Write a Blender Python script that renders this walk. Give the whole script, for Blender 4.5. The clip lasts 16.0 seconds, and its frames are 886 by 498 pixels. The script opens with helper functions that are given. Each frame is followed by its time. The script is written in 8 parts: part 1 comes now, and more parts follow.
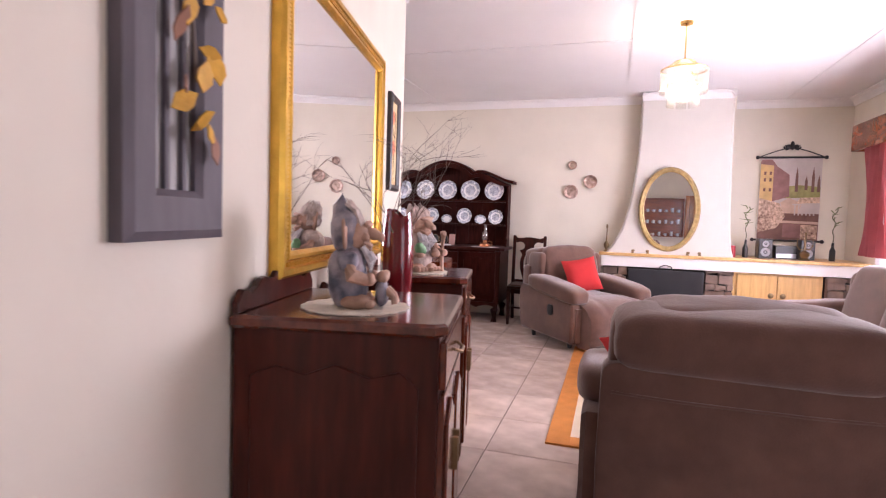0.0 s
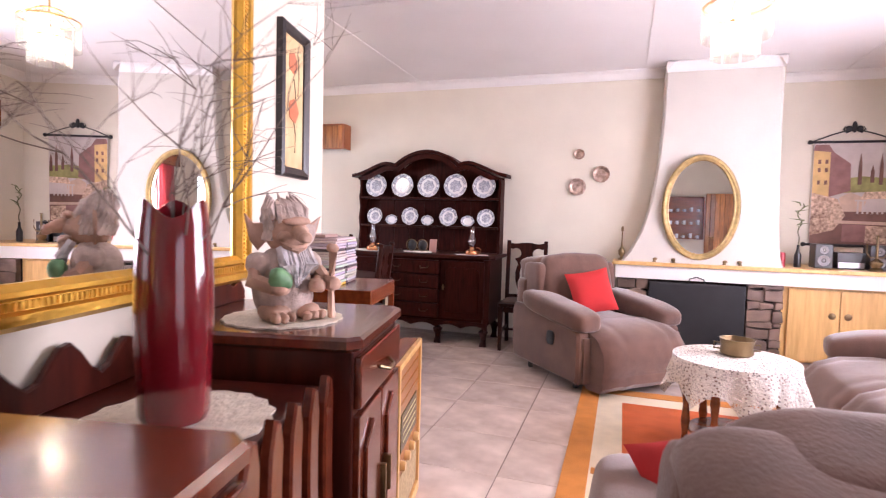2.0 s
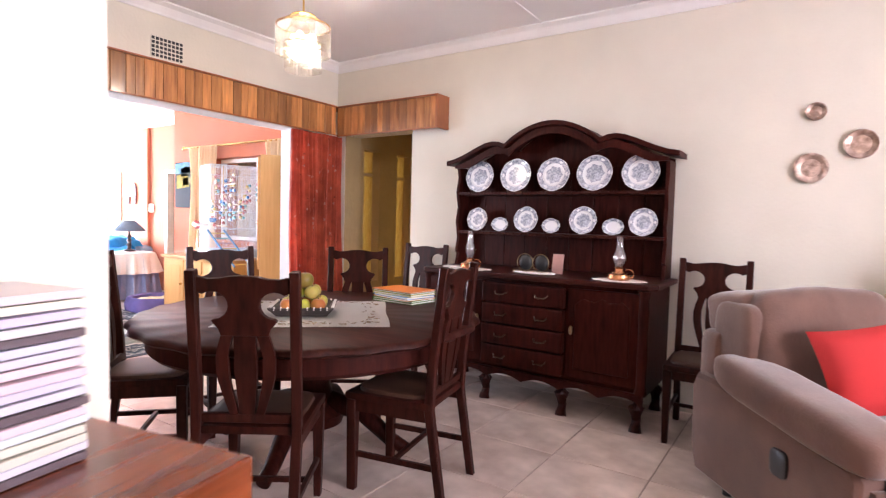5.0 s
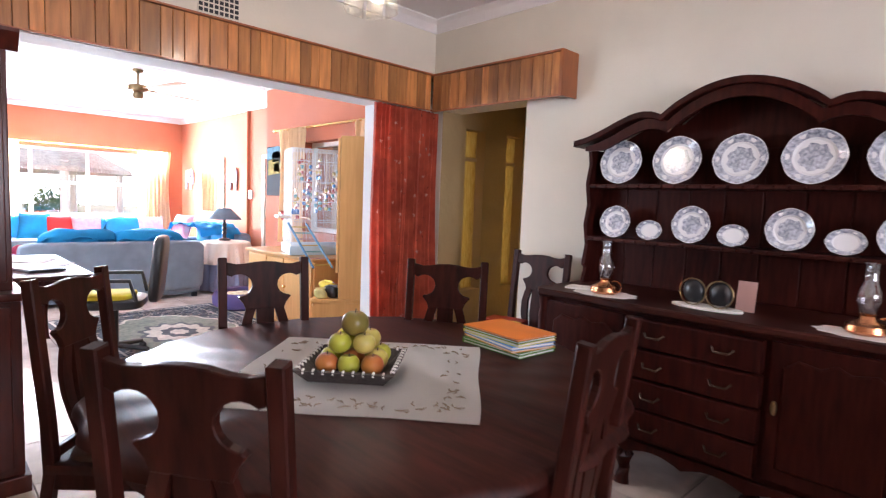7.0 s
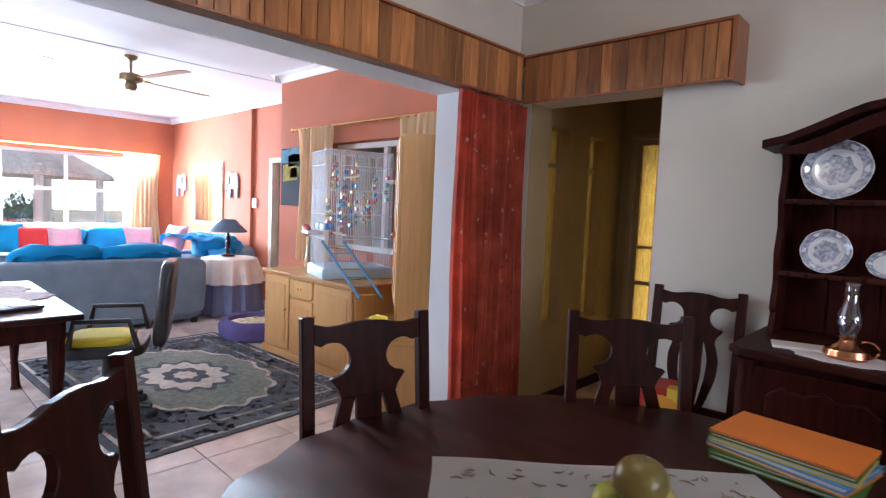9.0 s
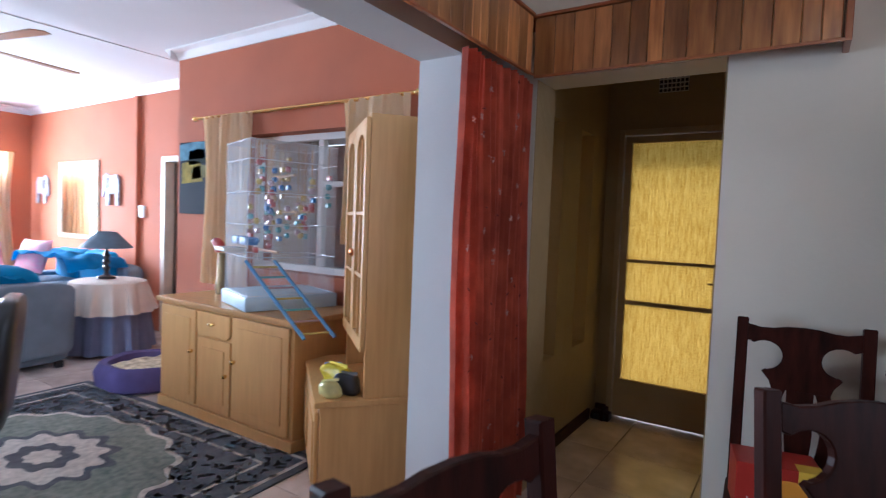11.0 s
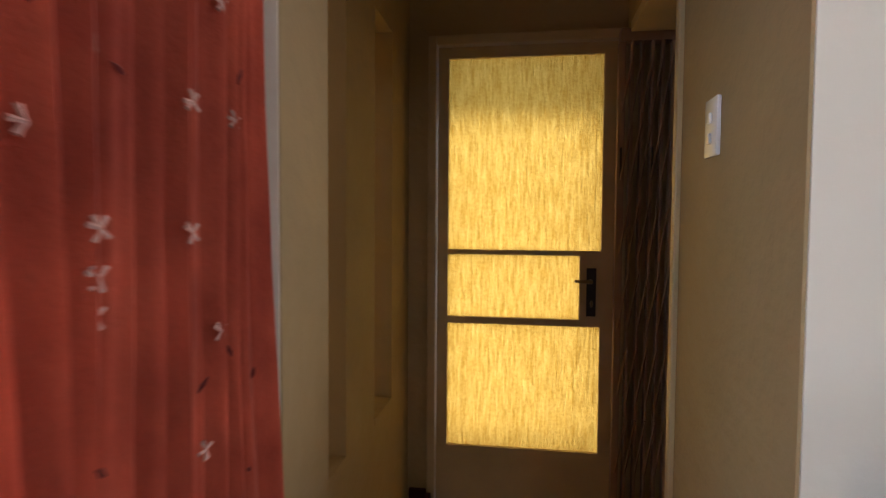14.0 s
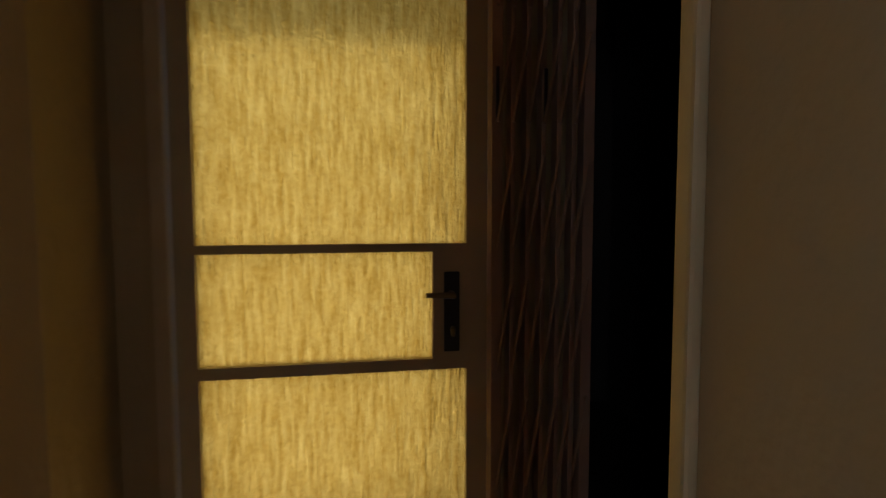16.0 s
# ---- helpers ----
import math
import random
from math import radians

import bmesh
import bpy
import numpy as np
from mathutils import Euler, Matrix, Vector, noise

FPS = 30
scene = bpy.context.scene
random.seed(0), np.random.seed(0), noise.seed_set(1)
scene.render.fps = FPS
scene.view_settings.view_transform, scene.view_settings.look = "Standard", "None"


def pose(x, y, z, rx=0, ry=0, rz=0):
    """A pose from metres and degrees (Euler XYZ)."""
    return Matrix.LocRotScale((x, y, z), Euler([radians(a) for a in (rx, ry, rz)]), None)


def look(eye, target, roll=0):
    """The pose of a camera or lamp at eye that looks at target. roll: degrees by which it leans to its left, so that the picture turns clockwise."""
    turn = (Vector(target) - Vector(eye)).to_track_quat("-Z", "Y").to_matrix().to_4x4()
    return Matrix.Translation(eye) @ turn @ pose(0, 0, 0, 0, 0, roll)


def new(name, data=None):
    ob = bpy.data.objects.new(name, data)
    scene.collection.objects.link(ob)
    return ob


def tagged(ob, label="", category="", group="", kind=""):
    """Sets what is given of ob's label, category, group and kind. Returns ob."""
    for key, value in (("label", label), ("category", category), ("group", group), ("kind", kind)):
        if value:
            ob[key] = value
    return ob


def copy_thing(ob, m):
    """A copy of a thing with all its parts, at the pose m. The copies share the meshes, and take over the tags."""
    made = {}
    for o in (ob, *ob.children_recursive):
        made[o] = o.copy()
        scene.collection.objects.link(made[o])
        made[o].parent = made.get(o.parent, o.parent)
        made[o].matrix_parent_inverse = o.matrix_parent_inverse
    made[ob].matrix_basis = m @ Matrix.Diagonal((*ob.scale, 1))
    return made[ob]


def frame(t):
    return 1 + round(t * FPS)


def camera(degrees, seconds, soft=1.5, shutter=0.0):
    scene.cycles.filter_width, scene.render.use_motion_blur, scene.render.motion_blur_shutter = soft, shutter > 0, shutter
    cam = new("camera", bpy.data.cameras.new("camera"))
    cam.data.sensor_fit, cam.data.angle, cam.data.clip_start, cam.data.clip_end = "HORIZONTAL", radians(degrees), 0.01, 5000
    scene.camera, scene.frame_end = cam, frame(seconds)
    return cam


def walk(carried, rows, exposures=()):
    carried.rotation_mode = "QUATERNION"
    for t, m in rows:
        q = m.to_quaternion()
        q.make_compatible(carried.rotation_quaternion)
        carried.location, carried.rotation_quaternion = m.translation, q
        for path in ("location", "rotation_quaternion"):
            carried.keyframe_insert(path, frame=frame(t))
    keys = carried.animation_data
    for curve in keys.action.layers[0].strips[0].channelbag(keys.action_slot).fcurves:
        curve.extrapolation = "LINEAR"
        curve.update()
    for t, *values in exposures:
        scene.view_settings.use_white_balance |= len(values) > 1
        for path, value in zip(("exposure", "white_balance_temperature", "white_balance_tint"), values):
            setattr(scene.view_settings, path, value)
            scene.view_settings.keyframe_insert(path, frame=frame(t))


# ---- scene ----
cam = camera(78.2, 16.0, 1.2, 0.4)
PATH = [
    (0, (1.103, 0.497, 1.253), (0.51, 2.403, 1.14), 1.8),
    (0.5, (1.122, 0.814, 1.267), (0.53, 2.721, 1.158), 1.5),
    (1, (1.084, 1.145, 1.278), (0.493, 3.052, 1.169), 1.5),
    (1.5, (1.071, 1.456, 1.282), (0.478, 3.363, 1.174), 1.6),
    (2, (1.037, 1.775, 1.262), (0.412, 3.672, 1.154), 1.5),
    (2.5, (0.994, 2.102, 1.26), (0.315, 3.98, 1.146), 1.7),
    (3, (0.942, 2.417, 1.258), (0.198, 4.27, 1.147), 1.6),
    (3.5, (0.866, 2.723, 1.248), (0.028, 4.535, 1.136), 1.7),
    (4, (0.773, 3.015, 1.253), (-0.154, 4.783, 1.139), 1.9),
    (4.2, (0.741, 3.143, 1.251), (-0.221, 4.893, 1.146), 1.7),
    (6.5, (0.13, 4.343, 1.327), (-1.244, 5.787, 1.16), 2.1),
    (7, (-0.095, 4.511, 1.359), (-1.515, 5.909, 1.188), 2.2),
    (7.5, (-0.372, 4.632, 1.389), (-1.811, 6.011, 1.223), 2.3),
    (8, (-0.664, 4.692, 1.402), (-2.108, 6.064, 1.235), 2.4),
    (8.5, (-0.983, 4.682, 1.396), (-2.403, 6.082, 1.241), 2.5),
    (9.2, (-1.345, 4.68, 1.394), (-2.695, 6.145, 1.25), 2.4),
    (10, (-1.71, 4.785, 1.39), (-2.985, 6.32, 1.265), 2.2),
    (10.8, (-2.073, 5.023, 1.385), (-3.251, 6.636, 1.279), 2.0),
    (11, (-2.169, 5.097, 1.373), (-3.266, 6.767, 1.274), 2.2),
    (11.5, (-2.397, 5.309, 1.377), (-3.342, 7.068, 1.282), 1.8),
    (12, (-2.593, 5.536, 1.349), (-3.397, 7.366, 1.263), 1.4),
    (12.5, (-2.72, 5.807, 1.329), (-3.376, 7.694, 1.244), 1.1),
    (13, (-2.812, 6.11, 1.304), (-3.378, 8.026, 1.216), 0.5),
    (13.5, (-2.859, 6.407, 1.281), (-3.303, 8.355, 1.189), -0.1),
    (14, (-2.884, 6.719, 1.26), (-3.175, 8.696, 1.175), 0.4),
    (14.5, (-2.875, 7.002, 1.246), (-3.067, 8.991, 1.162), 0.4),
    (15, (-2.882, 7.242, 1.235), (-2.917, 9.239, 1.137), -0.1),
    (15.5, (-2.908, 7.502, 1.228), (-2.727, 9.491, 1.124), -0.2),
    (16, (-2.852, 7.732, 1.235), (-2.514, 9.699, 1.101), -0.1),
]
walk(cam, [(t, look(eye, target, roll)) for t, eye, target, roll in PATH],
     [(0, 0.2, 6250, 25), (2, 0.35, 6250, 25), (3.0, 0.5, 6200, 23), (4.2, 0.55, 6200, 22), (6.3, 0.1, 6100, 15), (7.0, 0.0, 6000, 15), (8.7, -0.65, 5600, 12), (10.8, -1.05, 5250, 10), (12.5, -0.8, 5100, 7), (13.5, -0.15, 5000, 6), (14.0, -0.35, 5900, 10), (14.5, -0.7, 5650, 6), (15.2, -1.3, 6000, 9), (16, -1.35, 5600, 6)])
# ---- light ----
world = bpy.data.worlds.new("world")
scene.world = world
world.use_nodes = True
wn = world.node_tree.nodes
sky = wn.new("ShaderNodeTexSky")
sky.sky_type, sky.sun_disc = "NISHITA", False
sky.sun_elevation, sky.sun_rotation = radians(60), radians(-15)
world.node_tree.links.new(sky.outputs["Color"], wn["Background"].inputs["Color"])
wn["Background"].inputs["Strength"].default_value = 0.15
sun = new("sun", bpy.data.lights.new("sun", "SUN"))
sun.data.energy, sun.data.angle, sun.data.color = 3.0, radians(0.6), (1.0, 0.94, 0.85)
sun.matrix_world = look((-6, 20, 21), (-3, 9, 0))


def window_lamp(name, eye, target, w, h, watts, col):
    d = bpy.data.lights.new(name, "AREA")
    d.shape, d.size, d.size_y, d.energy, d.color = "RECTANGLE", w, h, watts, col
    o = new(name, d)
    o.matrix_world = look(eye, target)
    return o


def bulb_lamp(name, at, watts, col=(1.0, 0.86, 0.68), r=0.05):
    d = bpy.data.lights.new(name, "POINT")
    d.energy, d.color, d.shadow_soft_size = watts, col, r
    o = new(name, d)
    o.location = at
    return o


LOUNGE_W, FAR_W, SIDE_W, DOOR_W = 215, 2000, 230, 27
window_lamp("lounge_window_light", (3.78, 5.0, 1.45), (0, 5.0, 0.75), 3.3, 1.3, LOUNGE_W, (0.98, 0.95, 1.0))
# fill lamp in an added, unseen door opening, brightens the near left wall
window_lamp("glazed_door_light", (3.80, 0.4, 1.1), (0, 0.6, 0.9), 1.8, 1.9, 15, (0.98, 0.95, 1.0))
window_lamp("living_window_light", (-11.9, 6.55, 1.5), (-7.0, 6.4, 0.1), 3.2, 1.2, FAR_W, (0.86, 0.94, 1.0))
# unseen south window, assumed from the bluish pier; lights pier and sideboard
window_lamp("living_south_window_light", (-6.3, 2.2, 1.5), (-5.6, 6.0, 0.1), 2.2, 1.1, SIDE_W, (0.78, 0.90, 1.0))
window_lamp("door_glass_light", (-3.15, 9.95, 0.95), (-2.9, 5.0, 0.85), 1.4, 1.9, DOOR_W, (1.0, 0.95, 0.85))
window_lamp("slit_glass_light", (-3.62, 8.39, 1.3), (0, 8.39, 1.2), 0.85, 1.5, DOOR_W * 0.09, (1.0, 0.95, 0.85))

# ---- materials ----


def mat(name, col, rough=0.5, metal=0.0, var=0.12, scale=6.0, bump=0.08, fine=80.0, stretch=(1, 1, 1), col2=None, coat=0.0, sheen=0.0, rand=0.0, patch=1.3, spec=0.5):
    m = bpy.data.materials.new(name)
    m.use_nodes = True
    nt = m.node_tree
    n, link = nt.nodes, nt.links
    b = n["Principled BSDF"]
    tc = n.new("ShaderNodeTexCoord")
    mp = n.new("ShaderNodeMapping")
    mp.inputs["Scale"].default_value = stretch
    link.new(tc.outputs["Object"], mp.inputs["Vector"])
    a = n.new("ShaderNodeTexNoise")
    a.inputs["Scale"].default_value, a.inputs["Detail"].default_value = scale, 6
    link.new(mp.outputs[0], a.inputs["Vector"])
    p = n.new("ShaderNodeTexNoise")
    p.inputs["Scale"].default_value, p.inputs["Detail"].default_value = patch, 3
    link.new(tc.outputs["Object"], p.inputs["Vector"])
    mx = n.new("ShaderNodeMath")
    mx.operation = "MULTIPLY_ADD"
    link.new(p.outputs["Fac"], mx.inputs[0])
    mx.inputs[1].default_value = 0.45
    ad = n.new("ShaderNodeMath")
    ad.operation = "MULTIPLY"
    link.new(a.outputs["Fac"], ad.inputs[0])
    ad.inputs[1].default_value = 0.55
    link.new(ad.outputs[0], mx.inputs[2])
    r = n.new("ShaderNodeValToRGB")
    lo = [c * (1 - var) for c in col]
    hi = [min(1, c * (1 + var)) for c in (col2 or col)]
    r.color_ramp.elements[0].position, r.color_ramp.elements[1].position = 0.33, 0.67
    r.color_ramp.elements[0].color, r.color_ramp.elements[1].color = (*lo, 1), (*hi, 1)
    link.new(mx.outputs[0], r.inputs["Fac"])
    out = r.outputs["Color"]
    if rand:
        oi = n.new("ShaderNodeObjectInfo")
        hs = n.new("ShaderNodeHueSaturation")
        mr = n.new("ShaderNodeMapRange")
        mr.inputs["To Min"].default_value, mr.inputs["To Max"].default_value = 1 - rand, 1 + rand
        link.new(oi.outputs["Random"], mr.inputs["Value"])
        link.new(mr.outputs["Result"], hs.inputs["Value"])
        link.new(out, hs.inputs["Color"])
        out = hs.outputs["Color"]
    link.new(out, b.inputs["Base Color"])
    rr = n.new("ShaderNodeMapRange")
    rr.inputs["To Min"].default_value, rr.inputs["To Max"].default_value = max(0.02, rough * 0.8), min(1, rough * 1.2)
    link.new(p.outputs["Fac"], rr.inputs["Value"])
    link.new(rr.outputs["Result"], b.inputs["Roughness"])
    b.inputs["Metallic"].default_value = metal
    b.inputs["Specular IOR Level"].default_value = spec
    b.inputs["Coat Weight"].default_value = coat
    b.inputs["Coat Roughness"].default_value = 0.12
    b.inputs["Sheen Weight"].default_value = sheen
    if bump:
        f = n.new("ShaderNodeTexNoise")
        f.inputs["Scale"].default_value, f.inputs["Detail"].default_value = fine, 4
        link.new(mp.outputs[0], f.inputs["Vector"])
        bu = n.new("ShaderNodeBump")
        bu.inputs["Strength"].default_value, bu.inputs["Distance"].default_value = bump, 0.01
        link.new(f.outputs["Fac"], bu.inputs["Height"])
        link.new(bu.outputs["Normal"], b.inputs["Normal"])
    return m


def glass_mat(name, col=(1, 1, 1), gloss=0.08, frost=0.0):
    m = bpy.data.materials.new(name)
    m.use_nodes = True
    nt = m.node_tree
    nt.nodes.remove(nt.nodes["Principled BSDF"])
    tr, gl, tl, mix, mix2 = (nt.nodes.new(k) for k in ("ShaderNodeBsdfTransparent", "ShaderNodeBsdfGlossy", "ShaderNodeBsdfTranslucent", "ShaderNodeMixShader", "ShaderNodeMixShader"))
    tr.inputs["Color"].default_value, gl.inputs["Roughness"].default_value = (*col, 1), 0.04
    mix.inputs[0].default_value, mix2.inputs[0].default_value = gloss, frost
    nt.links.new(tr.outputs[0], mix.inputs[1])
    nt.links.new(gl.outputs[0], mix.inputs[2])
    nt.links.new(mix.outputs[0], mix2.inputs[1])
    nt.links.new(tl.outputs[0], mix2.inputs[2])
    nt.links.new(mix2.outputs[0], nt.nodes["Material Output"].inputs["Surface"])
    return m


def amber_mat(name):
    """Cast amber glass with vertical reeding: lets daylight through, scattered."""
    m = bpy.data.materials.new(name)
    m.use_nodes = True
    nt = m.node_tree
    n, link = nt.nodes, nt.links
    n.remove(n["Principled BSDF"])
    tc, mp = n.new("ShaderNodeTexCoord"), n.new("ShaderNodeMapping")
    mp.inputs["Scale"].default_value = (1, 1, 0.13)
    link.new(tc.outputs["Object"], mp.inputs["Vector"])
    ns = n.new("ShaderNodeTexNoise")
    ns.inputs["Scale"].default_value, ns.inputs["Detail"].default_value = 90, 3
    link.new(mp.outputs[0], ns.inputs["Vector"])
    ng = n.new("ShaderNodeTexNoise")
    ng.inputs["Scale"].default_value, ng.inputs["Detail"].default_value = 75, 5
    link.new(tc.outputs["Object"], ng.inputs["Vector"])
    sm = n.new("ShaderNodeMath")
    sm.operation = "MULTIPLY_ADD"
    link.new(ng.outputs["Fac"], sm.inputs[0])
    sm.inputs[1].default_value = 0.5
    link.new(ns.outputs["Fac"], sm.inputs[2])
    bu = n.new("ShaderNodeBump")
    bu.inputs["Strength"].default_value, bu.inputs["Distance"].default_value = 1.0, 0.012
    link.new(sm.outputs[0], bu.inputs["Height"])
    rp = n.new("ShaderNodeValToRGB")
    rp.color_ramp.elements[0].position, rp.color_ramp.elements[1].position = 0.40, 1.05
    rp.color_ramp.elements[0].color, rp.color_ramp.elements[1].color = (0.58, 0.395, 0.095, 1), (0.98, 0.80, 0.40, 1)
    link.new(sm.outputs[0], rp.inputs["Fac"])
    tl, gs, rf, m1, m2 = (n.new(k) for k in ("ShaderNodeBsdfTranslucent", "ShaderNodeBsdfGlossy", "ShaderNodeBsdfRefraction", "ShaderNodeMixShader", "ShaderNodeMixShader"))
    rf.inputs["Roughness"].default_value, rf.inputs["IOR"].default_value = 0.24, 1.22
    link.new(rp.outputs[0], rf.inputs["Color"])
    link.new(rp.outputs[0], tl.inputs["Color"])
    gs.inputs["Roughness"].default_value = 0.15
    for s in (tl, gs, rf):
        link.new(bu.outputs[0], s.inputs["Normal"])
    m1.inputs[0].default_value, m2.inputs[0].default_value = 0.55, 0.06
    link.new(tl.outputs[0], m1.inputs[1])
    link.new(rf.outputs[0], m1.inputs[2])
    link.new(m1.outputs[0], m2.inputs[1])
    link.new(gs.outputs[0], m2.inputs[2])
    link.new(m2.outputs[0], n["Material Output"].inputs["Surface"])
    return m


def glow_mat(name, col, strength):
    m = bpy.data.materials.new(name)
    m.use_nodes = True
    b = m.node_tree.nodes["Principled BSDF"]
    b.inputs["Base Color"].default_value = (*col, 1)
    b.inputs["Emission Color"].default_value = (*col, 1)
    b.inputs["Emission Strength"].default_value = strength
    return m


def sheer_mat(name, col, through_part=0.5):
    m = bpy.data.materials.new(name)
    m.use_nodes = True
    nt = m.node_tree
    b = nt.nodes["Principled BSDF"]
    b.inputs["Base Color"].default_value, b.inputs["Roughness"].default_value = (*col, 1), 0.9
    tl, mx = nt.nodes.new("ShaderNodeBsdfTranslucent"), nt.nodes.new("ShaderNodeMixShader")
    tl.inputs["Color"].default_value = (*col, 1)
    mx.inputs[0].default_value = through_part
    nt.links.new(b.outputs[0], mx.inputs[1])
    nt.links.new(tl.outputs[0], mx.inputs[2])
    nt.links.new(mx.outputs[0], nt.nodes["Material Output"].inputs["Surface"])
    return m


PLASTER = mat("cream_plaster", (0.72, 0.67, 0.57), 0.85, var=0.05, scale=3, bump=0.12, fine=45)
GREYWALL = mat("pale_reveal_paint", (0.72, 0.74, 0.74), 0.8, var=0.05, scale=3, bump=0.1, fine=50)
TERRA = mat("terracotta_paint", (0.42, 0.125, 0.06), 0.85, var=0.08, scale=2.5, bump=0.1, fine=45)
CEIL = mat("ceiling_white", (0.80, 0.78, 0.78), 0.9, var=0.03, scale=2, bump=0.05)
CORN = mat("cornice_white", (0.82, 0.80, 0.79), 0.7, var=0.03, bump=0.03)
TILE = mat("beige_ceramic", (0.62, 0.49, 0.42), 0.20, var=0.14, scale=5, col2=(0.74, 0.62, 0.55), bump=0.03, fine=25, rand=0.06, patch=2.5)
GROUT = mat("grout_grey", (0.20, 0.16, 0.14), 0.9)
DARK = mat("dark_imbuia", (0.021, 0.0036, 0.0026), 0.45, var=0.45, scale=7, stretch=(6, 6, 0.8), bump=0.04, fine=60, spec=0.09, col2=(0.037, 0.0068, 0.0046))
DARKX = mat("dark_imbuia_long", (0.026, 0.006, 0.0045), 0.46, var=0.45, scale=7, stretch=(0.8, 6, 6), bump=0.04, fine=60, spec=0.14, col2=(0.044, 0.010, 0.0065))
CHAIRW = mat("chair_dark_stain", (0.018, 0.006, 0.004), 0.45, var=0.4, scale=7, stretch=(5, 5, 0.8), bump=0.05, fine=60, spec=0.12, col2=(0.042, 0.009, 0.006))
RED_W = mat("polished_mahogany", (0.10, 0.017, 0.008), 0.20, var=0.3, scale=5, stretch=(1, 6, 6), bump=0.02, coat=0.6, col2=(0.15, 0.030, 0.012))
ORANGE_W = mat("orange_veneer", (0.17, 0.034, 0.008), 0.26, var=0.3, scale=5, stretch=(1, 6, 6), bump=0.03, coat=0.3, col2=(0.23, 0.050, 0.012))
PLANK = mat("pelmet_plank", (0.34, 0.115, 0.030), 0.33, var=0.35, scale=5, stretch=(7, 7, 0.8), bump=0.04, coat=0.3, col2=(0.46, 0.20, 0.062), rand=0.45)
OAK = mat("light_oak", (0.60, 0.33, 0.11), 0.38, var=0.05, scale=5, stretch=(8, 8, 0.7), bump=0.05, col2=(0.66, 0.38, 0.14))
OAKX = mat("light_oak_top", (0.52, 0.28, 0.10), 0.3, var=0.2, scale=5, stretch=(0.7, 8, 8), bump=0.04)
PINE = mat("yellow_pine", (0.62, 0.36, 0.12), 0.35, var=0.14, scale=5, stretch=(7, 7, 0.7), bump=0.04, col2=(0.70, 0.45, 0.18))
SUEDE = mat("brown_suede", (0.105, 0.048, 0.033), 0.95, var=0.14, scale=9, bump=0.2, fine=130, sheen=0.5, patch=3.0, col2=(0.145, 0.072, 0.050))
REDC = mat("red_cloth", (0.50, 0.022, 0.022), 0.85, var=0.1, bump=0.2, fine=250)
GOLD = mat("gold_leaf", (0.72, 0.43, 0.07), 0.32, metal=0.9, var=0.25, scale=12, bump=0.25, fine=60)
OLDGOLD = mat("antique_gilt", (0.42, 0.30, 0.13), 0.42, metal=0.7, var=0.4, scale=25, bump=0.5, fine=70)
BRASS = mat("brass", (0.75, 0.50, 0.18), 0.2, metal=1.0, var=0.1)
COPPER = mat("copper", (0.72, 0.33, 0.16), 0.22, metal=1.0, var=0.15)
PEWTER = mat("old_brass", (0.24, 0.17, 0.09), 0.35, metal=0.9, var=0.3, bump=0.3)
BRONZE = mat("dark_bronze", (0.06, 0.035, 0.02), 0.4, metal=0.8, var=0.3)
CHROME = mat("chrome", (0.7, 0.7, 0.72), 0.12, metal=1.0, var=0.04, bump=0)
BLACK = mat("black_paint", (0.014, 0.014, 0.017), 0.5, var=0.3)
BLACKP = mat("black_plastic", (0.018, 0.018, 0.020), 0.3, var=0.2, bump=0.03)
MIRROR = mat("mirror_silver", (0.93, 0.94, 0.94), 0.01, metal=1.0, var=0.0, bump=0)
MIRROR.node_tree.nodes["Map Range"].inputs["To Min"].default_value = 0.0
MIRROR.node_tree.nodes["Map Range"].inputs["To Max"].default_value = 0.008
SLATE = mat("brown_slate", (0.12, 0.068, 0.045), 0.45, var=0.4, scale=6, bump=0.6, fine=18, rand=0.35, col2=(0.20, 0.14, 0.11))
WHITE = mat("white_paint", (0.80, 0.78, 0.75), 0.5, var=0.03, bump=0.04)
PORC = mat("white_porcelain", (0.82, 0.82, 0.83), 0.12, var=0.02, bump=0)
PRINT = mat("grey_blue_transfer", (0.10, 0.12, 0.20), 0.15, var=0.3, scale=70, bump=0, col2=(0.62, 0.64, 0.70))
REDGLASS = mat("oxblood_glaze", (0.17, 0.008, 0.014), 0.10, var=0.25, scale=4, bump=0.02, coat=0.8)
LACE = mat("cream_crochet", (0.72, 0.66, 0.55), 0.9, var=0.15, scale=40, bump=0.7, fine=90)
CLOTHW = mat("white_linen", (0.86, 0.83, 0.79), 0.9, var=0.04, bump=0.2, fine=200)
TWIG = mat("dry_twig", (0.17, 0.13, 0.11), 0.8, var=0.3)
BLUE = mat("blue_slipcover", (0.16, 0.20, 0.25), 0.9, var=0.15, bump=0.2, fine=120, patch=3)
BRIGHTBLUE = mat("bright_blue_throw", (0.006, 0.20, 0.42), 0.85, var=0.3, scale=4, bump=0.25, fine=60, patch=3)
GLASS = glass_mat("clear_glass")
LAMPGLASS = glass_mat("bevelled_lamp_glass", (0.93, 0.92, 0.88), 0.12, 0.05)
AMBER = amber_mat("amber_glass")
BULB = glow_mat("bulb_glow", (1.0, 0.83, 0.6), 14)
HAZE = glow_mat("bright_sky_backdrop", (0.93, 0.97, 1.0), 5.5)


def tint(name, col, rough=0.6, **k):
    return mat(name, col, rough, **k)


# ---- building helpers ----


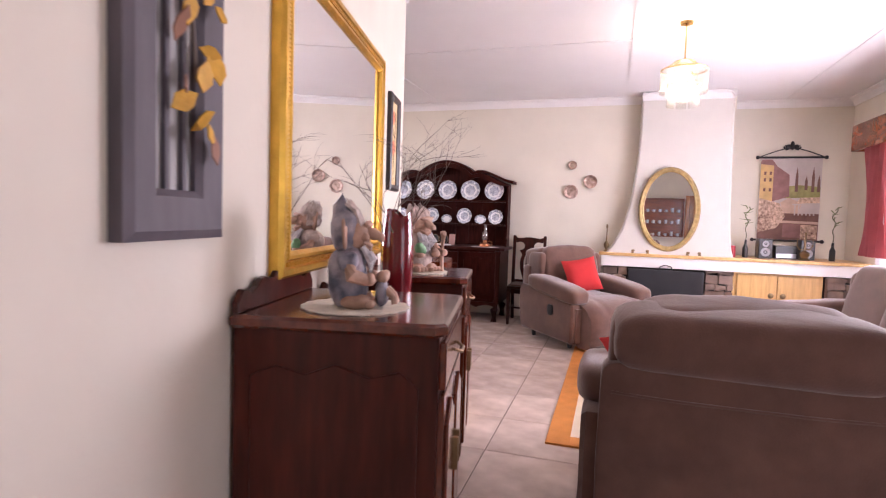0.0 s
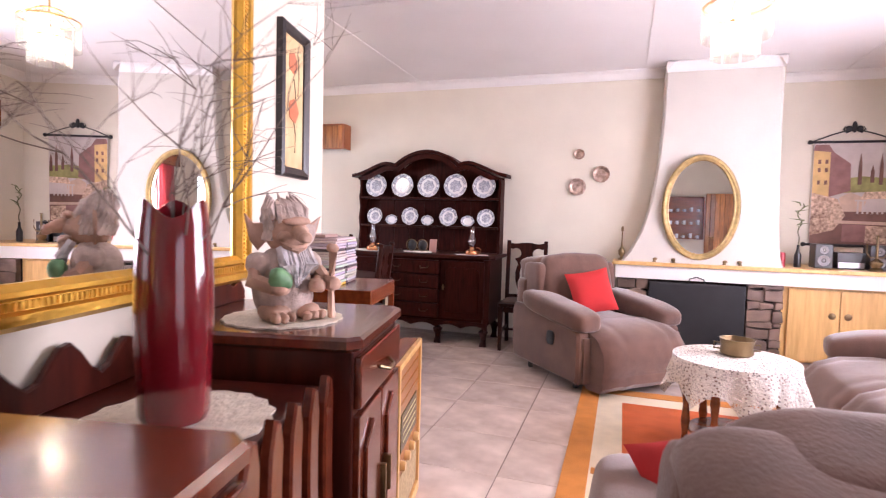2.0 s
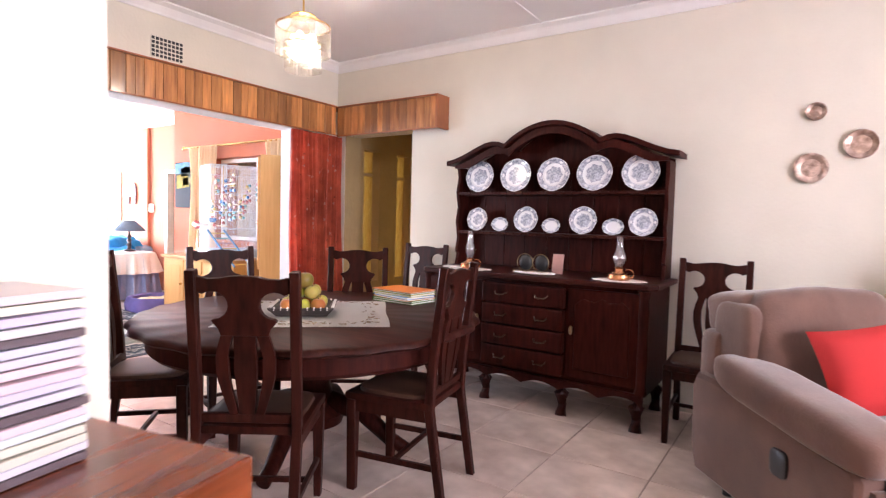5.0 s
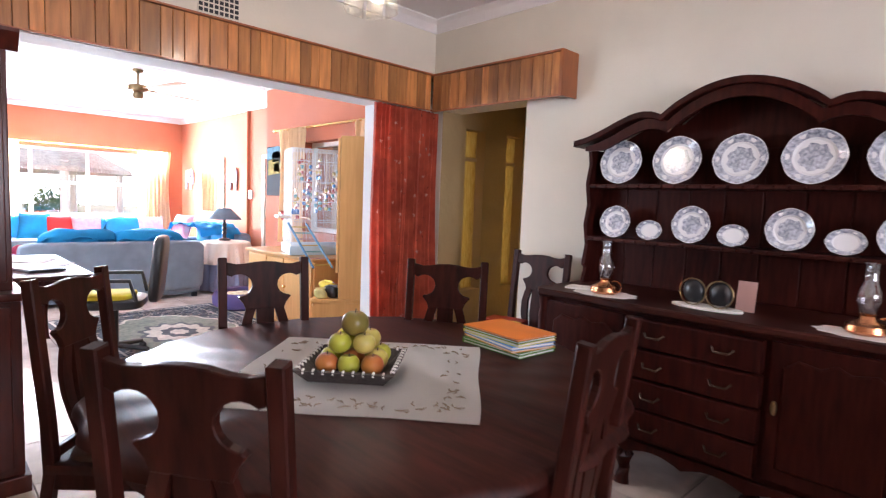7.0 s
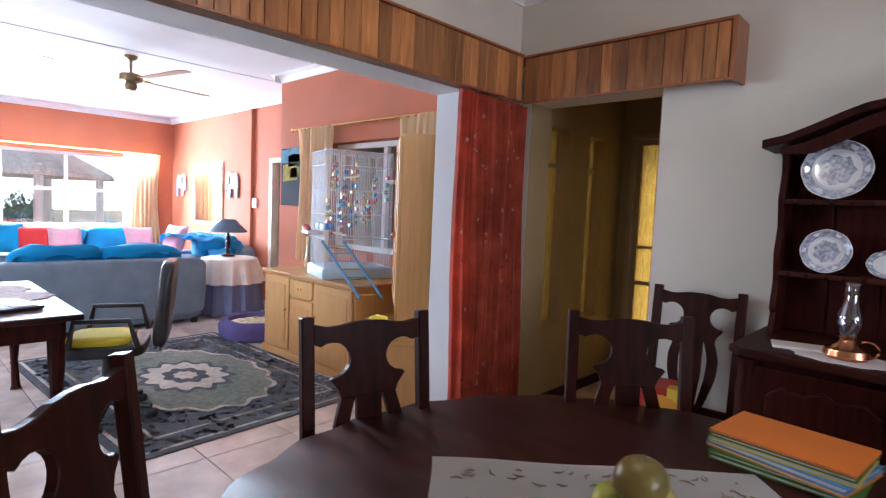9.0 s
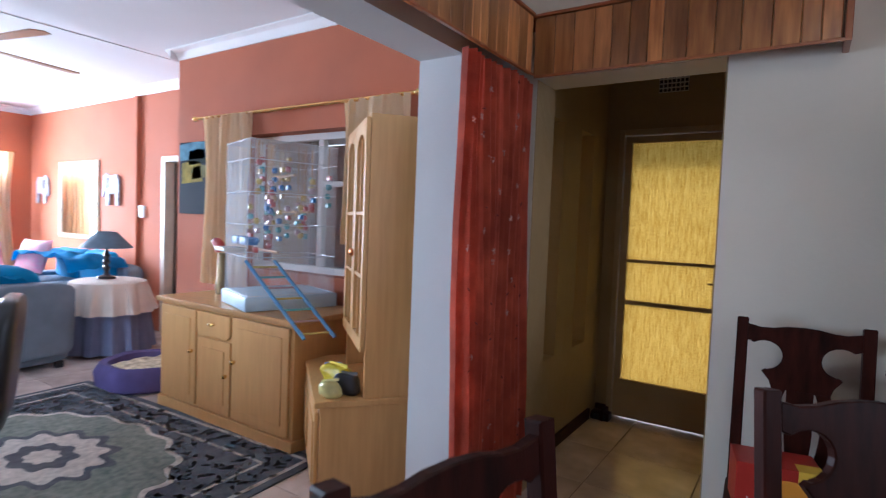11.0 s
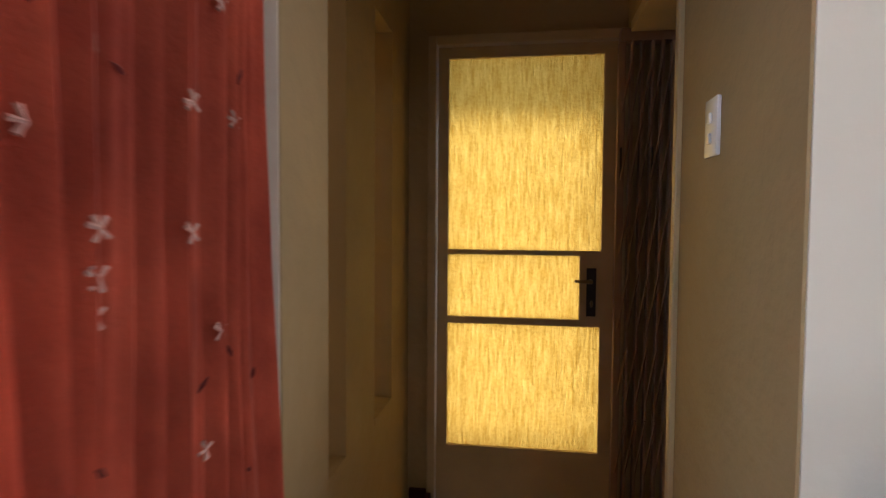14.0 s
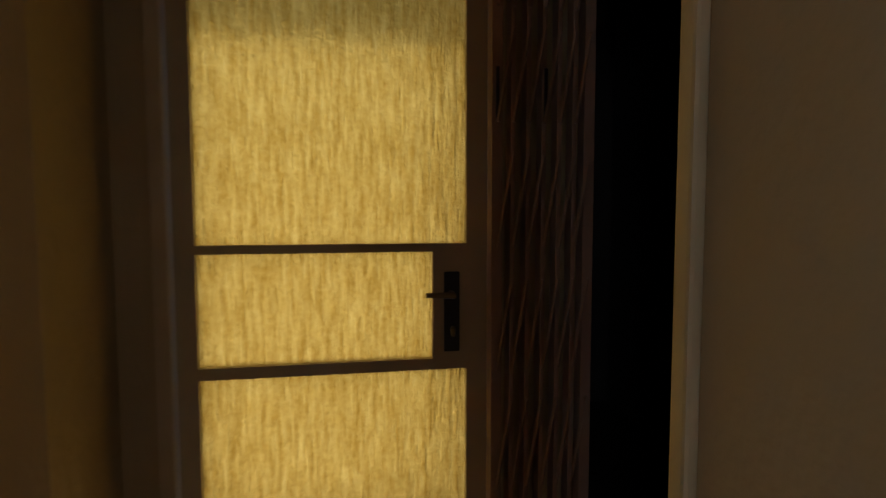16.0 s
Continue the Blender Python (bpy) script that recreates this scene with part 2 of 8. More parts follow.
def box(bm, x0, x1, y0, y1, z0, z1, b=0.0, seg=2, m=None):
    t = Matrix.Translation(((x0 + x1) / 2, (y0 + y1) / 2, (z0 + z1) / 2)) @ Matrix.Diagonal((x1 - x0, y1 - y0, z1 - z0, 1))
    g = bmesh.ops.create_cube(bm, size=1, matrix=(m @ t) if m else t)
    if b:
        es = {e for v in g["verts"] for e in v.link_edges}
        bmesh.ops.bevel(bm, geom=list(es), offset=b, segments=seg, affect="EDGES", profile=0.6)
    return bm


def prism(bm, pts, t0, t1, axis="y", b=0.0, m=None):
    """An outline in two axes, drawn out along the third from t0 to t1."""
    put = {"y": lambda a, c, t: (a, t, c), "z": lambda a, c, t: (a, c, t), "x": lambda a, c, t: (t, a, c)}[axis]
    f = [bm.verts.new(put(a, c, t0)) for a, c in pts]
    g = [bm.verts.new(put(a, c, t1)) for a, c in pts]
    k = len(pts)
    fs = [bm.faces.new(f), bm.faces.new(g[::-1])]
    fs += [bm.faces.new((f[(i + 1) % k], f[i], g[i], g[(i + 1) % k])) for i in range(k)]
    bmesh.ops.recalc_face_normals(bm, faces=fs)
    if m:
        bmesh.ops.transform(bm, matrix=m, verts=f + g)
    if b:
        es = [e for x in fs[:2] for e in x.edges]
        bmesh.ops.bevel(bm, geom=list(set(es)), offset=b, segments=1, affect="EDGES")
    return bm


def lathe(bm, prof, at=(0, 0, 0), seg=20, m=None, scallop=0.0, lobes=0, cap=True):
    rings = []
    for r, z in prof:
        ring = []
        for i in range(seg):
            a = 2 * math.pi * i / seg
            q = r * (1 + scallop * math.cos(lobes * a))
            p = Vector((at[0] + q * math.cos(a), at[1] + q * math.sin(a), at[2] + z))
            ring.append(bm.verts.new(m @ p if m else p))
        rings.append(ring)
    for a, c in zip(rings, rings[1:]):
        for i in range(seg):
            bm.faces.new((a[i], a[(i + 1) % seg], c[(i + 1) % seg], c[i]))
    if cap and prof[0][0] > 1e-4:
        bm.faces.new(rings[0][::-1])
    if cap and prof[-1][0] > 1e-4:
        bm.faces.new(rings[-1])
    return bm


def tube(bm, pts, r, seg=8, cap=True):
    pts = [Vector(p) for p in pts]
    rs = r if isinstance(r, (list, tuple)) else [r] * len(pts)
    rings, up = [], Vector((0.013, 0.021, 1)).normalized()
    for i, p in enumerate(pts):
        d = (pts[min(i + 1, len(pts) - 1)] - pts[max(i - 1, 0)]).normalized()
        u = d.cross(up)
        u = d.cross(Vector((1, 0, 0))).normalized() if u.length < 0.05 else u.normalized()
        v = d.cross(u)
        rings.append([bm.verts.new(p + rs[i] * (math.cos(2 * math.pi * k / seg) * u + math.sin(2 * math.pi * k / seg) * v)) for k in range(seg)])
    for a, c in zip(rings, rings[1:]):
        for k in range(seg):
            bm.faces.new((a[k], a[(k + 1) % seg], c[(k + 1) % seg], c[k]))
    if cap:
        bm.faces.new(rings[0][::-1])
        bm.faces.new(rings[-1])
    return bm


def soft(bm, c, s, e=0.35, n=14, m=None, lump=0.0, freq=3.0, e2=None):
    """A stuffed shape: a rounded box of half sizes s round c; e near 0 is boxy, 1 is an egg."""
    e2 = e2 or e

    def f(w, p):
        return math.copysign(abs(w) ** p, w)
    rows = []
    for i in range(n + 1):
        la = -math.pi / 2 + math.pi * i / n
        row = []
        for k in range(2 * n):
            lo = math.pi * k / n
            p = Vector((s[0] * f(math.cos(la), e) * f(math.cos(lo), e2), s[1] * f(math.cos(la), e) * f(math.sin(lo), e2), s[2] * f(math.sin(la), e)))
            if lump:
                p *= 1 + lump * noise.noise(Vector((p.x * freq + c[0] * 7, p.y * freq + c[1] * 5, p.z * freq)))
            p += Vector(c)
            row.append(bm.verts.new(m @ p if m else p))
        rows.append(row)
    for a, d in zip(rows, rows[1:]):
        for k in range(2 * n):
            bm.faces.new((a[k], a[(k + 1) % (2 * n)], d[(k + 1) % (2 * n)], d[k]))
    bmesh.ops.remove_doubles(bm, verts=rows[0] + rows[-1], dist=1e-5)
    return bm


def sheet(bm, fn, nu, nv, thick=0.0):
    vs = [[bm.verts.new(fn(i / nu, k / nv)) for k in range(nv + 1)] for i in range(nu + 1)]
    for i in range(nu):
        for k in range(nv):
            bm.faces.new((vs[i][k], vs[i + 1][k], vs[i + 1][k + 1], vs[i][k + 1]))
    if thick:
        bmesh.ops.solidify(bm, geom=bm.faces[:], thickness=thick)
    return bm


def B():
    return bmesh.new()


def obj(name, bm, material, smooth=False):
    me = bpy.data.meshes.new(name)
    bmesh.ops.recalc_face_normals(bm, faces=bm.faces[:])
    bm.to_mesh(me)
    bm.free()
    for x in (material if isinstance(material, (list, tuple)) else [material]):
        me.materials.append(x)
    if smooth:
        me.shade_smooth()
        me.set_sharp_from_angle(angle=radians(42))
    return new(name, me)


def part(name, bm, material, parent, label="", smooth=True):
    o = obj(name, bm, material, smooth)
    o.parent = parent
    return tagged(o, label)


def thing(name, label, category, at=(0, 0, 0), rz=0.0, group=""):
    o = new(name)
    o.empty_display_size = 0.1
    o.matrix_world = pose(*at, 0, 0, rz)
    return tagged(o, label, category, group)


def struct(name, bm, material, label, category, smooth=False):
    return tagged(obj(name, bm, material, smooth), label, category, kind="structure")


def single(name, bm, material, label, category, at=(0, 0, 0), rz=0.0, group="", smooth=True):
    o = obj(name, bm, material, smooth)
    o.matrix_world = pose(*at, 0, 0, rz)
    return tagged(o, label, category, group)


# wall with the gilt mirror runs 11 degrees off the others; u along it, n out from it
WU, WN = Vector((-0.1925, 0.9813)), Vector((0.9813, 0.1925))


def along(u, n, z=0.0):
    p = Vector((-0.316, 4.039)) + u * WU + n * WN
    return (p.x, p.y, z)


WR = 101.1
# ---- the large structure ----
CH = 2.79
struct("ground", box(B(), -400, 400, -400, 400, -0.5, -0.12), tint("garden_soil", (0.20, 0.17, 0.10), 0.95, scale=0.4), "dry garden ground round the house", "ground")
struct("floor", box(B(), -11.95, 4.0, -1.5, 9.35, -0.11, -0.006), GROUT, "grey grout bed under the beige ceramic floor tiles", "floor")
floor_ob = bpy.data.objects["floor"]

bm = B()
box(bm, -11.95, 4.0, -1.5, 9.35, CH, CH + 0.12)
for x in (-9.6, -7.2, -4.8, -1.2, 1.2, 3.0):
    box(bm, x - 0.02, x + 0.02, -1.2, 8.2, CH - 0.006, CH + 0.01)
for y in (0.6, 3.0, 5.4):
    box(bm, -11.7, 3.7, y - 0.02, y + 0.02, CH - 0.0075, CH + 0.01)
struct("ceiling", bm, CEIL, "white boarded ceiling with flat cover strips", "ceiling")

# north wall of dining room and lounge, with the doorway to the passage
bm = B()
box(bm, -3.41, -3.30, 7.605, 7.835, 0, CH)
box(bm, -3.30, -2.461, 7.605, 7.835, 2.09, CH)
box(bm, -2.461, 2.40, 7.605, 7.835, 0, CH)
box(bm, 2.17, 2.40, 7.835, 8.28, 0, CH)
box(bm, 2.40, 3.95, 8.05, 8.28, 0, CH)
struct("wall_north", bm, PLASTER, "cream plastered wall with the doorway to the passage", "wall")
# beam, pier and wall between dining room and living room
bm = B()
box(bm, -3.64, -3.41, 7.09, 7.835, 0, CH)
box(bm, -3.64, -3.41, 4.62, 7.09, 2.085, CH)
box(bm, -3.64, -3.41, 2.3, 4.62, 0, CH)
struct("wall_west", bm, GREYWALL, "pale painted wall with a wide opening to the living room", "wall")
bm = B()
box(bm, -3.41, -3.405, 2.5, 7.6, 2.30, CH - 0.001)
struct("wall_west_plaster", bm, PLASTER, "cream plaster above the wooden pelmet", "wall")
# wall with the gilt mirror
bm = B()
mw = pose(*along(0, 0), 0, 0, WR)
box(bm, -5.6, 0, 0.0, 0.23, 0, CH, m=mw)
struct("wall_mirror", bm, PLASTER, "cream plastered wall that ends beside the dining room", "wall")
bm = B()
box(bm, -3.41, -0.50, 3.25, 3.48, 0, CH)
struct("wall_dining_south", bm, PLASTER, "cream plastered back wall of the dining room", "wall")
bm = B()
box(bm, 0.4, 3.95, -1.5, -1.27, 0, CH)
struct("wall_south", bm, PLASTER, "cream plastered back wall of the lounge", "wall")
bm = B()
box(bm, 3.72, 3.95, -1.27, -0.6, 0, CH)
box(bm, 3.72, 3.95, -0.6, 1.4, 2.1, CH)
box(bm, 3.72, 3.95, 1.4, 3.3, 0, CH)
box(bm, 3.72, 3.95, 6.85, 8.05, 0, CH)
box(bm, 3.72, 3.95, 3.3, 6.85, 0, 0.8)
box(bm, 3.72, 3.95, 3.3, 6.85, 2.15, CH)
struct("wall_east", bm, PLASTER, "cream plastered lounge wall with a wide window", "wall")
# living room
bm = B()
box(bm, -6.85, -3.64, 7.87, 8.10, 0, 0.95)
box(bm, -6.85, -3.64, 7.87, 8.10, 2.0, CH)
box(bm, -6.85, -5.95, 7.87, 8.10, 0.95, 2.0)
box(bm, -4.45, -3.64, 7.87, 8.10, 0.95, 2.0)
box(bm, -6.85, -6.62, 8.10, 8.73, 0, CH)
box(bm, -11.98, -8.16, 8.50, 8.73, 0, CH)
box(bm, -8.16, -6.95, 8.50, 8.73, 1.98, CH)
box(bm, -6.95, -6.85, 8.50, 8.73, 0, CH)
struct("wall_living_north", bm, TERRA, "terracotta painted wall with a window and a doorway", "wall")
bm = B()
box(bm, -11.98, -11.75, 2.3, 8.50, 0, 0.85)
box(bm, -11.98, -11.75, 2.3, 8.50, 2.06, CH)
box(bm, -11.98, -11.75, 2.3, 5.15, 0.85, 2.06)
box(bm, -11.98, -11.75, 7.78, 8.50, 0.85, 2.06)
struct("wall_living_west", bm, TERRA, "terracotta painted end wall with a wide window", "wall")
bm = box(B(), -11.98, -7.45, 2.07, 2.3, 0, CH)
box(bm, -5.15, -3.64, 2.07, 2.3, 0, CH)
box(bm, -7.45, -5.15, 2.07, 2.3, 0, 0.9)
box(bm, -7.45, -5.15, 2.07, 2.3, 2.06, CH)
struct("wall_living_south", bm, TERRA, "terracotta painted wall of the living room", "wall")
# backing wall added behind the doorway, its gloom painted into the colour
struct("passage_room_wall", box(B(), -8.4, -6.7, 9.3, 9.4, 0, CH), tint("painted_dimness", (0.3, 0.26, 0.2), 0.9), "added wall behind the living room doorway, its dimness put into the paint", "wall")
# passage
# cream set dark and brown: the passage's dim, warm light is in the colour
PASS = mat("dimmed_passage_cream", (0.39, 0.285, 0.145), 0.7, var=0.10, scale=3, bump=0.9, fine=14)
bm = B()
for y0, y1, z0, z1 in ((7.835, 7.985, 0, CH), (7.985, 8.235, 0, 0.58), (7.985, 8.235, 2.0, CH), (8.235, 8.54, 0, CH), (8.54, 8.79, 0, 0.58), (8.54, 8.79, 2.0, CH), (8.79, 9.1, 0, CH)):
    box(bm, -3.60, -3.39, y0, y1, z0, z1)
# thin skin in the darkened colour dims the left door reveal
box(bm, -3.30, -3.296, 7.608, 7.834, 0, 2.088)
struct("wall_passage_west", bm, PASS, "cream passage wall, dimness put into its colour, with two narrow glazed slits", "wall")
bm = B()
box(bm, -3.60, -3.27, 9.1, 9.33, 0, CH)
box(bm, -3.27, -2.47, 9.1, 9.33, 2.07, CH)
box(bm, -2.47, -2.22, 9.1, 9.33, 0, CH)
struct("wall_passage_end", bm, PASS, "cream wall round the glazed passage door, dimness put into its colour", "wall")
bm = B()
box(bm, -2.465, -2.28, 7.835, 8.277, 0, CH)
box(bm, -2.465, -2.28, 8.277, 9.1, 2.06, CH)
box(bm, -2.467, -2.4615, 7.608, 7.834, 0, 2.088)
struct("wall_passage_east", bm, PASS, "cream passage wall, dimness put into its colour, with a light switch and a side opening", "wall")
# added corridor shell; near-black paint puts the lack of light into the colour
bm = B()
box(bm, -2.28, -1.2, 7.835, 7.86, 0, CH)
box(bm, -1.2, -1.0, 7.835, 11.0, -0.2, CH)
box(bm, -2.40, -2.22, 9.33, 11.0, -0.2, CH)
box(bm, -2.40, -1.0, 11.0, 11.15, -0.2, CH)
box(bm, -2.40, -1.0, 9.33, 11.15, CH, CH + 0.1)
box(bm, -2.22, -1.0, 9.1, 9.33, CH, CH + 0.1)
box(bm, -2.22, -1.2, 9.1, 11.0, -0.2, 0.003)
struct("wall_side_corridor", bm, tint("painted_darkness", (0.06, 0.045, 0.035), 0.9), "near-black wall of the side corridor, its darkness put into the paint", "wall")
bm = B()
box(bm, -3.39, -3.37, 7.84, 8.93, 0, 0.075, 0.004)
box(bm, -3.38, -3.275, 9.075, 9.10, 0, 0.075, 0.004)
box(bm, -3.30, -3.275, 8.93, 9.075, 0, 0.075, 0.004)
struct("baseboard", bm, DARKX, "dark brown wooden skirting in the passage", "baseboard")

# cornice: one moulded strip along each wall
def cornice(a, b, side):
    a, b = Vector((*a, 0)), Vector((*b, 0))
    d = (b - a).normalized()
    n = Vector((-d.y, d.x, 0)) * side
    prof = [(0, -0.085), (0.012, -0.085), (0.018, -0.07), (0.045, -0.03), (0.075, -0.016), (0.085, -0.012), (0.085, 0.0), (0, 0)]
    bm = B()
    e0 = [bm.verts.new(a + n * p + Vector((0, 0, CH - 0.0015 + q))) for p, q in prof]
    e1 = [bm.verts.new(b + n * p + Vector((0, 0, CH - 0.0015 + q))) for p, q in prof]
    for i in range(len(prof)):
        k = (i + 1) % len(prof)
        bm.faces.new((e0[i], e0[k], e1[k], e1[i]))
    bm.faces.new(e0)
    bm.faces.new(e1[::-1])
    return struct("trim", bm, CORN, "white moulded plaster cornice", "trim", smooth=False)


wend, wback = along(0, 0), along(-5.5, 0)
for a, b, s in (((-3.405, 7.605), (1.36, 7.605), -1), ((2.40, 8.05), (3.72, 8.05), -1), ((3.72, 8.05), (3.72, -1.2), -1), ((-3.405, 3.5), (-3.405, 7.605), -1),
                (wback[:2], wend[:2], -1), ((-6.85, 7.87), (-3.64, 7.87), -1), ((-11.75, 8.50), (-6.85, 8.50), -1), ((-11.75, 2.3), (-11.75, 8.50), -1), ((-6.85, 8.50), (-6.85, 7.785), -1),
                ((-3.64, 7.87), (-3.64, 2.4), -1)):
    cornice(a, b, s)

# chimney hood that flares on to the mantel
bm = B()
HOOD = []
for z, l, r, f in ((0.91, 1.03, 2.41, 7.34), (1.0, 1.10, 2.39, 7.36), (1.2, 1.20, 2.375, 7.385), (1.5, 1.28, 2.365, 7.395), (1.9, 1.33, 2.355, 7.40), (2.3, 1.355, 2.35, 7.40), (CH, 1.36, 2.345, 7.40)):
    HOOD.append([bm.verts.new(p) for p in ((l, 7.62, z), (l, f + 0.02, z), (l + 0.02, f, z), (r - 0.02, f, z), (r, f + 0.02, z), (r, 8.06, z))])
for a, b in zip(HOOD, HOOD[1:]):
    for i in range(5):
        bm.faces.new((a[i], a[i + 1], b[i + 1], b[i]))
struct("chimney_hood", bm, mat("hood_white", (0.62, 0.59, 0.54), 0.85, var=0.03, bump=0.1, fine=40), "white plastered chimney hood flaring out above the mantel", "chimney", smooth=True)
cornice((1.36, 7.40), (2.345, 7.40), -1)
cornice((1.36, 7.605), (1.36, 7.315), 1)
cornice((2.345, 7.315), (2.345, 8.05), 1)

# hearth wall: mantel shelf, white lintel, slate piers, cupboards
fp = thing("fireplace", "low fireplace with wooden mantel, white lintel and slate piers", "fireplace")
bm = box(B(), 0.95, 3.715, 7.27, 7.60, 0.875, 0.91, 0.008)
box(bm, 2.40, 3.715, 7.60, 8.045, 0.875, 0.91)
part("mantel_shelf", bm, PINE, fp, "varnished pine mantel shelf", smooth=False)
bm = box(B(), 0.98, 3.71, 7.31, 7.60, 0.75, 0.874)
box(bm, 2.41, 3.71, 7.60, 8.04, 0.75, 0.874)
part("lintel", bm, WHITE, fp, "white painted lintel", smooth=False)
SOOT = tint("soot", (0.03, 0.026, 0.024), 0.9)
for x0, x1, y0 in ((1.0, 1.28, 7.40), (2.13, 2.42, 7.40), (3.33, 3.70, 7.40), (1.28, 2.13, 7.56)):
    part("backing", box(B(), x0, x1, y0, 7.60, 0.0, 0.749), SOOT, fp, smooth=False)
rng = random.Random(4)
for x0, x1 in ((1.0, 1.28), (2.13, 2.42), (3.33, 3.70)):
    z = 0.06
    while z < 0.73:
        h = rng.choice((0.05, 0.08, 0.11))
        h = min(h, 0.745 - z)
        x = x0
        while x < x1 - 0.02:
            w = min(rng.uniform(0.09, 0.22), x1 - x)
            if x1 - x - w < 0.05:
                w = x1 - x
            bm = B()
            jog = [rng.uniform(-0.016, 0.016) for _ in range(6)]
            outline = [(x + 0.003, z + 0.004 + jog[0]), (x + w * 0.5, z + 0.003 + jog[1] * 0.6), (x + w - 0.003 + jog[4] * 0.5, z + 0.004 + jog[1]), (x + w - 0.003 - jog[5] * 0.5, z + h - 0.004 + jog[2]), (x + w * 0.45, z + h - 0.003 + jog[3]), (x + 0.003, z + h - 0.005 + jog[0] * 0.4)]
            prism(bm, outline, 7.325 + rng.uniform(-0.014, 0.022), 7.42, "y", b=0.005)
            part("stone", bm, SLATE, fp, smooth=False)
            x += w
        z += h
struct("hearth", box(B(), 1.0, 3.70, 6.98, 7.60, 0, 0.055, 0.01), SLATE, "dark slate hearth slab in front of the fireplace", "hearth")
cup = thing("fireplace_cupboard", "yellow pine cupboard with two doors under the mantel", "cupboard", (2.87, 7.42, 0.06))
part("body", box(B(), -0.445, 0.445, -0.02, 0.17, 0, 0.685, 0.004), PINE, cup, smooth=False)
for s in (-1, 1):
    d = part("door", box(B(), min(0.004 * s, 0.40 * s), max(0.004 * s, 0.40 * s), -0.045, -0.022, 0.02, 0.665, 0.004), PINE, cup, smooth=False)
    bm = lathe(B(), [(0.0, 0), (0.027, 0.0), (0.03, 0.008), (0.012, 0.016), (0.018, 0.03), (0, 0.034)], seg=14, m=pose(0.06 * s, -0.045, 0.44, 90))
    part("handle", bm, PEWTER, d, "round dark metal pull")
scr = thing("fire_screen", "black metal fire screen with a wire handle", "fire screen", (1.70, 7.28, 0.055))
part("panel", box(B(), -0.41, 0.41, -0.012, 0.012, 0.04, 0.675, 0.01), BLACK, scr, smooth=False)
part("handle", tube(B(), [(-0.07, 0, 0.675), (-0.06, 0, 0.715), (0, 0, 0.735), (0.06, 0, 0.715), (0.07, 0, 0.675)], 0.006), BLACK, scr)
for s in (-0.36, 0.36):
    part("foot", box(B(), s - 0.02, s + 0.02, -0.07, 0.07, 0, 0.04, 0.005), BLACK, scr)

# wooden pelmets of upright planks
pel = thing("pelmet", "varnished pelmet of upright wooden planks in mixed tones over the opening", "pelmet")
rng = random.Random(7)


def planks(x0, y0, x1, y1, z0, z1, name="board"):
    a, b = Vector((x0, y0, 0)), Vector((x1, y1, 0))
    d = (b - a).normalized()
    n = Vector((-d.y, d.x, 0))
    L, s = (b - a).length, 0.0
    while s < L - 0.01:
        w = min(rng.choice((0.06, 0.075, 0.09, 0.1)), L - s)
        bm = B()
        m = Matrix.Translation(a + d * s) @ Matrix((( d.x, n.x, 0, 0), (d.y, n.y, 0, 0), (0, 0, 1, 0), (0, 0, 0, 1)))
        box(bm, 0.001, w - 0.001, 0, 0.018, z0, z1, 0.003, 1, m)
        part(name, bm, PLANK, pel, smooth=False)
        s += w


planks(-3.25, 4.2, -3.25, 7.424, 2.065, 2.325)
planks(-3.25, 7.44, -2.09, 7.44, 2.06, 2.32)
PELS = mat("pelmet_side", (0.33, 0.10, 0.03), 0.35, var=0.25, scale=5, stretch=(6, 6, 1), bump=0.03, coat=0.3)
part("end_board", box(B(), -2.088, -2.066, 7.425, 7.604, 2.05, 2.335, 0.004), PELS, pel, smooth=False)
bm = box(B(), -3.41, -3.24, 4.2, 7.425, 2.327, 2.34, 0.003)
box(bm, -3.404, -2.088, 7.43, 7.604, 2.322, 2.336, 0.003)
part("top_board", bm, PELS, pel, smooth=False)
bm = box(B(), -3.245, -3.236, 4.2, 7.43, 2.056, 2.066, 0.002)
box(bm, -3.24, -2.066, 7.427, 7.436, 2.046, 2.058, 0.002)
part("edge_strip", bm, PELS, pel, smooth=False)
# ---- lounge: along the wall with the mirror ----


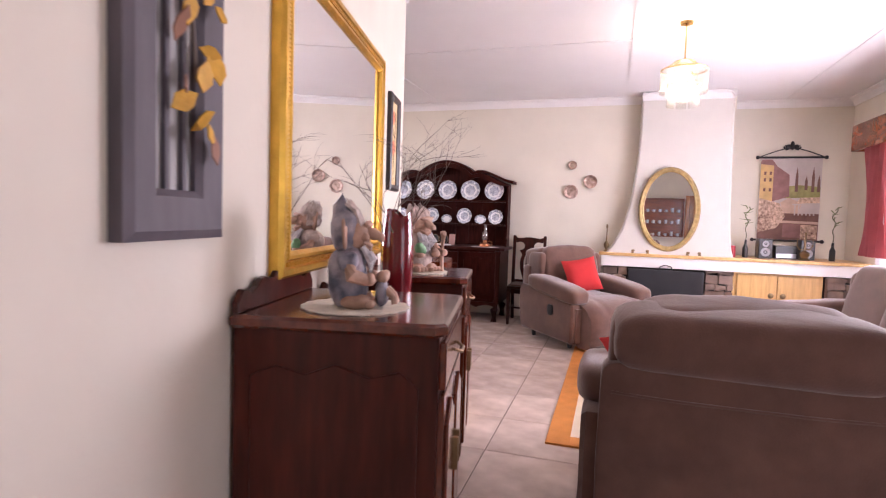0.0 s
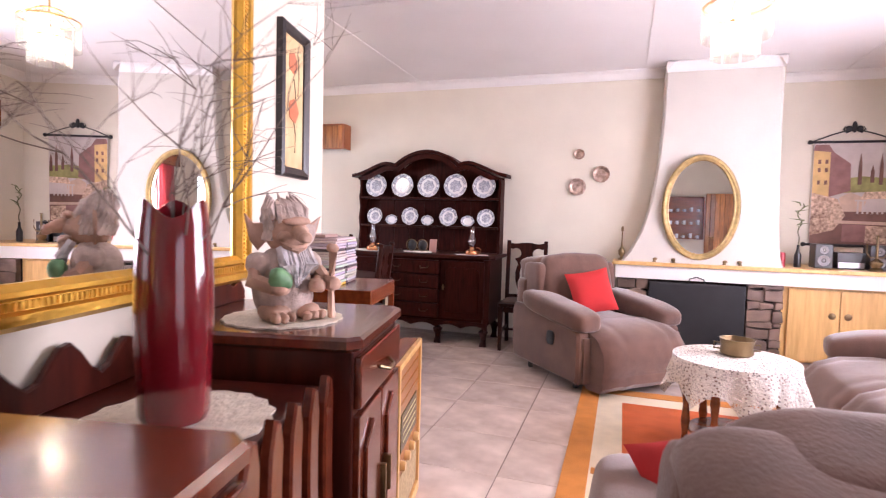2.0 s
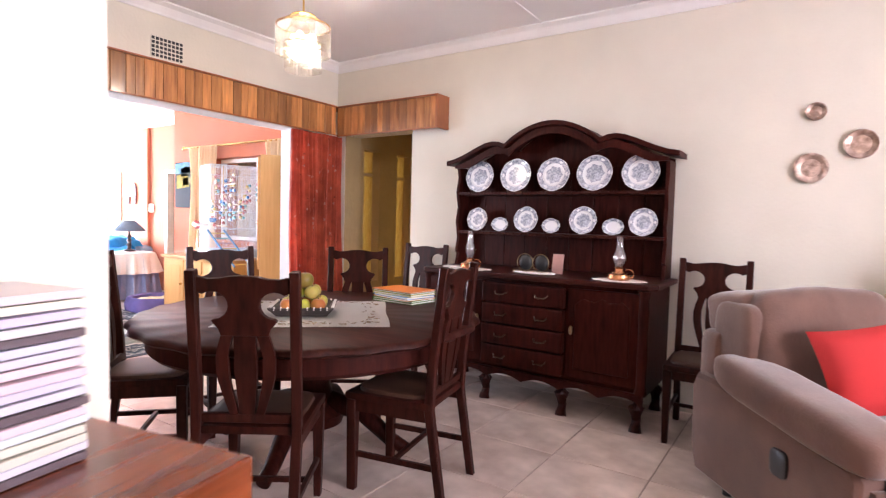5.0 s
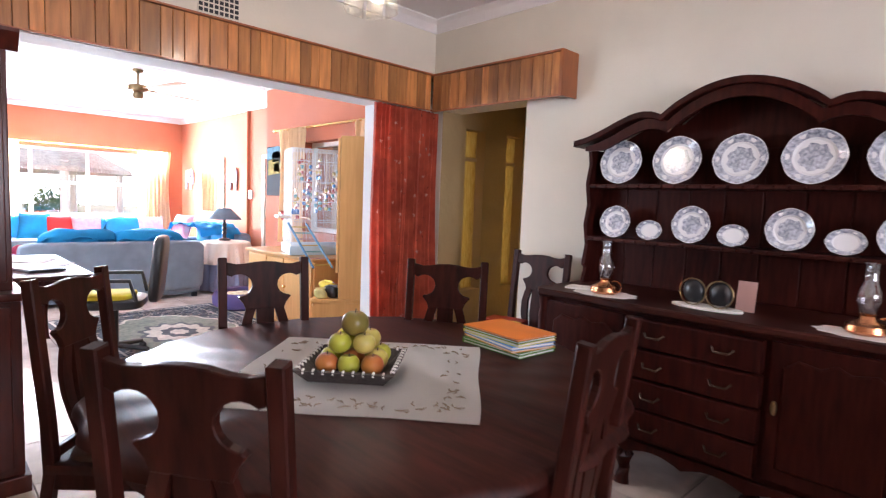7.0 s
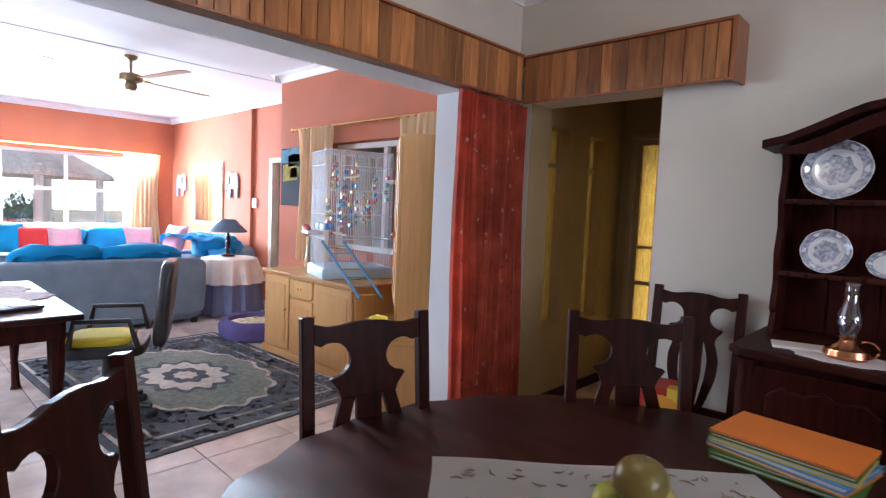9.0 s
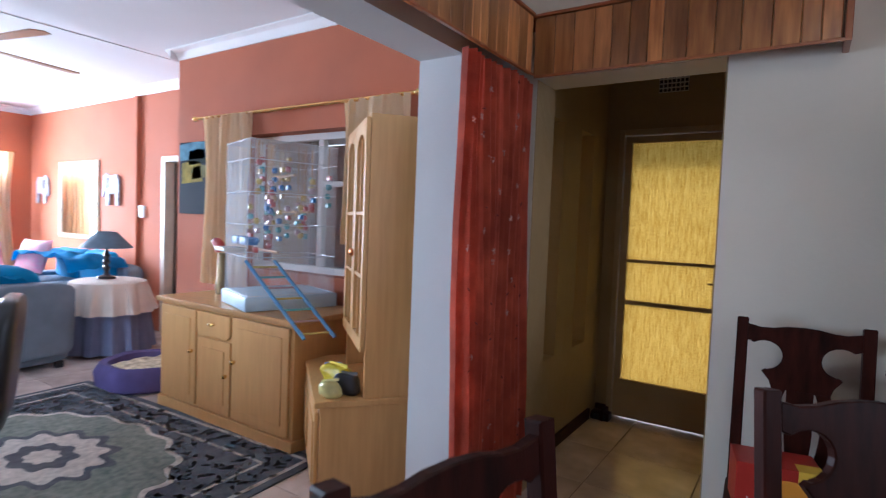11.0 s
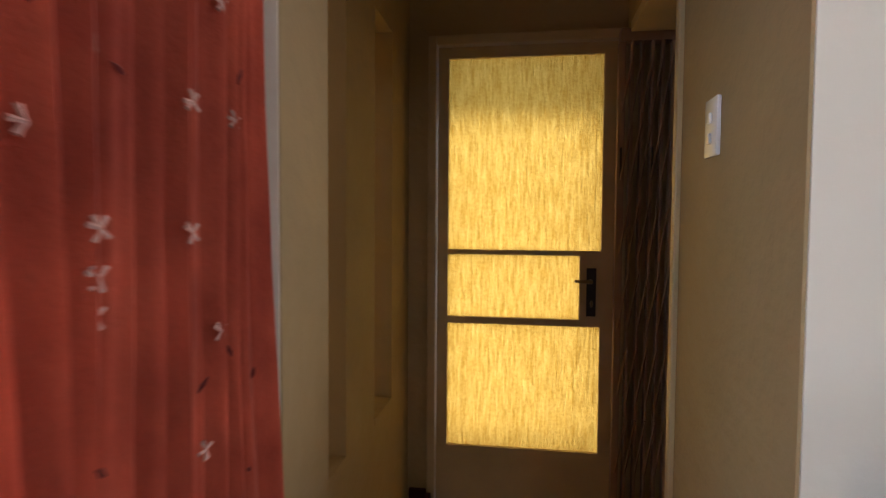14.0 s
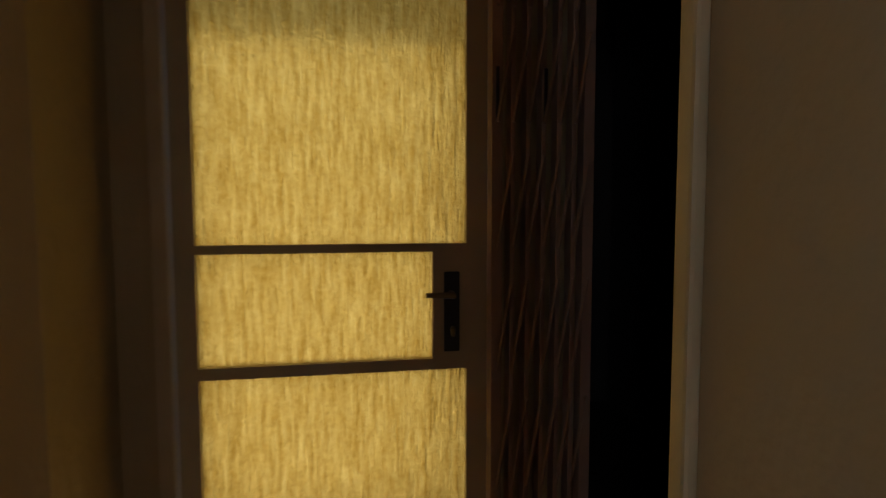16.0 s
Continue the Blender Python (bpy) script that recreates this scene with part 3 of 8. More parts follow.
def side_cabinet(name, label, u, w, d, h, splash=True):
    t = thing(name, label, "cabinet", along(u, 0.012), WR)
    hw = w / 2
    bm = box(B(), -hw + 0.02, hw - 0.02, -d + 0.02, 0, 0.10, h - 0.035, 0.006)
    part("body", bm, RED_DARK, t, smooth=False)
    bm = prism(B(), [(-hw, 0), (-hw, -d + 0.03), (-hw + 0.03, -d), (hw - 0.03, -d), (hw, -d + 0.03), (hw, 0)], h - 0.035, h, "z", b=0.008)
    part("top", bm, RED_W, t, "polished reddish top with a moulded edge", smooth=False)
    for s in (-1, 1):
        bm = prism(B(), [(-d + 0.07, 0.16), (-0.05, 0.16), (-0.05, h - 0.16), (-0.12, h - 0.13), (-0.2, h - 0.15), (-0.28, h - 0.12), (-d + 0.2, h - 0.15), (-d + 0.12, h - 0.13), (-d + 0.07, h - 0.17)], s * (hw - 0.021), s * (hw - 0.013), "x", b=0.003)
        part("side_panel", bm, RED_DARK, t, smooth=False)
    for s in (-1, 1):
        x0, x1 = sorted((0.004 * s, (hw - 0.03) * s))
        dr = part("door", box(B(), x0, x1, -d + 0.004, -d + 0.022, 0.14, h - 0.19, 0.004), RED_W, t, smooth=False)
        pts = [(x0 + 0.04, 0.19), (x1 - 0.04, 0.19), (x1 - 0.04, h - 0.28), ((x0 + x1) / 2 + 0.04, h - 0.26), ((x0 + x1) / 2, h - 0.23), ((x0 + x1) / 2 - 0.04, h - 0.26), (x0 + 0.04, h - 0.28)]
        part("raised_panel", prism(B(), pts, -d - 0.006, -d + 0.006, "y", b=0.004), RED_W, dr, smooth=False)
        part("handle", box(B(), 0.03 * s - 0.008, 0.03 * s + 0.008, -d - 0.02, -d + 0.004, 0.5, 0.60, 0.004), PEWTER, dr, "small dark metal pull")
    dw = part("drawer", box(B(), -hw + 0.03, hw - 0.03, -d + 0.002, -d + 0.022, h - 0.175, h - 0.05, 0.006), RED_W, t, smooth=False)
    part("handle", tube(B(), [(-0.05, -d, h - 0.115), (-0.03, -d - 0.022, h - 0.125), (0.03, -d - 0.022, h - 0.125), (0.05, -d, h - 0.115)], 0.005), PEWTER, dw)
    for sx in (-1, 1):
        for y in (-d + 0.05, -0.05):
            part("foot", lathe(B(), [(0.018, 0), (0.03, 0.02), (0.022, 0.05), (0.034, 0.085), (0.034, 0.105)], (sx * (hw - 0.055), y, 0), 10), RED_DARK, t)
    if splash:
        pts = [(-hw + 0.01, h + 0.001), (hw - 0.01, h + 0.001), (hw - 0.01, h + 0.03)]
        pts += [(hw - 0.01 - (w - 0.02) * i / 20, h + 0.045 + 0.05 * (1 - abs(2 * i / 20 - 1)) + 0.012 * math.sin(i * 1.4)) for i in range(1, 20)] + [(-hw + 0.01, h + 0.03)]
        part("backsplash", prism(B(), pts, -0.02, 0, "y", b=0.003), RED_DARK, t, smooth=False)
    return t


RED_DARK = mat("dark_mahogany", (0.046, 0.008, 0.005), 0.3, var=0.35, scale=6, stretch=(5, 5, 0.8), bump=0.03, coat=0.08, spec=0.25, col2=(0.075, 0.014, 0.008))
side_cabinet("cabinet", "dark mahogany cabinet with a polished top and scalloped side panel", -2.12, 0.58, 0.57, 0.985)
side_cabinet("cabinet", "dark mahogany cabinet with carved doors and a moulded top", -1.04, 0.50, 0.545, 0.985)

# low carved stand between the two cabinets
st = thing("carved_stand", "low carved dark wooden stand with wavy front slats", "stand", along(-1.56, 0.012), WR)
part("body", box(B(), -0.25, 0.25, -0.43, 0, 0.08, 0.845, 0.006), RED_DARK, st, smooth=False)
part("top", box(B(), -0.262, 0.262, -0.46, 0, 0.847, 0.876, 0.008), RED_DARK, st, smooth=False)
pts = [(-0.26, 0.877), (0.26, 0.877), (0.26, 0.92)] + [(0.26 - 0.52 * i / 20, 0.94 + 0.035 * math.sin(i * 0.95) + 0.03 * (1 - abs(i / 10 - 1))) for i in range(1, 20)] + [(-0.26, 0.92)]
part("backsplash", prism(B(), pts, -0.02, 0, "y", b=0.004), RED_DARK, st, smooth=False)
for k in range(6):
    x = -0.225 + 0.09 * k
    pts = [(x - 0.026 - 0.008 * math.sin(i * 0.9), 0.10 + 0.076 * i) for i in range(11)]
    pts += [(x - 0.01, 0.915), (x + 0.012, 0.905)] + [(x + 0.026 - 0.008 * math.sin(i * 0.9), 0.10 + 0.076 * i) for i in range(10, -1, -1)]
    part("slat", prism(B(), pts[::-1], -0.495, -0.47, "y", b=0.005), RED_W, st, "carved wavy slat", smooth=False)
for x in (-0.22, 0.22):
    for y in (-0.40, -0.05):
        part("foot", box(B(), x - 0.025, x + 0.025, y - 0.025, y + 0.025, 0, 0.08, 0.006), RED_DARK, st)
part("front_rail", box(B(), -0.25, 0.25, -0.470, -0.43, 0.10, 0.15, 0.004), RED_DARK, st, smooth=False)
part("front_rail", box(B(), -0.25, 0.25, -0.470, -0.461, 0.80, 0.846, 0.003), RED_DARK, st, smooth=False)

# gilt mirror
gm = thing("gilt_mirror", "large wall mirror in a broad ribbed gold frame", "mirror", along(-1.46, 0.0, 1.045), WR)
MW, MH, FW = 1.38, 1.06, 0.085
part("glass", box(B(), -MW / 2 + 0.05, MW / 2 - 0.05, -0.022, -0.008, 0.05, MH - 0.05), MIRROR, gm, "silvered mirror glass", smooth=False)


def frame_ring(w, h, prof):
    bm = B()
    rings = []
    for p, q in prof:
        rings.append([bm.verts.new(v) for v in ((-w / 2 + p, -q, p), (w / 2 - p, -q, p), (w / 2 - p, -q, h - p), (-w / 2 + p, -q, h - p))])
    for a, b in zip(rings, rings[1:]):
        for i in range(4):
            bm.faces.new((a[i], a[(i + 1) % 4], b[(i + 1) % 4], b[i]))
    return bm


part("frame", frame_ring(MW, MH, [(0, 0.0), (0, 0.03), (0.012, 0.045), (0.03, 0.045), (0.036, 0.036), (0.055, 0.032), (0.062, 0.042), (0.072, 0.042), (0.085, 0.028), (0.085, 0.012)]), GOLD, gm, smooth=False)
bm = B()
for i in range(96):
    f = (i + 0.5) / 96
    for z in (0.046, MH - 0.046):
        box(bm, -MW / 2 + 0.05 + f * (MW - 0.1) - 0.004, -MW / 2 + 0.05 + f * (MW - 0.1) + 0.004, -0.041, -0.03, z - 0.008, z + 0.008)
    if i < 72:
        f = (i + 0.5) / 72
        for x in (-MW / 2 + 0.046, MW / 2 - 0.046):
            box(bm, x - 0.008, x + 0.008, -0.041, -0.03, 0.05 + f * (MH - 0.1) - 0.004, 0.05 + f * (MH - 0.1) + 0.004)
tagged(part("beading", bm, GOLD, gm, smooth=False), kind="stuff")


def framed(name, label, u, z, w, h, fw, fmat, art, art_label, depth=0.025):
    t = thing(name, label, "picture", along(u, 0.0, z), WR)
    part("frame", frame_ring(w, h, [(0, 0.0), (0, depth), (fw * 0.3, depth + 0.008), (fw * 0.75, depth), (fw, depth - 0.006), (fw, 0.004)]), fmat, t, smooth=False)
    part("picture", box(B(), -w / 2 + fw - 0.004, w / 2 - fw + 0.004, -0.012, -0.003, fw - 0.004, h - fw + 0.004), art, t, art_label, smooth=False)
    return t


pic = framed("poppy_picture", "tall picture of red poppies in a near-black frame", -0.375, 1.414, 0.27, 0.585, 0.038, tint("ebony_frame", (0.022, 0.015, 0.016), 0.35), mat("parchment", (0.62, 0.40, 0.17), 0.7, var=0.25, scale=5, col2=(0.72, 0.56, 0.33), patch=6), "parchment-toned print")
POPPY = mat("poppy_red", (0.55, 0.17, 0.08), 0.7, var=0.3, scale=20)
for x, z, r in ((-0.01, 0.45, 0.040), (0.0, 0.265, 0.046)):
    part("poppy", lathe(B(), [(0, 0), (r, 0.0), (r, 0.002), (0, 0.003)], seg=16, m=pose(x, -0.0125, z, 90), scallop=0.1, lobes=5), POPPY, pic)
bm = tube(B(), [(0.0, -0.0135, 0.23), (0.02, -0.0135, 0.17), (0.015, -0.0135, 0.10)], 0.0018, 5)
tube(bm, [(0.0, -0.0135, 0.39), (0.018, -0.0135, 0.33), (0.012, -0.0135, 0.24)], 0.0018, 5)
tube(bm, [(0.045, -0.0135, 0.49), (0.05, -0.0135, 0.40), (0.04, -0.0135, 0.33)], 0.0018, 5)
part("stem", bm, tint("stem_brown", (0.14, 0.10, 0.05)), pic)

# grey framed wooden shutter panel with dried leaves
GREYF = mat("grey_washed_wood", (0.105, 0.09, 0.105), 0.6, var=0.2, scale=5, stretch=(5, 5, 1), bump=0.15)
rp = thing("wall_panel", "grey wooden window-style wall panel with yellow dried leaves", "wall decoration", along(-2.66, 0.0, 1.19), WR)
part("frame", frame_ring(0.35, 0.85, [(0, 0.0), (0, 0.03), (0.02, 0.04), (0.09, 0.034), (0.105, 0.022), (0.105, 0.004)]), GREYF, rp, smooth=False)
part("backing", box(B(), -0.09, 0.09, -0.010, -0.002, 0.09, 0.76), mat("pale_streaked_board", (0.42, 0.41, 0.40), 0.7, var=0.4, scale=7, stretch=(9, 9, 0.6)), rp, smooth=False)
for x in (-0.03, 0.03):
    part("slat", box(B(), x - 0.007, x + 0.007, -0.022, -0.011, 0.10, 0.75, 0.002), GREYF, rp, smooth=False)
YEL = mat("dry_yellow_leaf", (0.62, 0.33, 0.03), 0.6, var=0.35, scale=15, bump=0.2)
rng = random.Random(11)
for k in range(22):
    bm = B()
    a, L = rng.uniform(0, 6.28), rng.uniform(0.05, 0.085)
    m = Matrix.Translation((0.03 + rng.uniform(-0.06, 0.07), -0.045 - rng.uniform(0, 0.03), 0.20 + 0.03 * k)) @ Euler((rng.uniform(-0.7, 0.7), a, rng.uniform(-0.6, 0.6))).to_matrix().to_4x4()
    pts = [(0, -L / 2), (L * 0.28, -L * 0.15), (L * 0.3, L * 0.15), (0, L / 2), (-L * 0.3, L * 0.15), (-L * 0.28, -L * 0.15)]
    prism(bm, pts, -0.0015, 0.0015, "y", m=m)
    part("leaf", bm, YEL if k % 4 else tint("brown_leaf", (0.28, 0.13, 0.08)), rp, smooth=False)
part("vine", tube(B(), [(0.05, -0.036, 0.34), (0.03, -0.036, 0.5), (0.05, -0.036, 0.65), (0.02, -0.036, 0.8)], 0.005), TWIG, rp)

# hi-fi unit, records, player
hf = thing("hifi_unit", "orange-brown veneered music unit with a retro player built in", "music unit", along(-0.31, 0.005), WR)
bm = box(B(), -0.21, 0.21, -0.375, 0.0, 0.93, 0.99, 0.004)
part("top", bm, ORANGE_W, hf, smooth=False)
bm = box(B(), -0.21, -0.185, -0.375, 0, 0.0, 0.93, 0.003)
box(bm, 0.185, 0.21, -0.375, 0, 0.0, 0.93, 0.003)
box(bm, -0.185, 0.185, -0.02, 0, 0.0, 0.93)
box(bm, -0.185, 0.185, -0.36, -0.02, 0.0, 0.70)
part("case", bm, ORANGE_W, hf, smooth=False)
part("ledge", box(B(), -0.22, 0.22, -0.405, -0.36, 0.685, 0.725, 0.006), ORANGE_W, hf, smooth=False)
pts = [(-0.125, 0.726), (0.125, 0.726), (0.125, 0.85)] + [(0.125 * math.cos(a), 0.85 + 0.06 * math.sin(a)) for a in np.linspace(0.2, 2.94, 9)] + [(-0.125, 0.85)]
pl = part("player", prism(B(), pts, -0.355, -0.30, "y", b=0.006), BLACKP, hf, "black retro record and radio player", smooth=False)
part("display", box(B(), -0.05, 0.055, -0.359, -0.35, 0.85, 0.885, 0.003), tint("grey_display", (0.25, 0.27, 0.25), 0.3), pl)
part("knob", lathe(B(), [(0, 0), (0.028, 0), (0.026, 0.012), (0, 0.014)], seg=16, m=pose(0.0, -0.356, 0.80, 90)), CHROME, pl)
part("trim", tube(B(), [(0.115 * math.cos(a), -0.357, 0.85 + 0.05 * math.sin(a)) for a in np.linspace(0.1, 3.04, 12)], 0.004), CHROME, pl)
for s in (-1, 1):
    part("speaker_cloth", box(B(), s * 0.157 - 0.026, s * 0.157 + 0.026, -0.352, -0.34, 0.73, 0.925), mat("speaker_cloth", (0.30, 0.22, 0.14), 0.9, bump=0.5, fine=300), hf, smooth=False)
rk = thing("vintage_radio", "old valve radio in orange wood standing before the music unit", "radio", along(-0.26, 0.395), WR)
part("case", box(B(), -0.25, 0.25, -0.082, -0.008, 0.0, 0.71, 0.006), ORANGE_W, rk, smooth=False)
bm = box(B(), -0.25, -0.222, -0.102, -0.0825, 0.0, 0.712, 0.004)
box(bm, 0.222, 0.25, -0.102, -0.0825, 0.0, 0.712, 0.004)
box(bm, -0.2215, 0.2215, -0.102, -0.0825, 0.685, 0.712, 0.004)
box(bm, -0.2215, 0.2215, -0.102, -0.0825, 0.0, 0.05, 0.004)
part("front_frame", bm, PINE, rk, smooth=False)
part("front_panel", box(B(), -0.221, 0.221, -0.09, -0.083, 0.051, 0.684), mat("honey_veneer", (0.36, 0.13, 0.035), 0.3, var=0.2, scale=6, stretch=(1, 6, 6), coat=0.3), rk, smooth=False)
for z in (0.635, 0.585, 0.535):
    part("inlay_line", box(B(), -0.20, 0.20, -0.0925, -0.089, z - 0.003, z + 0.003), BRASS, rk, "thin brass inlay", smooth=False)
dl_ = part("dial", box(B(), -0.17, 0.17, -0.095, -0.0895, 0.34, 0.49, 0.002), tint("dial_glass", (0.10, 0.085, 0.04), 0.12), rk, "dark glass tuning dial", smooth=False)
for z in (0.375, 0.405, 0.435, 0.46):
    part("scale_bar", box(B(), -0.14, 0.14, -0.0965, -0.0945, z - 0.003, z + 0.003), tint("dial_cream", (0.55, 0.48, 0.28), 0.5), dl_, smooth=False)
for x in (-0.15, -0.05, 0.05, 0.15):
    part("knob", lathe(B(), [(0, 0), (0.021, 0), (0.019, 0.018), (0.015, 0.022), (0, 0.022)], seg=16, m=pose(x, -0.09, 0.285, 90)), PINE, rk, "turned pale knob")
part("speaker_cloth", box(B(), -0.19, 0.19, -0.094, -0.0895, 0.07, 0.245), mat("woven_grille", (0.48, 0.36, 0.20), 0.9, var=0.3, scale=60, bump=0.6, fine=300), rk, smooth=False)
rng = random.Random(3)
for k in range(2):
    for i in range(18):
        cw = 0.142
        x0, y0 = -0.095 + 0.147 * k + rng.uniform(-0.005, 0.005), -0.165 + rng.uniform(-0.006, 0.006)
        z = 0.991 + 0.0105 * i
        bm = box(B(), -cw / 2, cw / 2, -0.063, 0.063, 0, 0.0088, 0.001, 1, pose(x0, y0, z, 0, 0, rng.uniform(-2.2, 2.2)))
        c = tint("cd_spine", (0.55 + 0.2 * rng.random(), 0.52 + 0.2 * rng.random(), 0.53 + 0.2 * rng.random()), 0.25, bump=0) if i not in (0, 6, 13) else (tint("cd_yellow", (0.7, 0.45, 0.08), 0.3) if i == 0 and k == 0 else tint("cd_dark", (0.12, 0.09, 0.1), 0.3))
        o = single("cd_case", bm, c, "plastic music disc case in a stack on the music unit", "disc case", along(-0.31, 0), WR, "stacked disc cases", smooth=False)
single("cd_case", box(B(), -0.075, 0.075, -0.07, 0.06, 0, 0.011, 0.001, 1, Matrix.Translation((-0.10, -0.12, 1.1815))), tint("cd_red", (0.45, 0.30, 0.26), 0.3), "loose disc case on top of the stack", "disc case", along(-0.31, 0), WR, "stacked disc cases", smooth=False)
single("remote_control", box(B(), -0.05, 0.05, -0.025, 0.025, 0, 0.02, 0.006), BLACKP, "black remote control lying on the music unit", "remote", along(-0.46, 0.10, 0.991), WR + 20)

# doilies, trolls and vase on the cabinets


def doily(u, n, r, z, name="doily", oval=1.0):
    bm = B()
    prof = [(0.0, 0.003), (r * 0.3, 0.004), (r * 0.5, 0.003), (r * 0.8, 0.005), (r, 0.004), (r, 0.0), (0.0, 0.0)]
    lathe(bm, prof, seg=72, scallop=0.025, lobes=18, m=Matrix.Diagonal((oval, 1, 1, 1)))
    return single(name, bm, LACE, "cream crocheted doily on a polished cabinet", "doily", along(u, n, z), WR)


doily(-2.2, 0.29, 0.155, 0.986)
doily(-1.56, 0.29, 0.17, 0.877)
doily(-1.09, 0.29, 0.155, 0.986)
CLAY = mat("painted_clay_figure", (0.42, 0.30, 0.24), 0.7, var=0.4, scale=14, bump=0.5, fine=50, col2=(0.55, 0.45, 0.40), patch=18)
CLAYB = mat("blue_grey_clay_figure", (0.16, 0.18, 0.25), 0.7, var=0.4, scale=14, bump=0.5, fine=50, col2=(0.38, 0.34, 0.36), patch=14)


SKIN = mat("painted_clay_skin", (0.42, 0.24, 0.16), 0.65, var=0.3, scale=14, bump=0.3, fine=50, col2=(0.55, 0.36, 0.27), patch=16)
HAIR = mat("painted_clay_hair", (0.40, 0.30, 0.25), 0.8, var=0.35, scale=30, bump=0.5, fine=60, col2=(0.60, 0.50, 0.45), patch=20)
BEARD = mat("painted_clay_beard", (0.42, 0.40, 0.42), 0.8, var=0.4, scale=30, bump=0.5, fine=60, col2=(0.66, 0.62, 0.62), patch=20)
GREENP = mat("painted_clay_green", (0.06, 0.20, 0.07), 0.5, var=0.4, scale=20, col2=(0.18, 0.36, 0.18))


def figure(name, label, robe, u, n, z, rz, hgt, hood):
    """A stout troll figurine as one mesh: toes, robe, arms, beard, long nose, wide ears and ridged hair."""
    bm = B()
    k = hgt / 0.37
    done = [0]

    def paint(i):
        bm.faces.ensure_lookup_table()
        for f in bm.faces[done[0]:]:
            f.material_index = i
        done[0] = len(bm.faces)

    rg = random.Random(int(hgt * 1000) + len(label))
    for s in (-1, 1):
        soft(bm, (s * 0.05, -0.03, 0.022), (0.04, 0.06, 0.024), 0.8, 8)
        for j in range(3):
            soft(bm, (s * 0.05 + 0.024 * (j - 1), -0.088, 0.015), (0.014, 0.02, 0.014), 0.9, 6)
        tube(bm, [(s * 0.085, -0.005, 0.165), (s * 0.11, -0.02, 0.115), (s * 0.07, -0.075, 0.095)], [0.026, 0.026, 0.02], 8)
        soft(bm, (s * 0.06, -0.085, 0.098), (0.026, 0.022, 0.022), 0.9, 7)
    soft(bm, (0, -0.012, 0.245), (0.062, 0.062, 0.055), 0.85, 14, lump=0.12, freq=14)
    tube(bm, [(0, -0.055, 0.262), (0, -0.09, 0.25), (0, -0.118, 0.240)], [0.018, 0.021, 0.015], 10)
    soft(bm, (0, -0.118, 0.238), (0.019, 0.017, 0.016), 0.9, 8)
    soft(bm, (0, -0.066, 0.282), (0.048, 0.016, 0.012), 0.9, 8)
    tube(bm, [(-0.045, -0.055, 0.222), (-0.02, -0.078, 0.208), (0.02, -0.078, 0.208), (0.045, -0.055, 0.222)], 0.007, 6)
    tube(bm, [(-0.038, -0.058, 0.212), (0, -0.078, 0.198), (0.038, -0.058, 0.212)], 0.007, 6)
    for s in (-1, 1):
        soft(bm, (s * 0.035, -0.058, 0.238), (0.02, 0.018, 0.018), 0.9, 7)
        ear = [(0.0, -0.02), (0.03, -0.045), (0.055, -0.02), (0.075, 0.055), (0.045, 0.03), (0.01, 0.03)]
        prism(bm, [(s * (0.052 + p), 0.245 + q) for p, q in ear], 0.004, 0.016, "y", b=0.003)
    paint(0)
    soft(bm, (0, 0.01, 0.10), (0.085, 0.075, 0.105), 0.7, 14, lump=0.15, freq=12)
    for s in (-1, 1):
        soft(bm, (s * 0.082, -0.005, 0.16), (0.036, 0.042, 0.036), 0.85, 9, lump=0.2, freq=20)
    if hood:
        soft(bm, (0, 0.02, 0.255), (0.075, 0.06, 0.075), 0.8, 12, lump=0.1, freq=14)
        tube(bm, [(0, 0.03, 0.30), (0, 0.045, 0.345), (0, 0.04, 0.385)], [0.05, 0.03, 0.003], 10)
    paint(1)
    for i in range(22 if hood else 17):
        a = -0.35 + (math.pi + 0.7) * i / 16
        if hood:
            break
        x, y = 0.062 * math.cos(a), 0.06 * math.sin(a) - 0.005
        for zz in (0.225, 0.255, 0.285):
            tube(bm, [(x * (1.06 - (zz - 0.22)), y, zz), (x * 1.0, y * 1.1 + 0.008, zz + 0.03), (x * 0.72, y * 0.9 + 0.016, zz + 0.066 + 0.012 * math.sin(3 * a))], [0.010, 0.010, 0.002], 5)
    for i in range(7):
        x = -0.04 + 0.08 * i / 6
        tube(bm, [(x, -0.045, 0.285 - 0.02 * (x / 0.04) ** 2), (x * 0.85, -0.02, 0.325), (x * 0.5, 0.02 + rg.uniform(-0.01, 0.01), 0.355 + rg.uniform(-0.01, 0.015))], [0.009, 0.010, 0.002], 5)
    paint(2)
    for i in range(34):
        x = rg.uniform(-0.048, 0.048)
        tube(bm, [(x, -0.052, 0.205), (x * 1.15, -0.078 - rg.uniform(0, 0.012), 0.16), (x * 0.7, -0.078, 0.085 + 1.1 * abs(x) + rg.uniform(0, 0.02))], [0.011, 0.010, 0.002], 5)
    paint(3)
    if hood:
        for x in (-0.02, 0.035):
            soft(bm, (x, -0.125, 0.05), (0.024, 0.024, 0.045), 0.85, 8, lump=0.2, freq=18)
        paint(1)
        for x in (-0.02, 0.035):
            soft(bm, (x, -0.13, 0.105), (0.022, 0.024, 0.021), 0.9, 8)
            tube(bm, [(x, -0.145, 0.06), (x, -0.175, 0.035), (x, -0.18, 0.012)], [0.014, 0.013, 0.014], 7)
        paint(0)
    else:
        soft(bm, (-0.06, -0.088, 0.125), (0.034, 0.026, 0.03), 0.85, 9, lump=0.35, freq=24)
        paint(4)
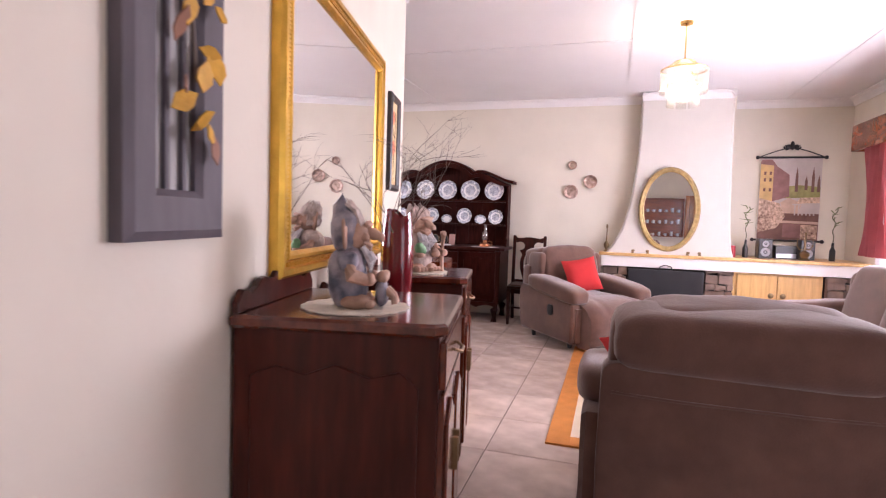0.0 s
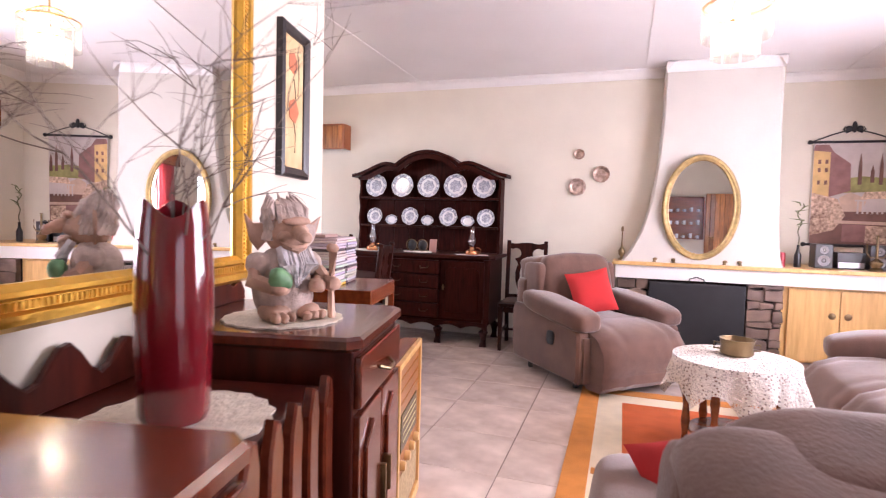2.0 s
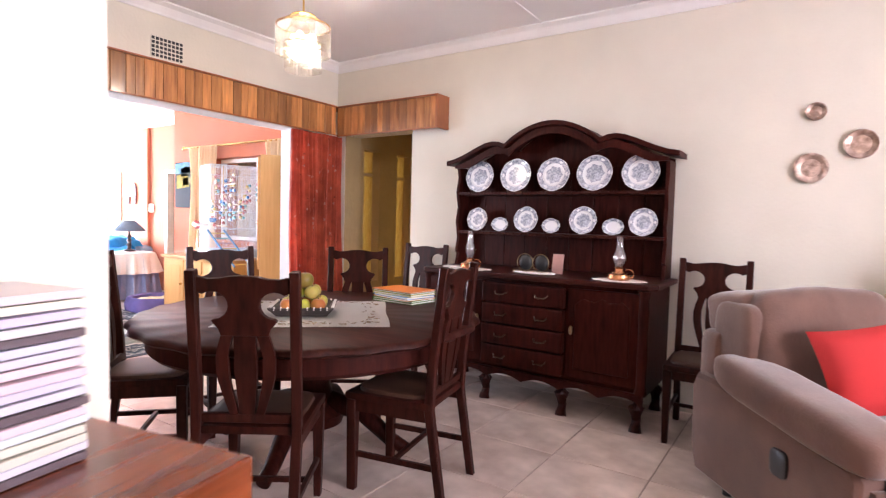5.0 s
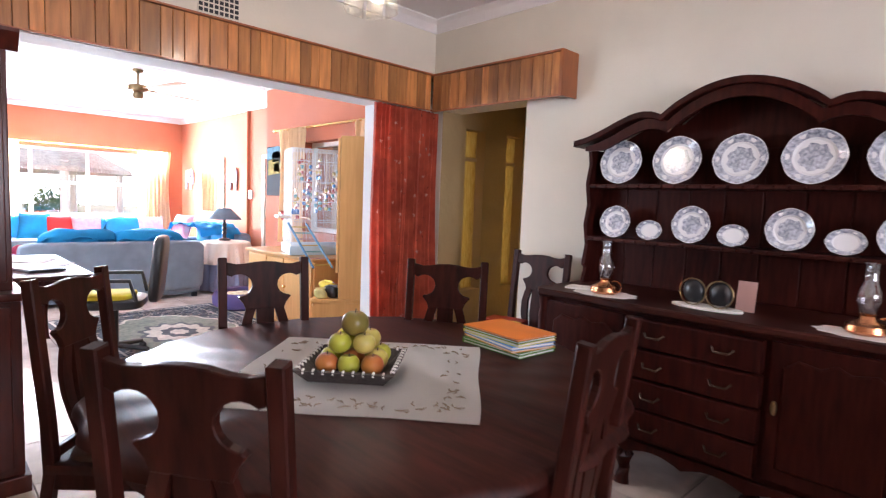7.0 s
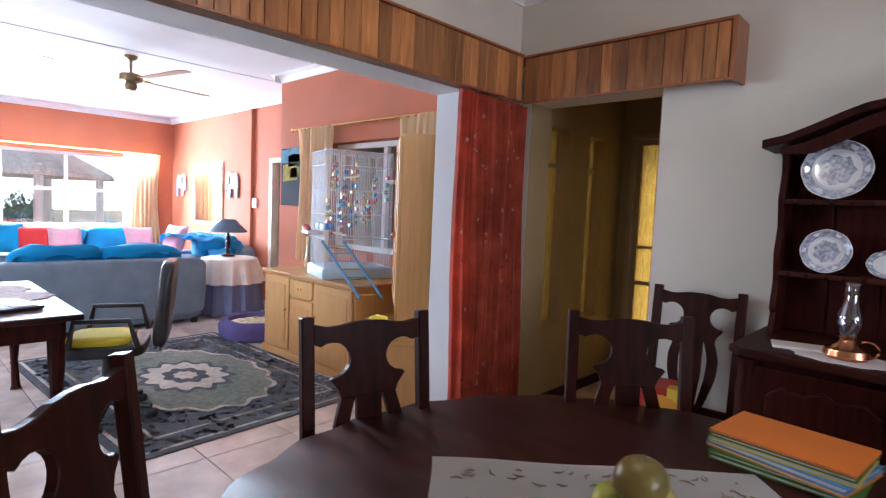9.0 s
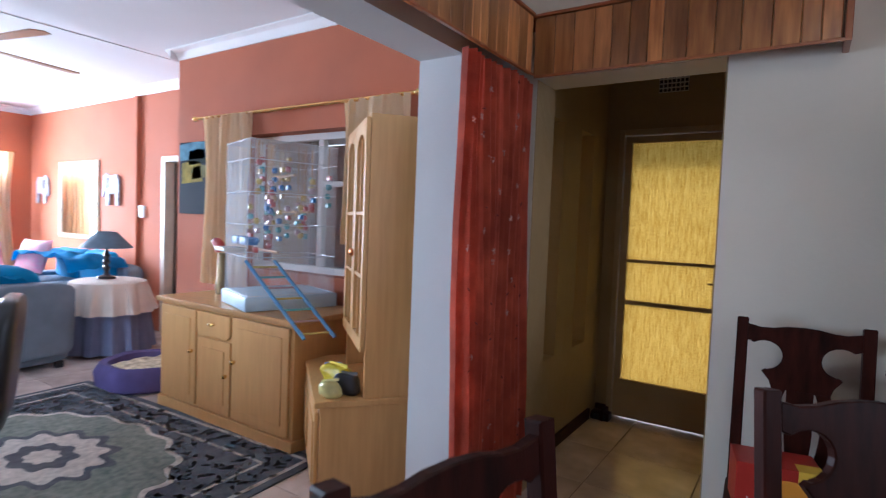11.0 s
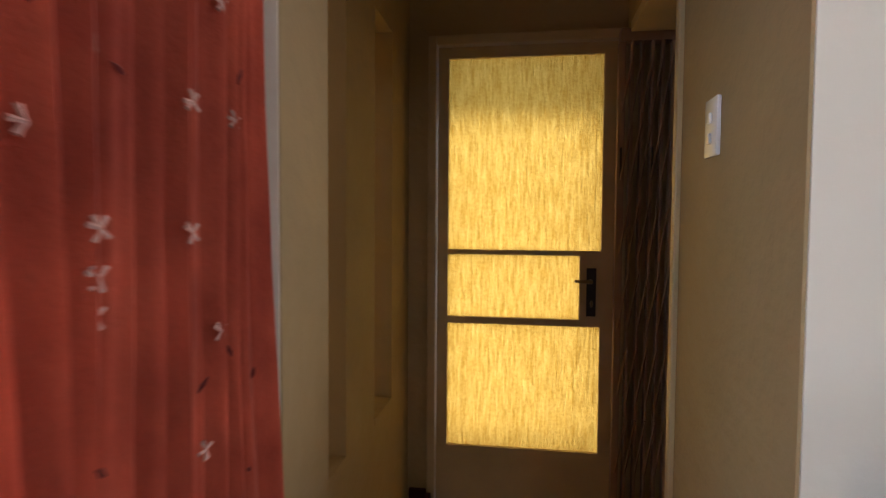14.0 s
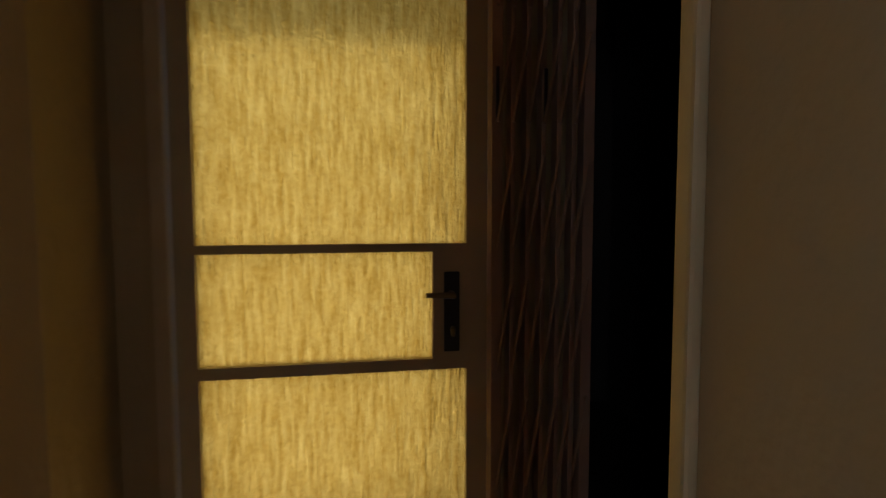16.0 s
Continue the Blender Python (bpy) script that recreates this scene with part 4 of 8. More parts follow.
        tube(bm, [(0.115, -0.085, 0.0), (0.112, -0.085, 0.10), (0.116, -0.088, 0.20)], [0.012, 0.010, 0.014], 7)
        soft(bm, (0.114, -0.088, 0.205), (0.020, 0.016, 0.014), 0.9, 7)
        soft(bm, (0.112, -0.09, 0.105), (0.028, 0.026, 0.022), 0.85, 8, lump=0.2, freq=30)
        tube(bm, [(0.09, -0.02, 0.15), (0.115, -0.05, 0.115), (0.112, -0.085, 0.105)], [0.022, 0.02, 0.016], 7)
        paint(0)
    for v in bm.verts:
        v.co += 0.0035 * noise.noise_vector(v.co * 70) + 0.004 * noise.noise_vector(v.co * 28 + Vector((3, 7, 1)))
    kw = k * (0.86 if hood else 0.95)
    bmesh.ops.transform(bm, matrix=Matrix.Diagonal((kw, kw, k, 1)), verts=bm.verts[:])
    return single(name, bm, [SKIN, robe, HAIR, BEARD, GREENP], label, "figurine", along(u, n, z), WR + rz)


figure("troll_figurine", "blue-grey hooded clay troll with two small children", CLAYB, -2.22, 0.28, 0.992, 5, 0.31, True)
figure("troll_figurine", "pinkish clay troll with big ears and a walking stick", CLAY, -1.11, 0.30, 0.992, -38, 0.335, False)
vs = thing("tall_vase", "tall dark red glazed vase holding dry bare twigs", "vase", along(-1.565, 0.287, 0.884), WR)
bm = lathe(B(), [(0.0, 0.0), (0.042, 0.0), (0.047, 0.01), (0.052, 0.14), (0.051, 0.20), (0.046, 0.255), (0.043, 0.275), (0.041, 0.275), (0.043, 0.23), (0.045, 0.02), (0, 0.02)], seg=24)
for v in bm.verts:
    if v.co.z > 0.265:
        v.co.z += 0.012 * math.sin(3 * math.atan2(v.co.y, v.co.x))
bmesh.ops.transform(bm, matrix=Matrix.Diagonal((1.30, 1.30, 1.40, 1)), verts=bm.verts[:])
part("body", bm, REDGLASS, vs)
rng = random.Random(21)


def twig(bm, p, d, L, r, depth):
    pts, q = [Vector(p)], Vector(d).normalized()
    for i in range(4):
        q = (q + Vector((rng.uniform(-0.3, 0.3), rng.uniform(-0.3, 0.3), rng.uniform(-0.15, 0.1)))).normalized()
        pts.append(pts[-1] + q * L / 4)
    tube(bm, pts, [r, r * 0.85, r * 0.7, r * 0.55, r * 0.35], 4, cap=False)
    if depth:
        for k in range(4):
            s = pts[rng.choice((2, 3, 4))]
            w = (q + Vector((rng.uniform(-1, 1), rng.uniform(-1, 1), rng.uniform(-0.5, 0.5)))).normalized()
            twig(bm, s, w, L * rng.uniform(0.35, 0.55), r * 0.55, depth - 1)


for k in range(9):
    bm = B()
    a = k * 0.7
    twig(bm, (0.018 * math.cos(a), 0.018 * math.sin(a), 0.20), (0.11 * math.cos(a), 0.13 * math.sin(a) - 0.03, 1), 0.42, 0.0022, 2)
    part("twig", bm, TWIG, vs, smooth=False)

# ---- recliners ----


def recliner(name, label, at, rz, w=1.0, seats=1, group="lounge suite"):
    """Flat-sided base, long arm pads, a tall back between wings and a waterfall seat that rolls over the front."""
    t = thing(name, label, "recliner", at, rz, group)
    hw = w / 2
    aw = 0.20
    n = seats
    sw = (w - 2 * aw) / n
    part("base", soft(B(), (0, 0.0, 0.24), (hw - 0.12, 0.42, 0.16), 0.2, 12), SUEDE, t)
    for i in range(n):
        x = -hw + aw + sw * (i + 0.5)
        ww = sw / 2 + (0.10 if n == 1 else 0.06)
        part("seat", soft(B(), (x, 0.0, 0.41), (sw / 2 + 0.01, 0.34, 0.11), 0.4, 14, lump=0.05, freq=5), SUEDE, t)
        bm = B()
        prof = [(-0.10, 0.50), (-0.30, 0.515), (-0.48, 0.50), (-0.60, 0.455), (-0.67, 0.37), (-0.69, 0.26), (-0.665, 0.17), (-0.675, 0.155), (-0.68, 0.11), (-0.65, 0.075), (-0.50, 0.07), (-0.44, 0.12), (-0.43, 0.3), (-0.10, 0.34)]
        cols = np.linspace(-1, 1, 25)
        rows_ = []
        for y, z in prof:
            rows_.append([bm.verts.new((x + ww * c, y + 0.05 * abs(c) ** 8, z - 0.035 * abs(c) ** 6 - 0.014 * math.exp(-((abs(c) - 0.55) / 0.05) ** 2))) for c in cols])
        for p, q in zip(rows_, rows_[1:] + rows_[:1]):
            for j in range(24):
                bm.faces.new((p[j], p[j + 1], q[j + 1], q[j]))
        bm.faces.new([r[0] for r in rows_])
        bm.faces.new([r[-1] for r in rows_][::-1])
        part("footrest", bm, SUEDE, t)
        m = pose(x, 0.27, 0.63, -14)
        part("back_cushion", soft(B(), (0, 0, 0), (sw / 2 + 0.07, 0.145, 0.36), 0.34, 18, m=m, lump=0.05, freq=5), SUEDE, t)
        m = pose(x, 0.405, 0.855, -8)
        part("head_pillow", soft(B(), (0, 0, 0), (sw / 2 + 0.10, 0.130, 0.112), 0.42, 16, m=m, lump=0.06, freq=7, e2=0.22), SUEDE, t)
    rp_ = part("rear_panel", soft(B(), (0, 0.44, 0.415), (hw - 0.06, 0.06, 0.355), 0.12, 16, m=None, lump=0.015), SUEDE, t)
    part("seam", tube(B(), [(-hw + 0.10, 0.497, 0.66), (-0.2, 0.502, 0.653), (0.2, 0.502, 0.653), (hw - 0.10, 0.497, 0.66)], 0.006, 6), SUEDE, rp_)
    side = [(-0.44, 0.07), (-0.46, 0.12), (-0.46, 0.44), (-0.43, 0.475), (-0.1, 0.51), (0.30, 0.56), (0.44, 0.56), (0.47, 0.50), (0.46, 0.2), (0.42, 0.09)]
    for s in (-1, 1):
        x0, x1 = sorted((s * (hw - aw + 0.03), s * hw))
        part("side_wing", soft(B(), (s * (hw - aw + 0.06), 0.33, 0.68), (0.055, 0.13, 0.24), 0.4, 12, m=None, lump=0.04), SUEDE, t)
        a = part("armrest", prism(B(), side, x0, x1, "x", b=0.018), SUEDE, t, smooth=True)
        bm = soft(B(), (s * (hw - aw / 2 + 0.005), -0.08, 0.0), (aw / 2 + 0.03, 0.42, 0.085), 0.5, 18, lump=0.05, freq=6)
        for v in bm.verts:
            v.co.z += 0.575 + 0.11 * (v.co.y + 0.08) - 0.05 * max(0, -v.co.y - 0.30)
        part("arm_pad", bm, SUEDE, a)
        part("front_roll", box(B(), x0 + 0.04, x1 - 0.02, -0.485, -0.455, 0.08, 0.42, 0.012), SUEDE, a)
    lv = part("lever_plate", soft(B(), (-hw - 0.002, -0.12, 0.36), (0.012, 0.045, 0.055), 0.5, 8), BLACKP, t, "black plastic recline lever")
    for x in (-hw + 0.12, hw - 0.12):
        for y in (-0.3, 0.33):
            part("foot", lathe(B(), [(0.022, 0), (0.026, 0.06)], (x, y, 0), 8), BLACKP, t)
    return t


RECLINER = recliner("recliner", "brown suede recliner armchair with padded arms beside the fireplace", (0.82, 6.50, 0), 42, 1.0)
recliner("recliner", "brown suede recliner armchair seen from its tall back", (1.55, 2.98, 0), 180, 1.06)
recliner("recliner_sofa", "brown suede two-seat recliner sofa near the window", (2.78, 5.0, 0), -90, 1.75, 2)


def pillow(name, label, at, rx, ry, rz, s, material, category="cushion"):
    bm = B()
    h = s / 2

    def fn(side):
        def f(u, v):
            x, y = 2 * u - 1, 2 * v - 1
            e = (1 - x ** 4) * (1 - y ** 4)
            pin = 1 - 0.07 * (1 - abs(x)) * (1 if abs(y) > 0.9 else 0)
            return (h * x * (0.93 + 0.07 * y * y), side * (0.075 * s / 0.42 * e ** 0.6 + 0.002), h * y * (0.93 + 0.07 * x * x))
        return f
    sheet(bm, fn(1), 12, 12)
    sheet(bm, fn(-1), 12, 12)
    bmesh.ops.remove_doubles(bm, verts=bm.verts[:], dist=0.0045)
    o = obj(name, bm, material, True)
    o.matrix_world = pose(*at, rx, ry, rz)
    return tagged(o, label, category)


pillow("cushion", "bright red square cushion on the suede recliner", (0.81, 6.40, 0.70), -24, -10, 26, 0.37, REDC)
pillow("cushion", "bright red square cushion inside the suede armchair", (1.32, 3.15, 0.62), 55, 10, 200, 0.40, REDC)
FLORAL = mat("floral_cloth", (0.75, 0.66, 0.66), 0.9, var=0.3, scale=18, col2=(0.55, 0.2, 0.3), bump=0.1)
pillow("cushion", "pale floral cushion on the two-seat sofa", (3.05, 5.25, 0.70), -18, 0, -80, 0.42, FLORAL)

# lounge rug: tufted cream ground, orange border and blocks
RUGO = mat("rug_orange", (0.62, 0.24, 0.05), 0.95, var=0.15, scale=10, bump=0.5, fine=150)
RUGR = mat("rug_red_orange", (0.58, 0.12, 0.03), 0.95, var=0.15, scale=10, bump=0.5, fine=150)
RUGC = mat("rug_cream", (0.72, 0.62, 0.46), 0.95, var=0.1, scale=10, bump=0.5, fine=150)
rug = thing("lounge_rug", "cream rug with an orange border and orange-red blocks", "rug")
part("ground", box(B(), 0.80, 2.60, 3.56, 6.05, 0.0, 0.010, 0.003), RUGC, rug, smooth=False)
bm = box(B(), 0.79, 0.92, 3.55, 6.06, 0.0, 0.013, 0.003)
box(bm, 0.92, 2.50, 3.55, 3.68, 0.0, 0.013, 0.003)
box(bm, 0.92, 2.50, 5.93, 6.06, 0.0, 0.013, 0.003)
box(bm, 2.50, 2.61, 3.55, 6.06, 0.0, 0.013, 0.003)
part("border", bm, RUGO, rug, smooth=False)
part("block", box(B(), 1.08, 2.3, 4.80, 5.75, 0.009, 0.0135, 0.003), RUGR, rug, smooth=False)
bm = box(B(), 0.93, 1.06, 4.55, 4.62, 0.009, 0.013, 0.002)
box(bm, 1.04, 1.10, 4.35, 4.62, 0.009, 0.0128, 0.002)
part("bar", bm, RUGO, rug, smooth=False)
for cx, cy in ((1.16, 3.98), (1.7, 3.98), (2.2, 3.98)):
    pts = [(cx + (0.05 + 0.085 * (i / 40)) * math.cos(i * 0.33), cy + (0.05 + 0.085 * (i / 40)) * math.sin(i * 0.33), 0.0115) for i in range(41)]
    part("scroll", tube(B(), pts, 0.014, 6), RUGO, rug)

# coffee table under a lace cloth
ct = thing("coffee_table", "small dark wooden side table on turned legs", "table", (1.64, 5.05, 0.013))
part("tabletop", lathe(B(), [(0.0, 0.515), (0.28, 0.515), (0.30, 0.525), (0.30, 0.54), (0, 0.54)], seg=24), CHAIRW, ct)
for a in range(6):
    x, y = 0.23 * math.cos(a * 1.047), 0.23 * math.sin(a * 1.047)
    part("leg", lathe(B(), [(0.014, 0), (0.022, 0.04), (0.014, 0.09), (0.024, 0.16), (0.016, 0.25), (0.024, 0.33), (0.018, 0.42), (0.024, 0.516)], (x, y, 0), 10), ORANGE_W, ct)
part("lower_shelf", lathe(B(), [(0, 0.12), (0.22, 0.12), (0.22, 0.135), (0, 0.135)], seg=20), ORANGE_W, ct)
bm = B()


def lace_drop(u, v):
    a = 2 * math.pi * u
    if v < 0.5:
        r, z = 0.31 * v / 0.5, 0.5415
    else:
        w = (v - 0.5) / 0.5
        r = 0.312 + w * (0.03 + 0.035 * math.sin(8 * a) + 0.012 * math.sin(19 * a))
        z = 0.5415 - (0.185 + 0.05 * math.cos(8 * a)) * w
    return (r * math.cos(a), r * math.sin(a), z)


sheet(bm, lace_drop, 160, 28)
LACECLOTH = mat("lace_cloth", (0.78, 0.72, 0.66), 0.9, var=0.12, scale=45, bump=0.9, fine=70)
lt_ = LACECLOTH.node_tree
vo, st_, tr_, mx_ = (lt_.nodes.new(k) for k in ("ShaderNodeTexVoronoi", "ShaderNodeMapRange", "ShaderNodeBsdfTransparent", "ShaderNodeMixShader"))
vo.inputs["Scale"].default_value = 75
st_.inputs["From Min"].default_value, st_.inputs["From Max"].default_value = 0.28, 0.42
st_.inputs["To Min"].default_value, st_.inputs["To Max"].default_value = 0.75, 0.0
lt_.links.new(lt_.nodes["Texture Coordinate"].outputs["Object"], vo.inputs["Vector"])
lt_.links.new(vo.outputs["Distance"], st_.inputs["Value"])
lt_.links.new(st_.outputs["Result"], mx_.inputs[0])
lt_.links.new(lt_.nodes["Principled BSDF"].outputs[0], mx_.inputs[1])
lt_.links.new(tr_.outputs[0], mx_.inputs[2])
lt_.links.new(mx_.outputs[0], lt_.nodes["Material Output"].inputs["Surface"])
single("lace_tablecloth", bm, LACECLOTH, "white lace cloth with embroidered edge draped over the small table", "tablecloth", (1.64, 5.05, 0.014))
pot = thing("metal_bowl", "aged brass bowl with two ring handles", "bowl", (1.66, 5.12, 0.558))
part("bowl", lathe(B(), [(0, 0), (0.075, 0), (0.085, 0.012), (0.08, 0.05), (0.088, 0.085), (0.092, 0.09), (0.084, 0.09), (0.075, 0.05), (0.07, 0.02), (0, 0.015)], seg=24), PEWTER, pot)
for s in (-1, 1):
    part("handle", tube(B(), [(s * 0.085, 0, 0.06), (s * 0.115, 0, 0.065), (s * 0.115, 0, 0.03), (s * 0.085, 0, 0.03)], 0.006), PEWTER, pot)

# ---- on and over the mantel ----
om = thing("oval_mirror", "oval wall mirror in an antique gilt moulded frame", "mirror", (1.71, 7.360, 1.435))
bm = B()
prof = [(0.0, 0.0), (0.0, 0.02), (0.012, 0.035), (0.03, 0.036), (0.04, 0.028), (0.05, 0.03), (0.058, 0.022), (0.062, 0.006)]
rings = []
for p, q in prof:
    rings.append([bm.verts.new(((0.335 - p) * math.cos(a) * (1 + 0.003 * math.sin(60 * a)), -q, (0.49 - p) * math.sin(a))) for a in np.linspace(0, 2 * math.pi, 97)[:-1]])
for a, b in zip(rings, rings[1:]):
    for i in range(96):
        bm.faces.new((a[i], a[(i + 1) % 96], b[(i + 1) % 96], b[i]))
part("frame", bm, OLDGOLD, om)
part("glass", prism(B(), [(0.28 * math.cos(a), 0.435 * math.sin(a)) for a in np.linspace(0, 2 * math.pi, 65)[:-1]], -0.014, -0.006, "y"), MIRROR, om, "silvered oval glass", smooth=False)

tp = thing("tapestry", "woven wall hanging of a hillside villa on black iron rods", "tapestry", (3.10, 8.03, 1.10))
SKYT = mat("woven_sky", (0.58, 0.52, 0.50), 0.95, var=0.15, bump=0.3, fine=200)
HOUSE = mat("woven_ochre", (0.64, 0.44, 0.20), 0.95, var=0.25, scale=10, bump=0.3, fine=200)
HOUSED = mat("woven_brown", (0.20, 0.11, 0.09), 0.95, var=0.3, scale=10, bump=0.3, fine=200)
GRNT = mat("woven_green", (0.34, 0.33, 0.13), 0.95, var=0.4, scale=14, bump=0.3, fine=200)
FLOW = mat("woven_leaf", (0.30, 0.12, 0.09), 0.95, var=0.6, scale=42, bump=0.3, fine=200, col2=(0.62, 0.48, 0.36))
part("cloth", box(B(), -0.325, 0.325, -0.008, 0, 0.02, 1.0), SKYT, tp, smooth=False)
FACADE = mat("woven_plum", (0.30, 0.16, 0.15), 0.95, var=0.3, scale=12, bump=0.3, fine=200)
PATHT = mat("woven_sand", (0.62, 0.46, 0.36), 0.95, var=0.2, scale=14, bump=0.3, fine=200)
for pts, m_, d in (([(-0.32, 0.02), (0.32, 0.02), (0.32, 0.34), (-0.32, 0.34)], HOUSED, 0.010),
                   ([(-0.05, 0.52), (0.32, 0.54), (0.32, 0.66), (0.1, 0.68), (-0.05, 0.66)], GRNT, 0.010),
                   ([(-0.18, 0.48), (0.0, 0.54), (-0.01, 0.80), (-0.06, 0.84), (-0.18, 0.93)], FACADE, 0.0115),
                   ([(-0.32, 0.50), (-0.18, 0.48), (-0.18, 0.95), (-0.32, 0.95)], HOUSE, 0.012),
                   ([(-0.325, 0.93), (-0.15, 0.91), (-0.20, 0.985), (-0.31, 0.985)], FACADE, 0.0135),
                   ([(-0.32, 0.10), (-0.12, 0.16), (-0.03, 0.30), (-0.10, 0.46), (-0.32, 0.52)], FLOW, 0.0125),
                   ([(-0.06, 0.34), (0.10, 0.34), (0.14, 0.46), (0.0, 0.53), (-0.09, 0.47)], PATHT, 0.0115),
                   ([(0.08, 0.46), (0.32, 0.47), (0.32, 0.54), (0.12, 0.53)], FLOW, 0.012),
                   ([(-0.05, 0.05), (0.16, 0.05), (0.16, 0.21), (-0.05, 0.22)], FACADE, 0.0115),
                   ([(0.14, 0.04), (0.31, 0.04), (0.31, 0.2), (0.14, 0.21)], FLOW, 0.0125),
                   ([(-0.12, 0.225), (0.32, 0.215), (0.32, 0.245), (-0.12, 0.255)], PATHT, 0.013)):
    part("woven_patch", prism(B(), pts, -d, -0.004, "y"), m_, tp, smooth=False)
for x, z, h in ((0.07, 0.6, 0.30), (0.17, 0.62, 0.17), (0.24, 0.6, 0.30), (0.30, 0.6, 0.2)):
    part("woven_cypress", prism(B(), [(x - 0.016, z), (x + 0.016, z), (x + 0.014, z + h * 0.6), (x, z + h), (x - 0.014, z + h * 0.6)], -0.013, -0.005, "y"), HOUSED, tp, smooth=False)
for k in range(6):
    part("woven_baluster", box(B(), 0.06 + 0.04 * k, 0.075 + 0.04 * k, -0.0135, -0.005, 0.32, 0.44), SKYT, tp, smooth=False)
part("woven_rail", box(B(), 0.04, 0.30, -0.014, -0.005, 0.44, 0.455), SKYT, tp, smooth=False)
for x in (-0.27, -0.21):
    for z in (0.6, 0.72, 0.8):
        part("woven_window", box(B(), x - 0.012, x + 0.012, -0.0138, -0.005, z, z + 0.04), HOUSED, tp, smooth=False)
for z, w in ((1.01, 0.36), (0.012, 0.37)):
    r_ = part("rod", tube(B(), [(-w, -0.012, z), (w, -0.012, z)], 0.012), BLACK, tp)
    for s in (-1, 1):
        part("finial", soft(B(), (s * w, -0.012, z), (0.022, 0.018, 0.022), 0.9, 8), BLACK, r_)
part("hanger", tube(B(), [(-0.33, -0.012, 1.02), (-0.18, -0.012, 1.08), (0, -0.012, 1.135), (0.18, -0.012, 1.08), (0.33, -0.012, 1.02)], 0.006), BLACK, tp)
bm = soft(B(), (0, -0.015, 1.15), (0.022, 0.01, 0.055), 0.9, 8)
for s in (-1, 1):
    soft(bm, (s * 0.045, -0.015, 1.135), (0.028, 0.01, 0.028), 0.9, 8)
    tube(bm, [(s * 0.02, -0.015, 1.12), (s * 0.06, -0.015, 1.10), (s * 0.09, -0.015, 1.13), (s * 0.075, -0.015, 1.155)], [0.01, 0.01, 0.008, 0.005], 6)
part("crest", bm, BLACK, tp, "cast iron leaf crest")


def wall_plate(at, r):
    bm = lathe(B(), [(0, 0.012), (r * 0.6, 0.010), (r * 0.65, 0.014), (r * 0.95, 0.022), (r, 0.02), (r * 0.9, 0.004), (0, 0.0)], seg=28, m=pose(*at, 90))
    o = single("wall_plate", bm, mat("etched_copper", (0.32, 0.19, 0.13), 0.35, metal=0.7, var=0.45, scale=28, bump=0.4, fine=70, col2=(0.55, 0.42, 0.36)), "small etched copper plate hung on the wall", "plate", group="wall plates")
    return o


wall_plate((0.575, 7.60, 1.97), 0.055)
wall_plate((0.80, 7.60, 1.765), 0.085)
wall_plate((0.565, 7.60, 1.635), 0.09)

cs = single("candlestick", lathe(B(), [(0, 0), (0.035, 0), (0.03, 0.015), (0.012, 0.03), (0.03, 0.06), (0.034, 0.09), (0.01, 0.13), (0.006, 0.18), (0.006, 0.28), (0.014, 0.295), (0.01, 0.33), (0, 0.33)], seg=16), PEWTER, "slim old brass vase-shaped candlestick on the mantel", "candlestick", (1.03, 7.42, 0.911))
for x, k in ((1.33, 0), (1.50, 1), (1.93, 2), (2.06, 3)):
    o = thing("mantel_ornament", "tiny brass figure on the mantel shelf", "ornament", (x, 7.33, 0.911), 0, "brass ornaments")
    part("base", lathe(B(), [(0, 0), (0.018, 0), (0.014, 0.012), (0.01, 0.02), (0, 0.02)], seg=10), PEWTER, o)
    part("body", soft(B(), (0.005 * (-1) ** k, 0, 0.03), (0.02, 0.012, 0.014), 0.8, 8), PEWTER, o)
single("candle", lathe(B(), [(0, 0), (0.033, 0), (0.033, 0.125), (0.028, 0.132), (0, 0.125)], seg=20), mat("red_wax", (0.38, 0.03, 0.04), 0.45, var=0.15), "thick dark red pillar candle on the mantel", "candle", (2.42, 7.48, 0.911))
for x in (2.56, 3.42):
    bt = thing("bamboo_bottle", "slim black bottle holding a curly bamboo stem", "vase", (x, 7.52, 0.911), 0, "bamboo bottles")
    part("bottle", lathe(B(), [(0, 0), (0.028, 0), (0.03, 0.01), (0.03, 0.11), (0.014, 0.15), (0.012, 0.2), (0.016, 0.205), (0, 0.2)], seg=16), BLACKP, bt)
    part("stem", tube(B(), [(0.022 * math.sin(z * 40) * (z / 0.3), 0.022 * math.cos(z * 40) * (z / 0.3), 0.2 + z) for z in np.linspace(0, 0.38, 26)], 0.005, 6), tint("dry_bamboo", (0.13, 0.14, 0.07)), bt)
    rng = random.Random(int(x * 10))
    for k in range(6):
        z = 0.36 + 0.04 * k
        part("leaf", tube(B(), [(0, 0, z), (rng.uniform(-0.05, 0.05), rng.uniform(-0.05, 0.03), z + 0.03), (rng.uniform(-0.09, 0.09), rng.uniform(-0.05, 0.03), z + 0.045)], [0.004, 0.007, 0.001], 5), tint("bamboo_leaf", (0.16, 0.19, 0.07)), bt)
sp_ = thing("stereo", "small black and grey stereo with two loudspeakers on the mantel", "stereo", (2.98, 7.62, 0.911))
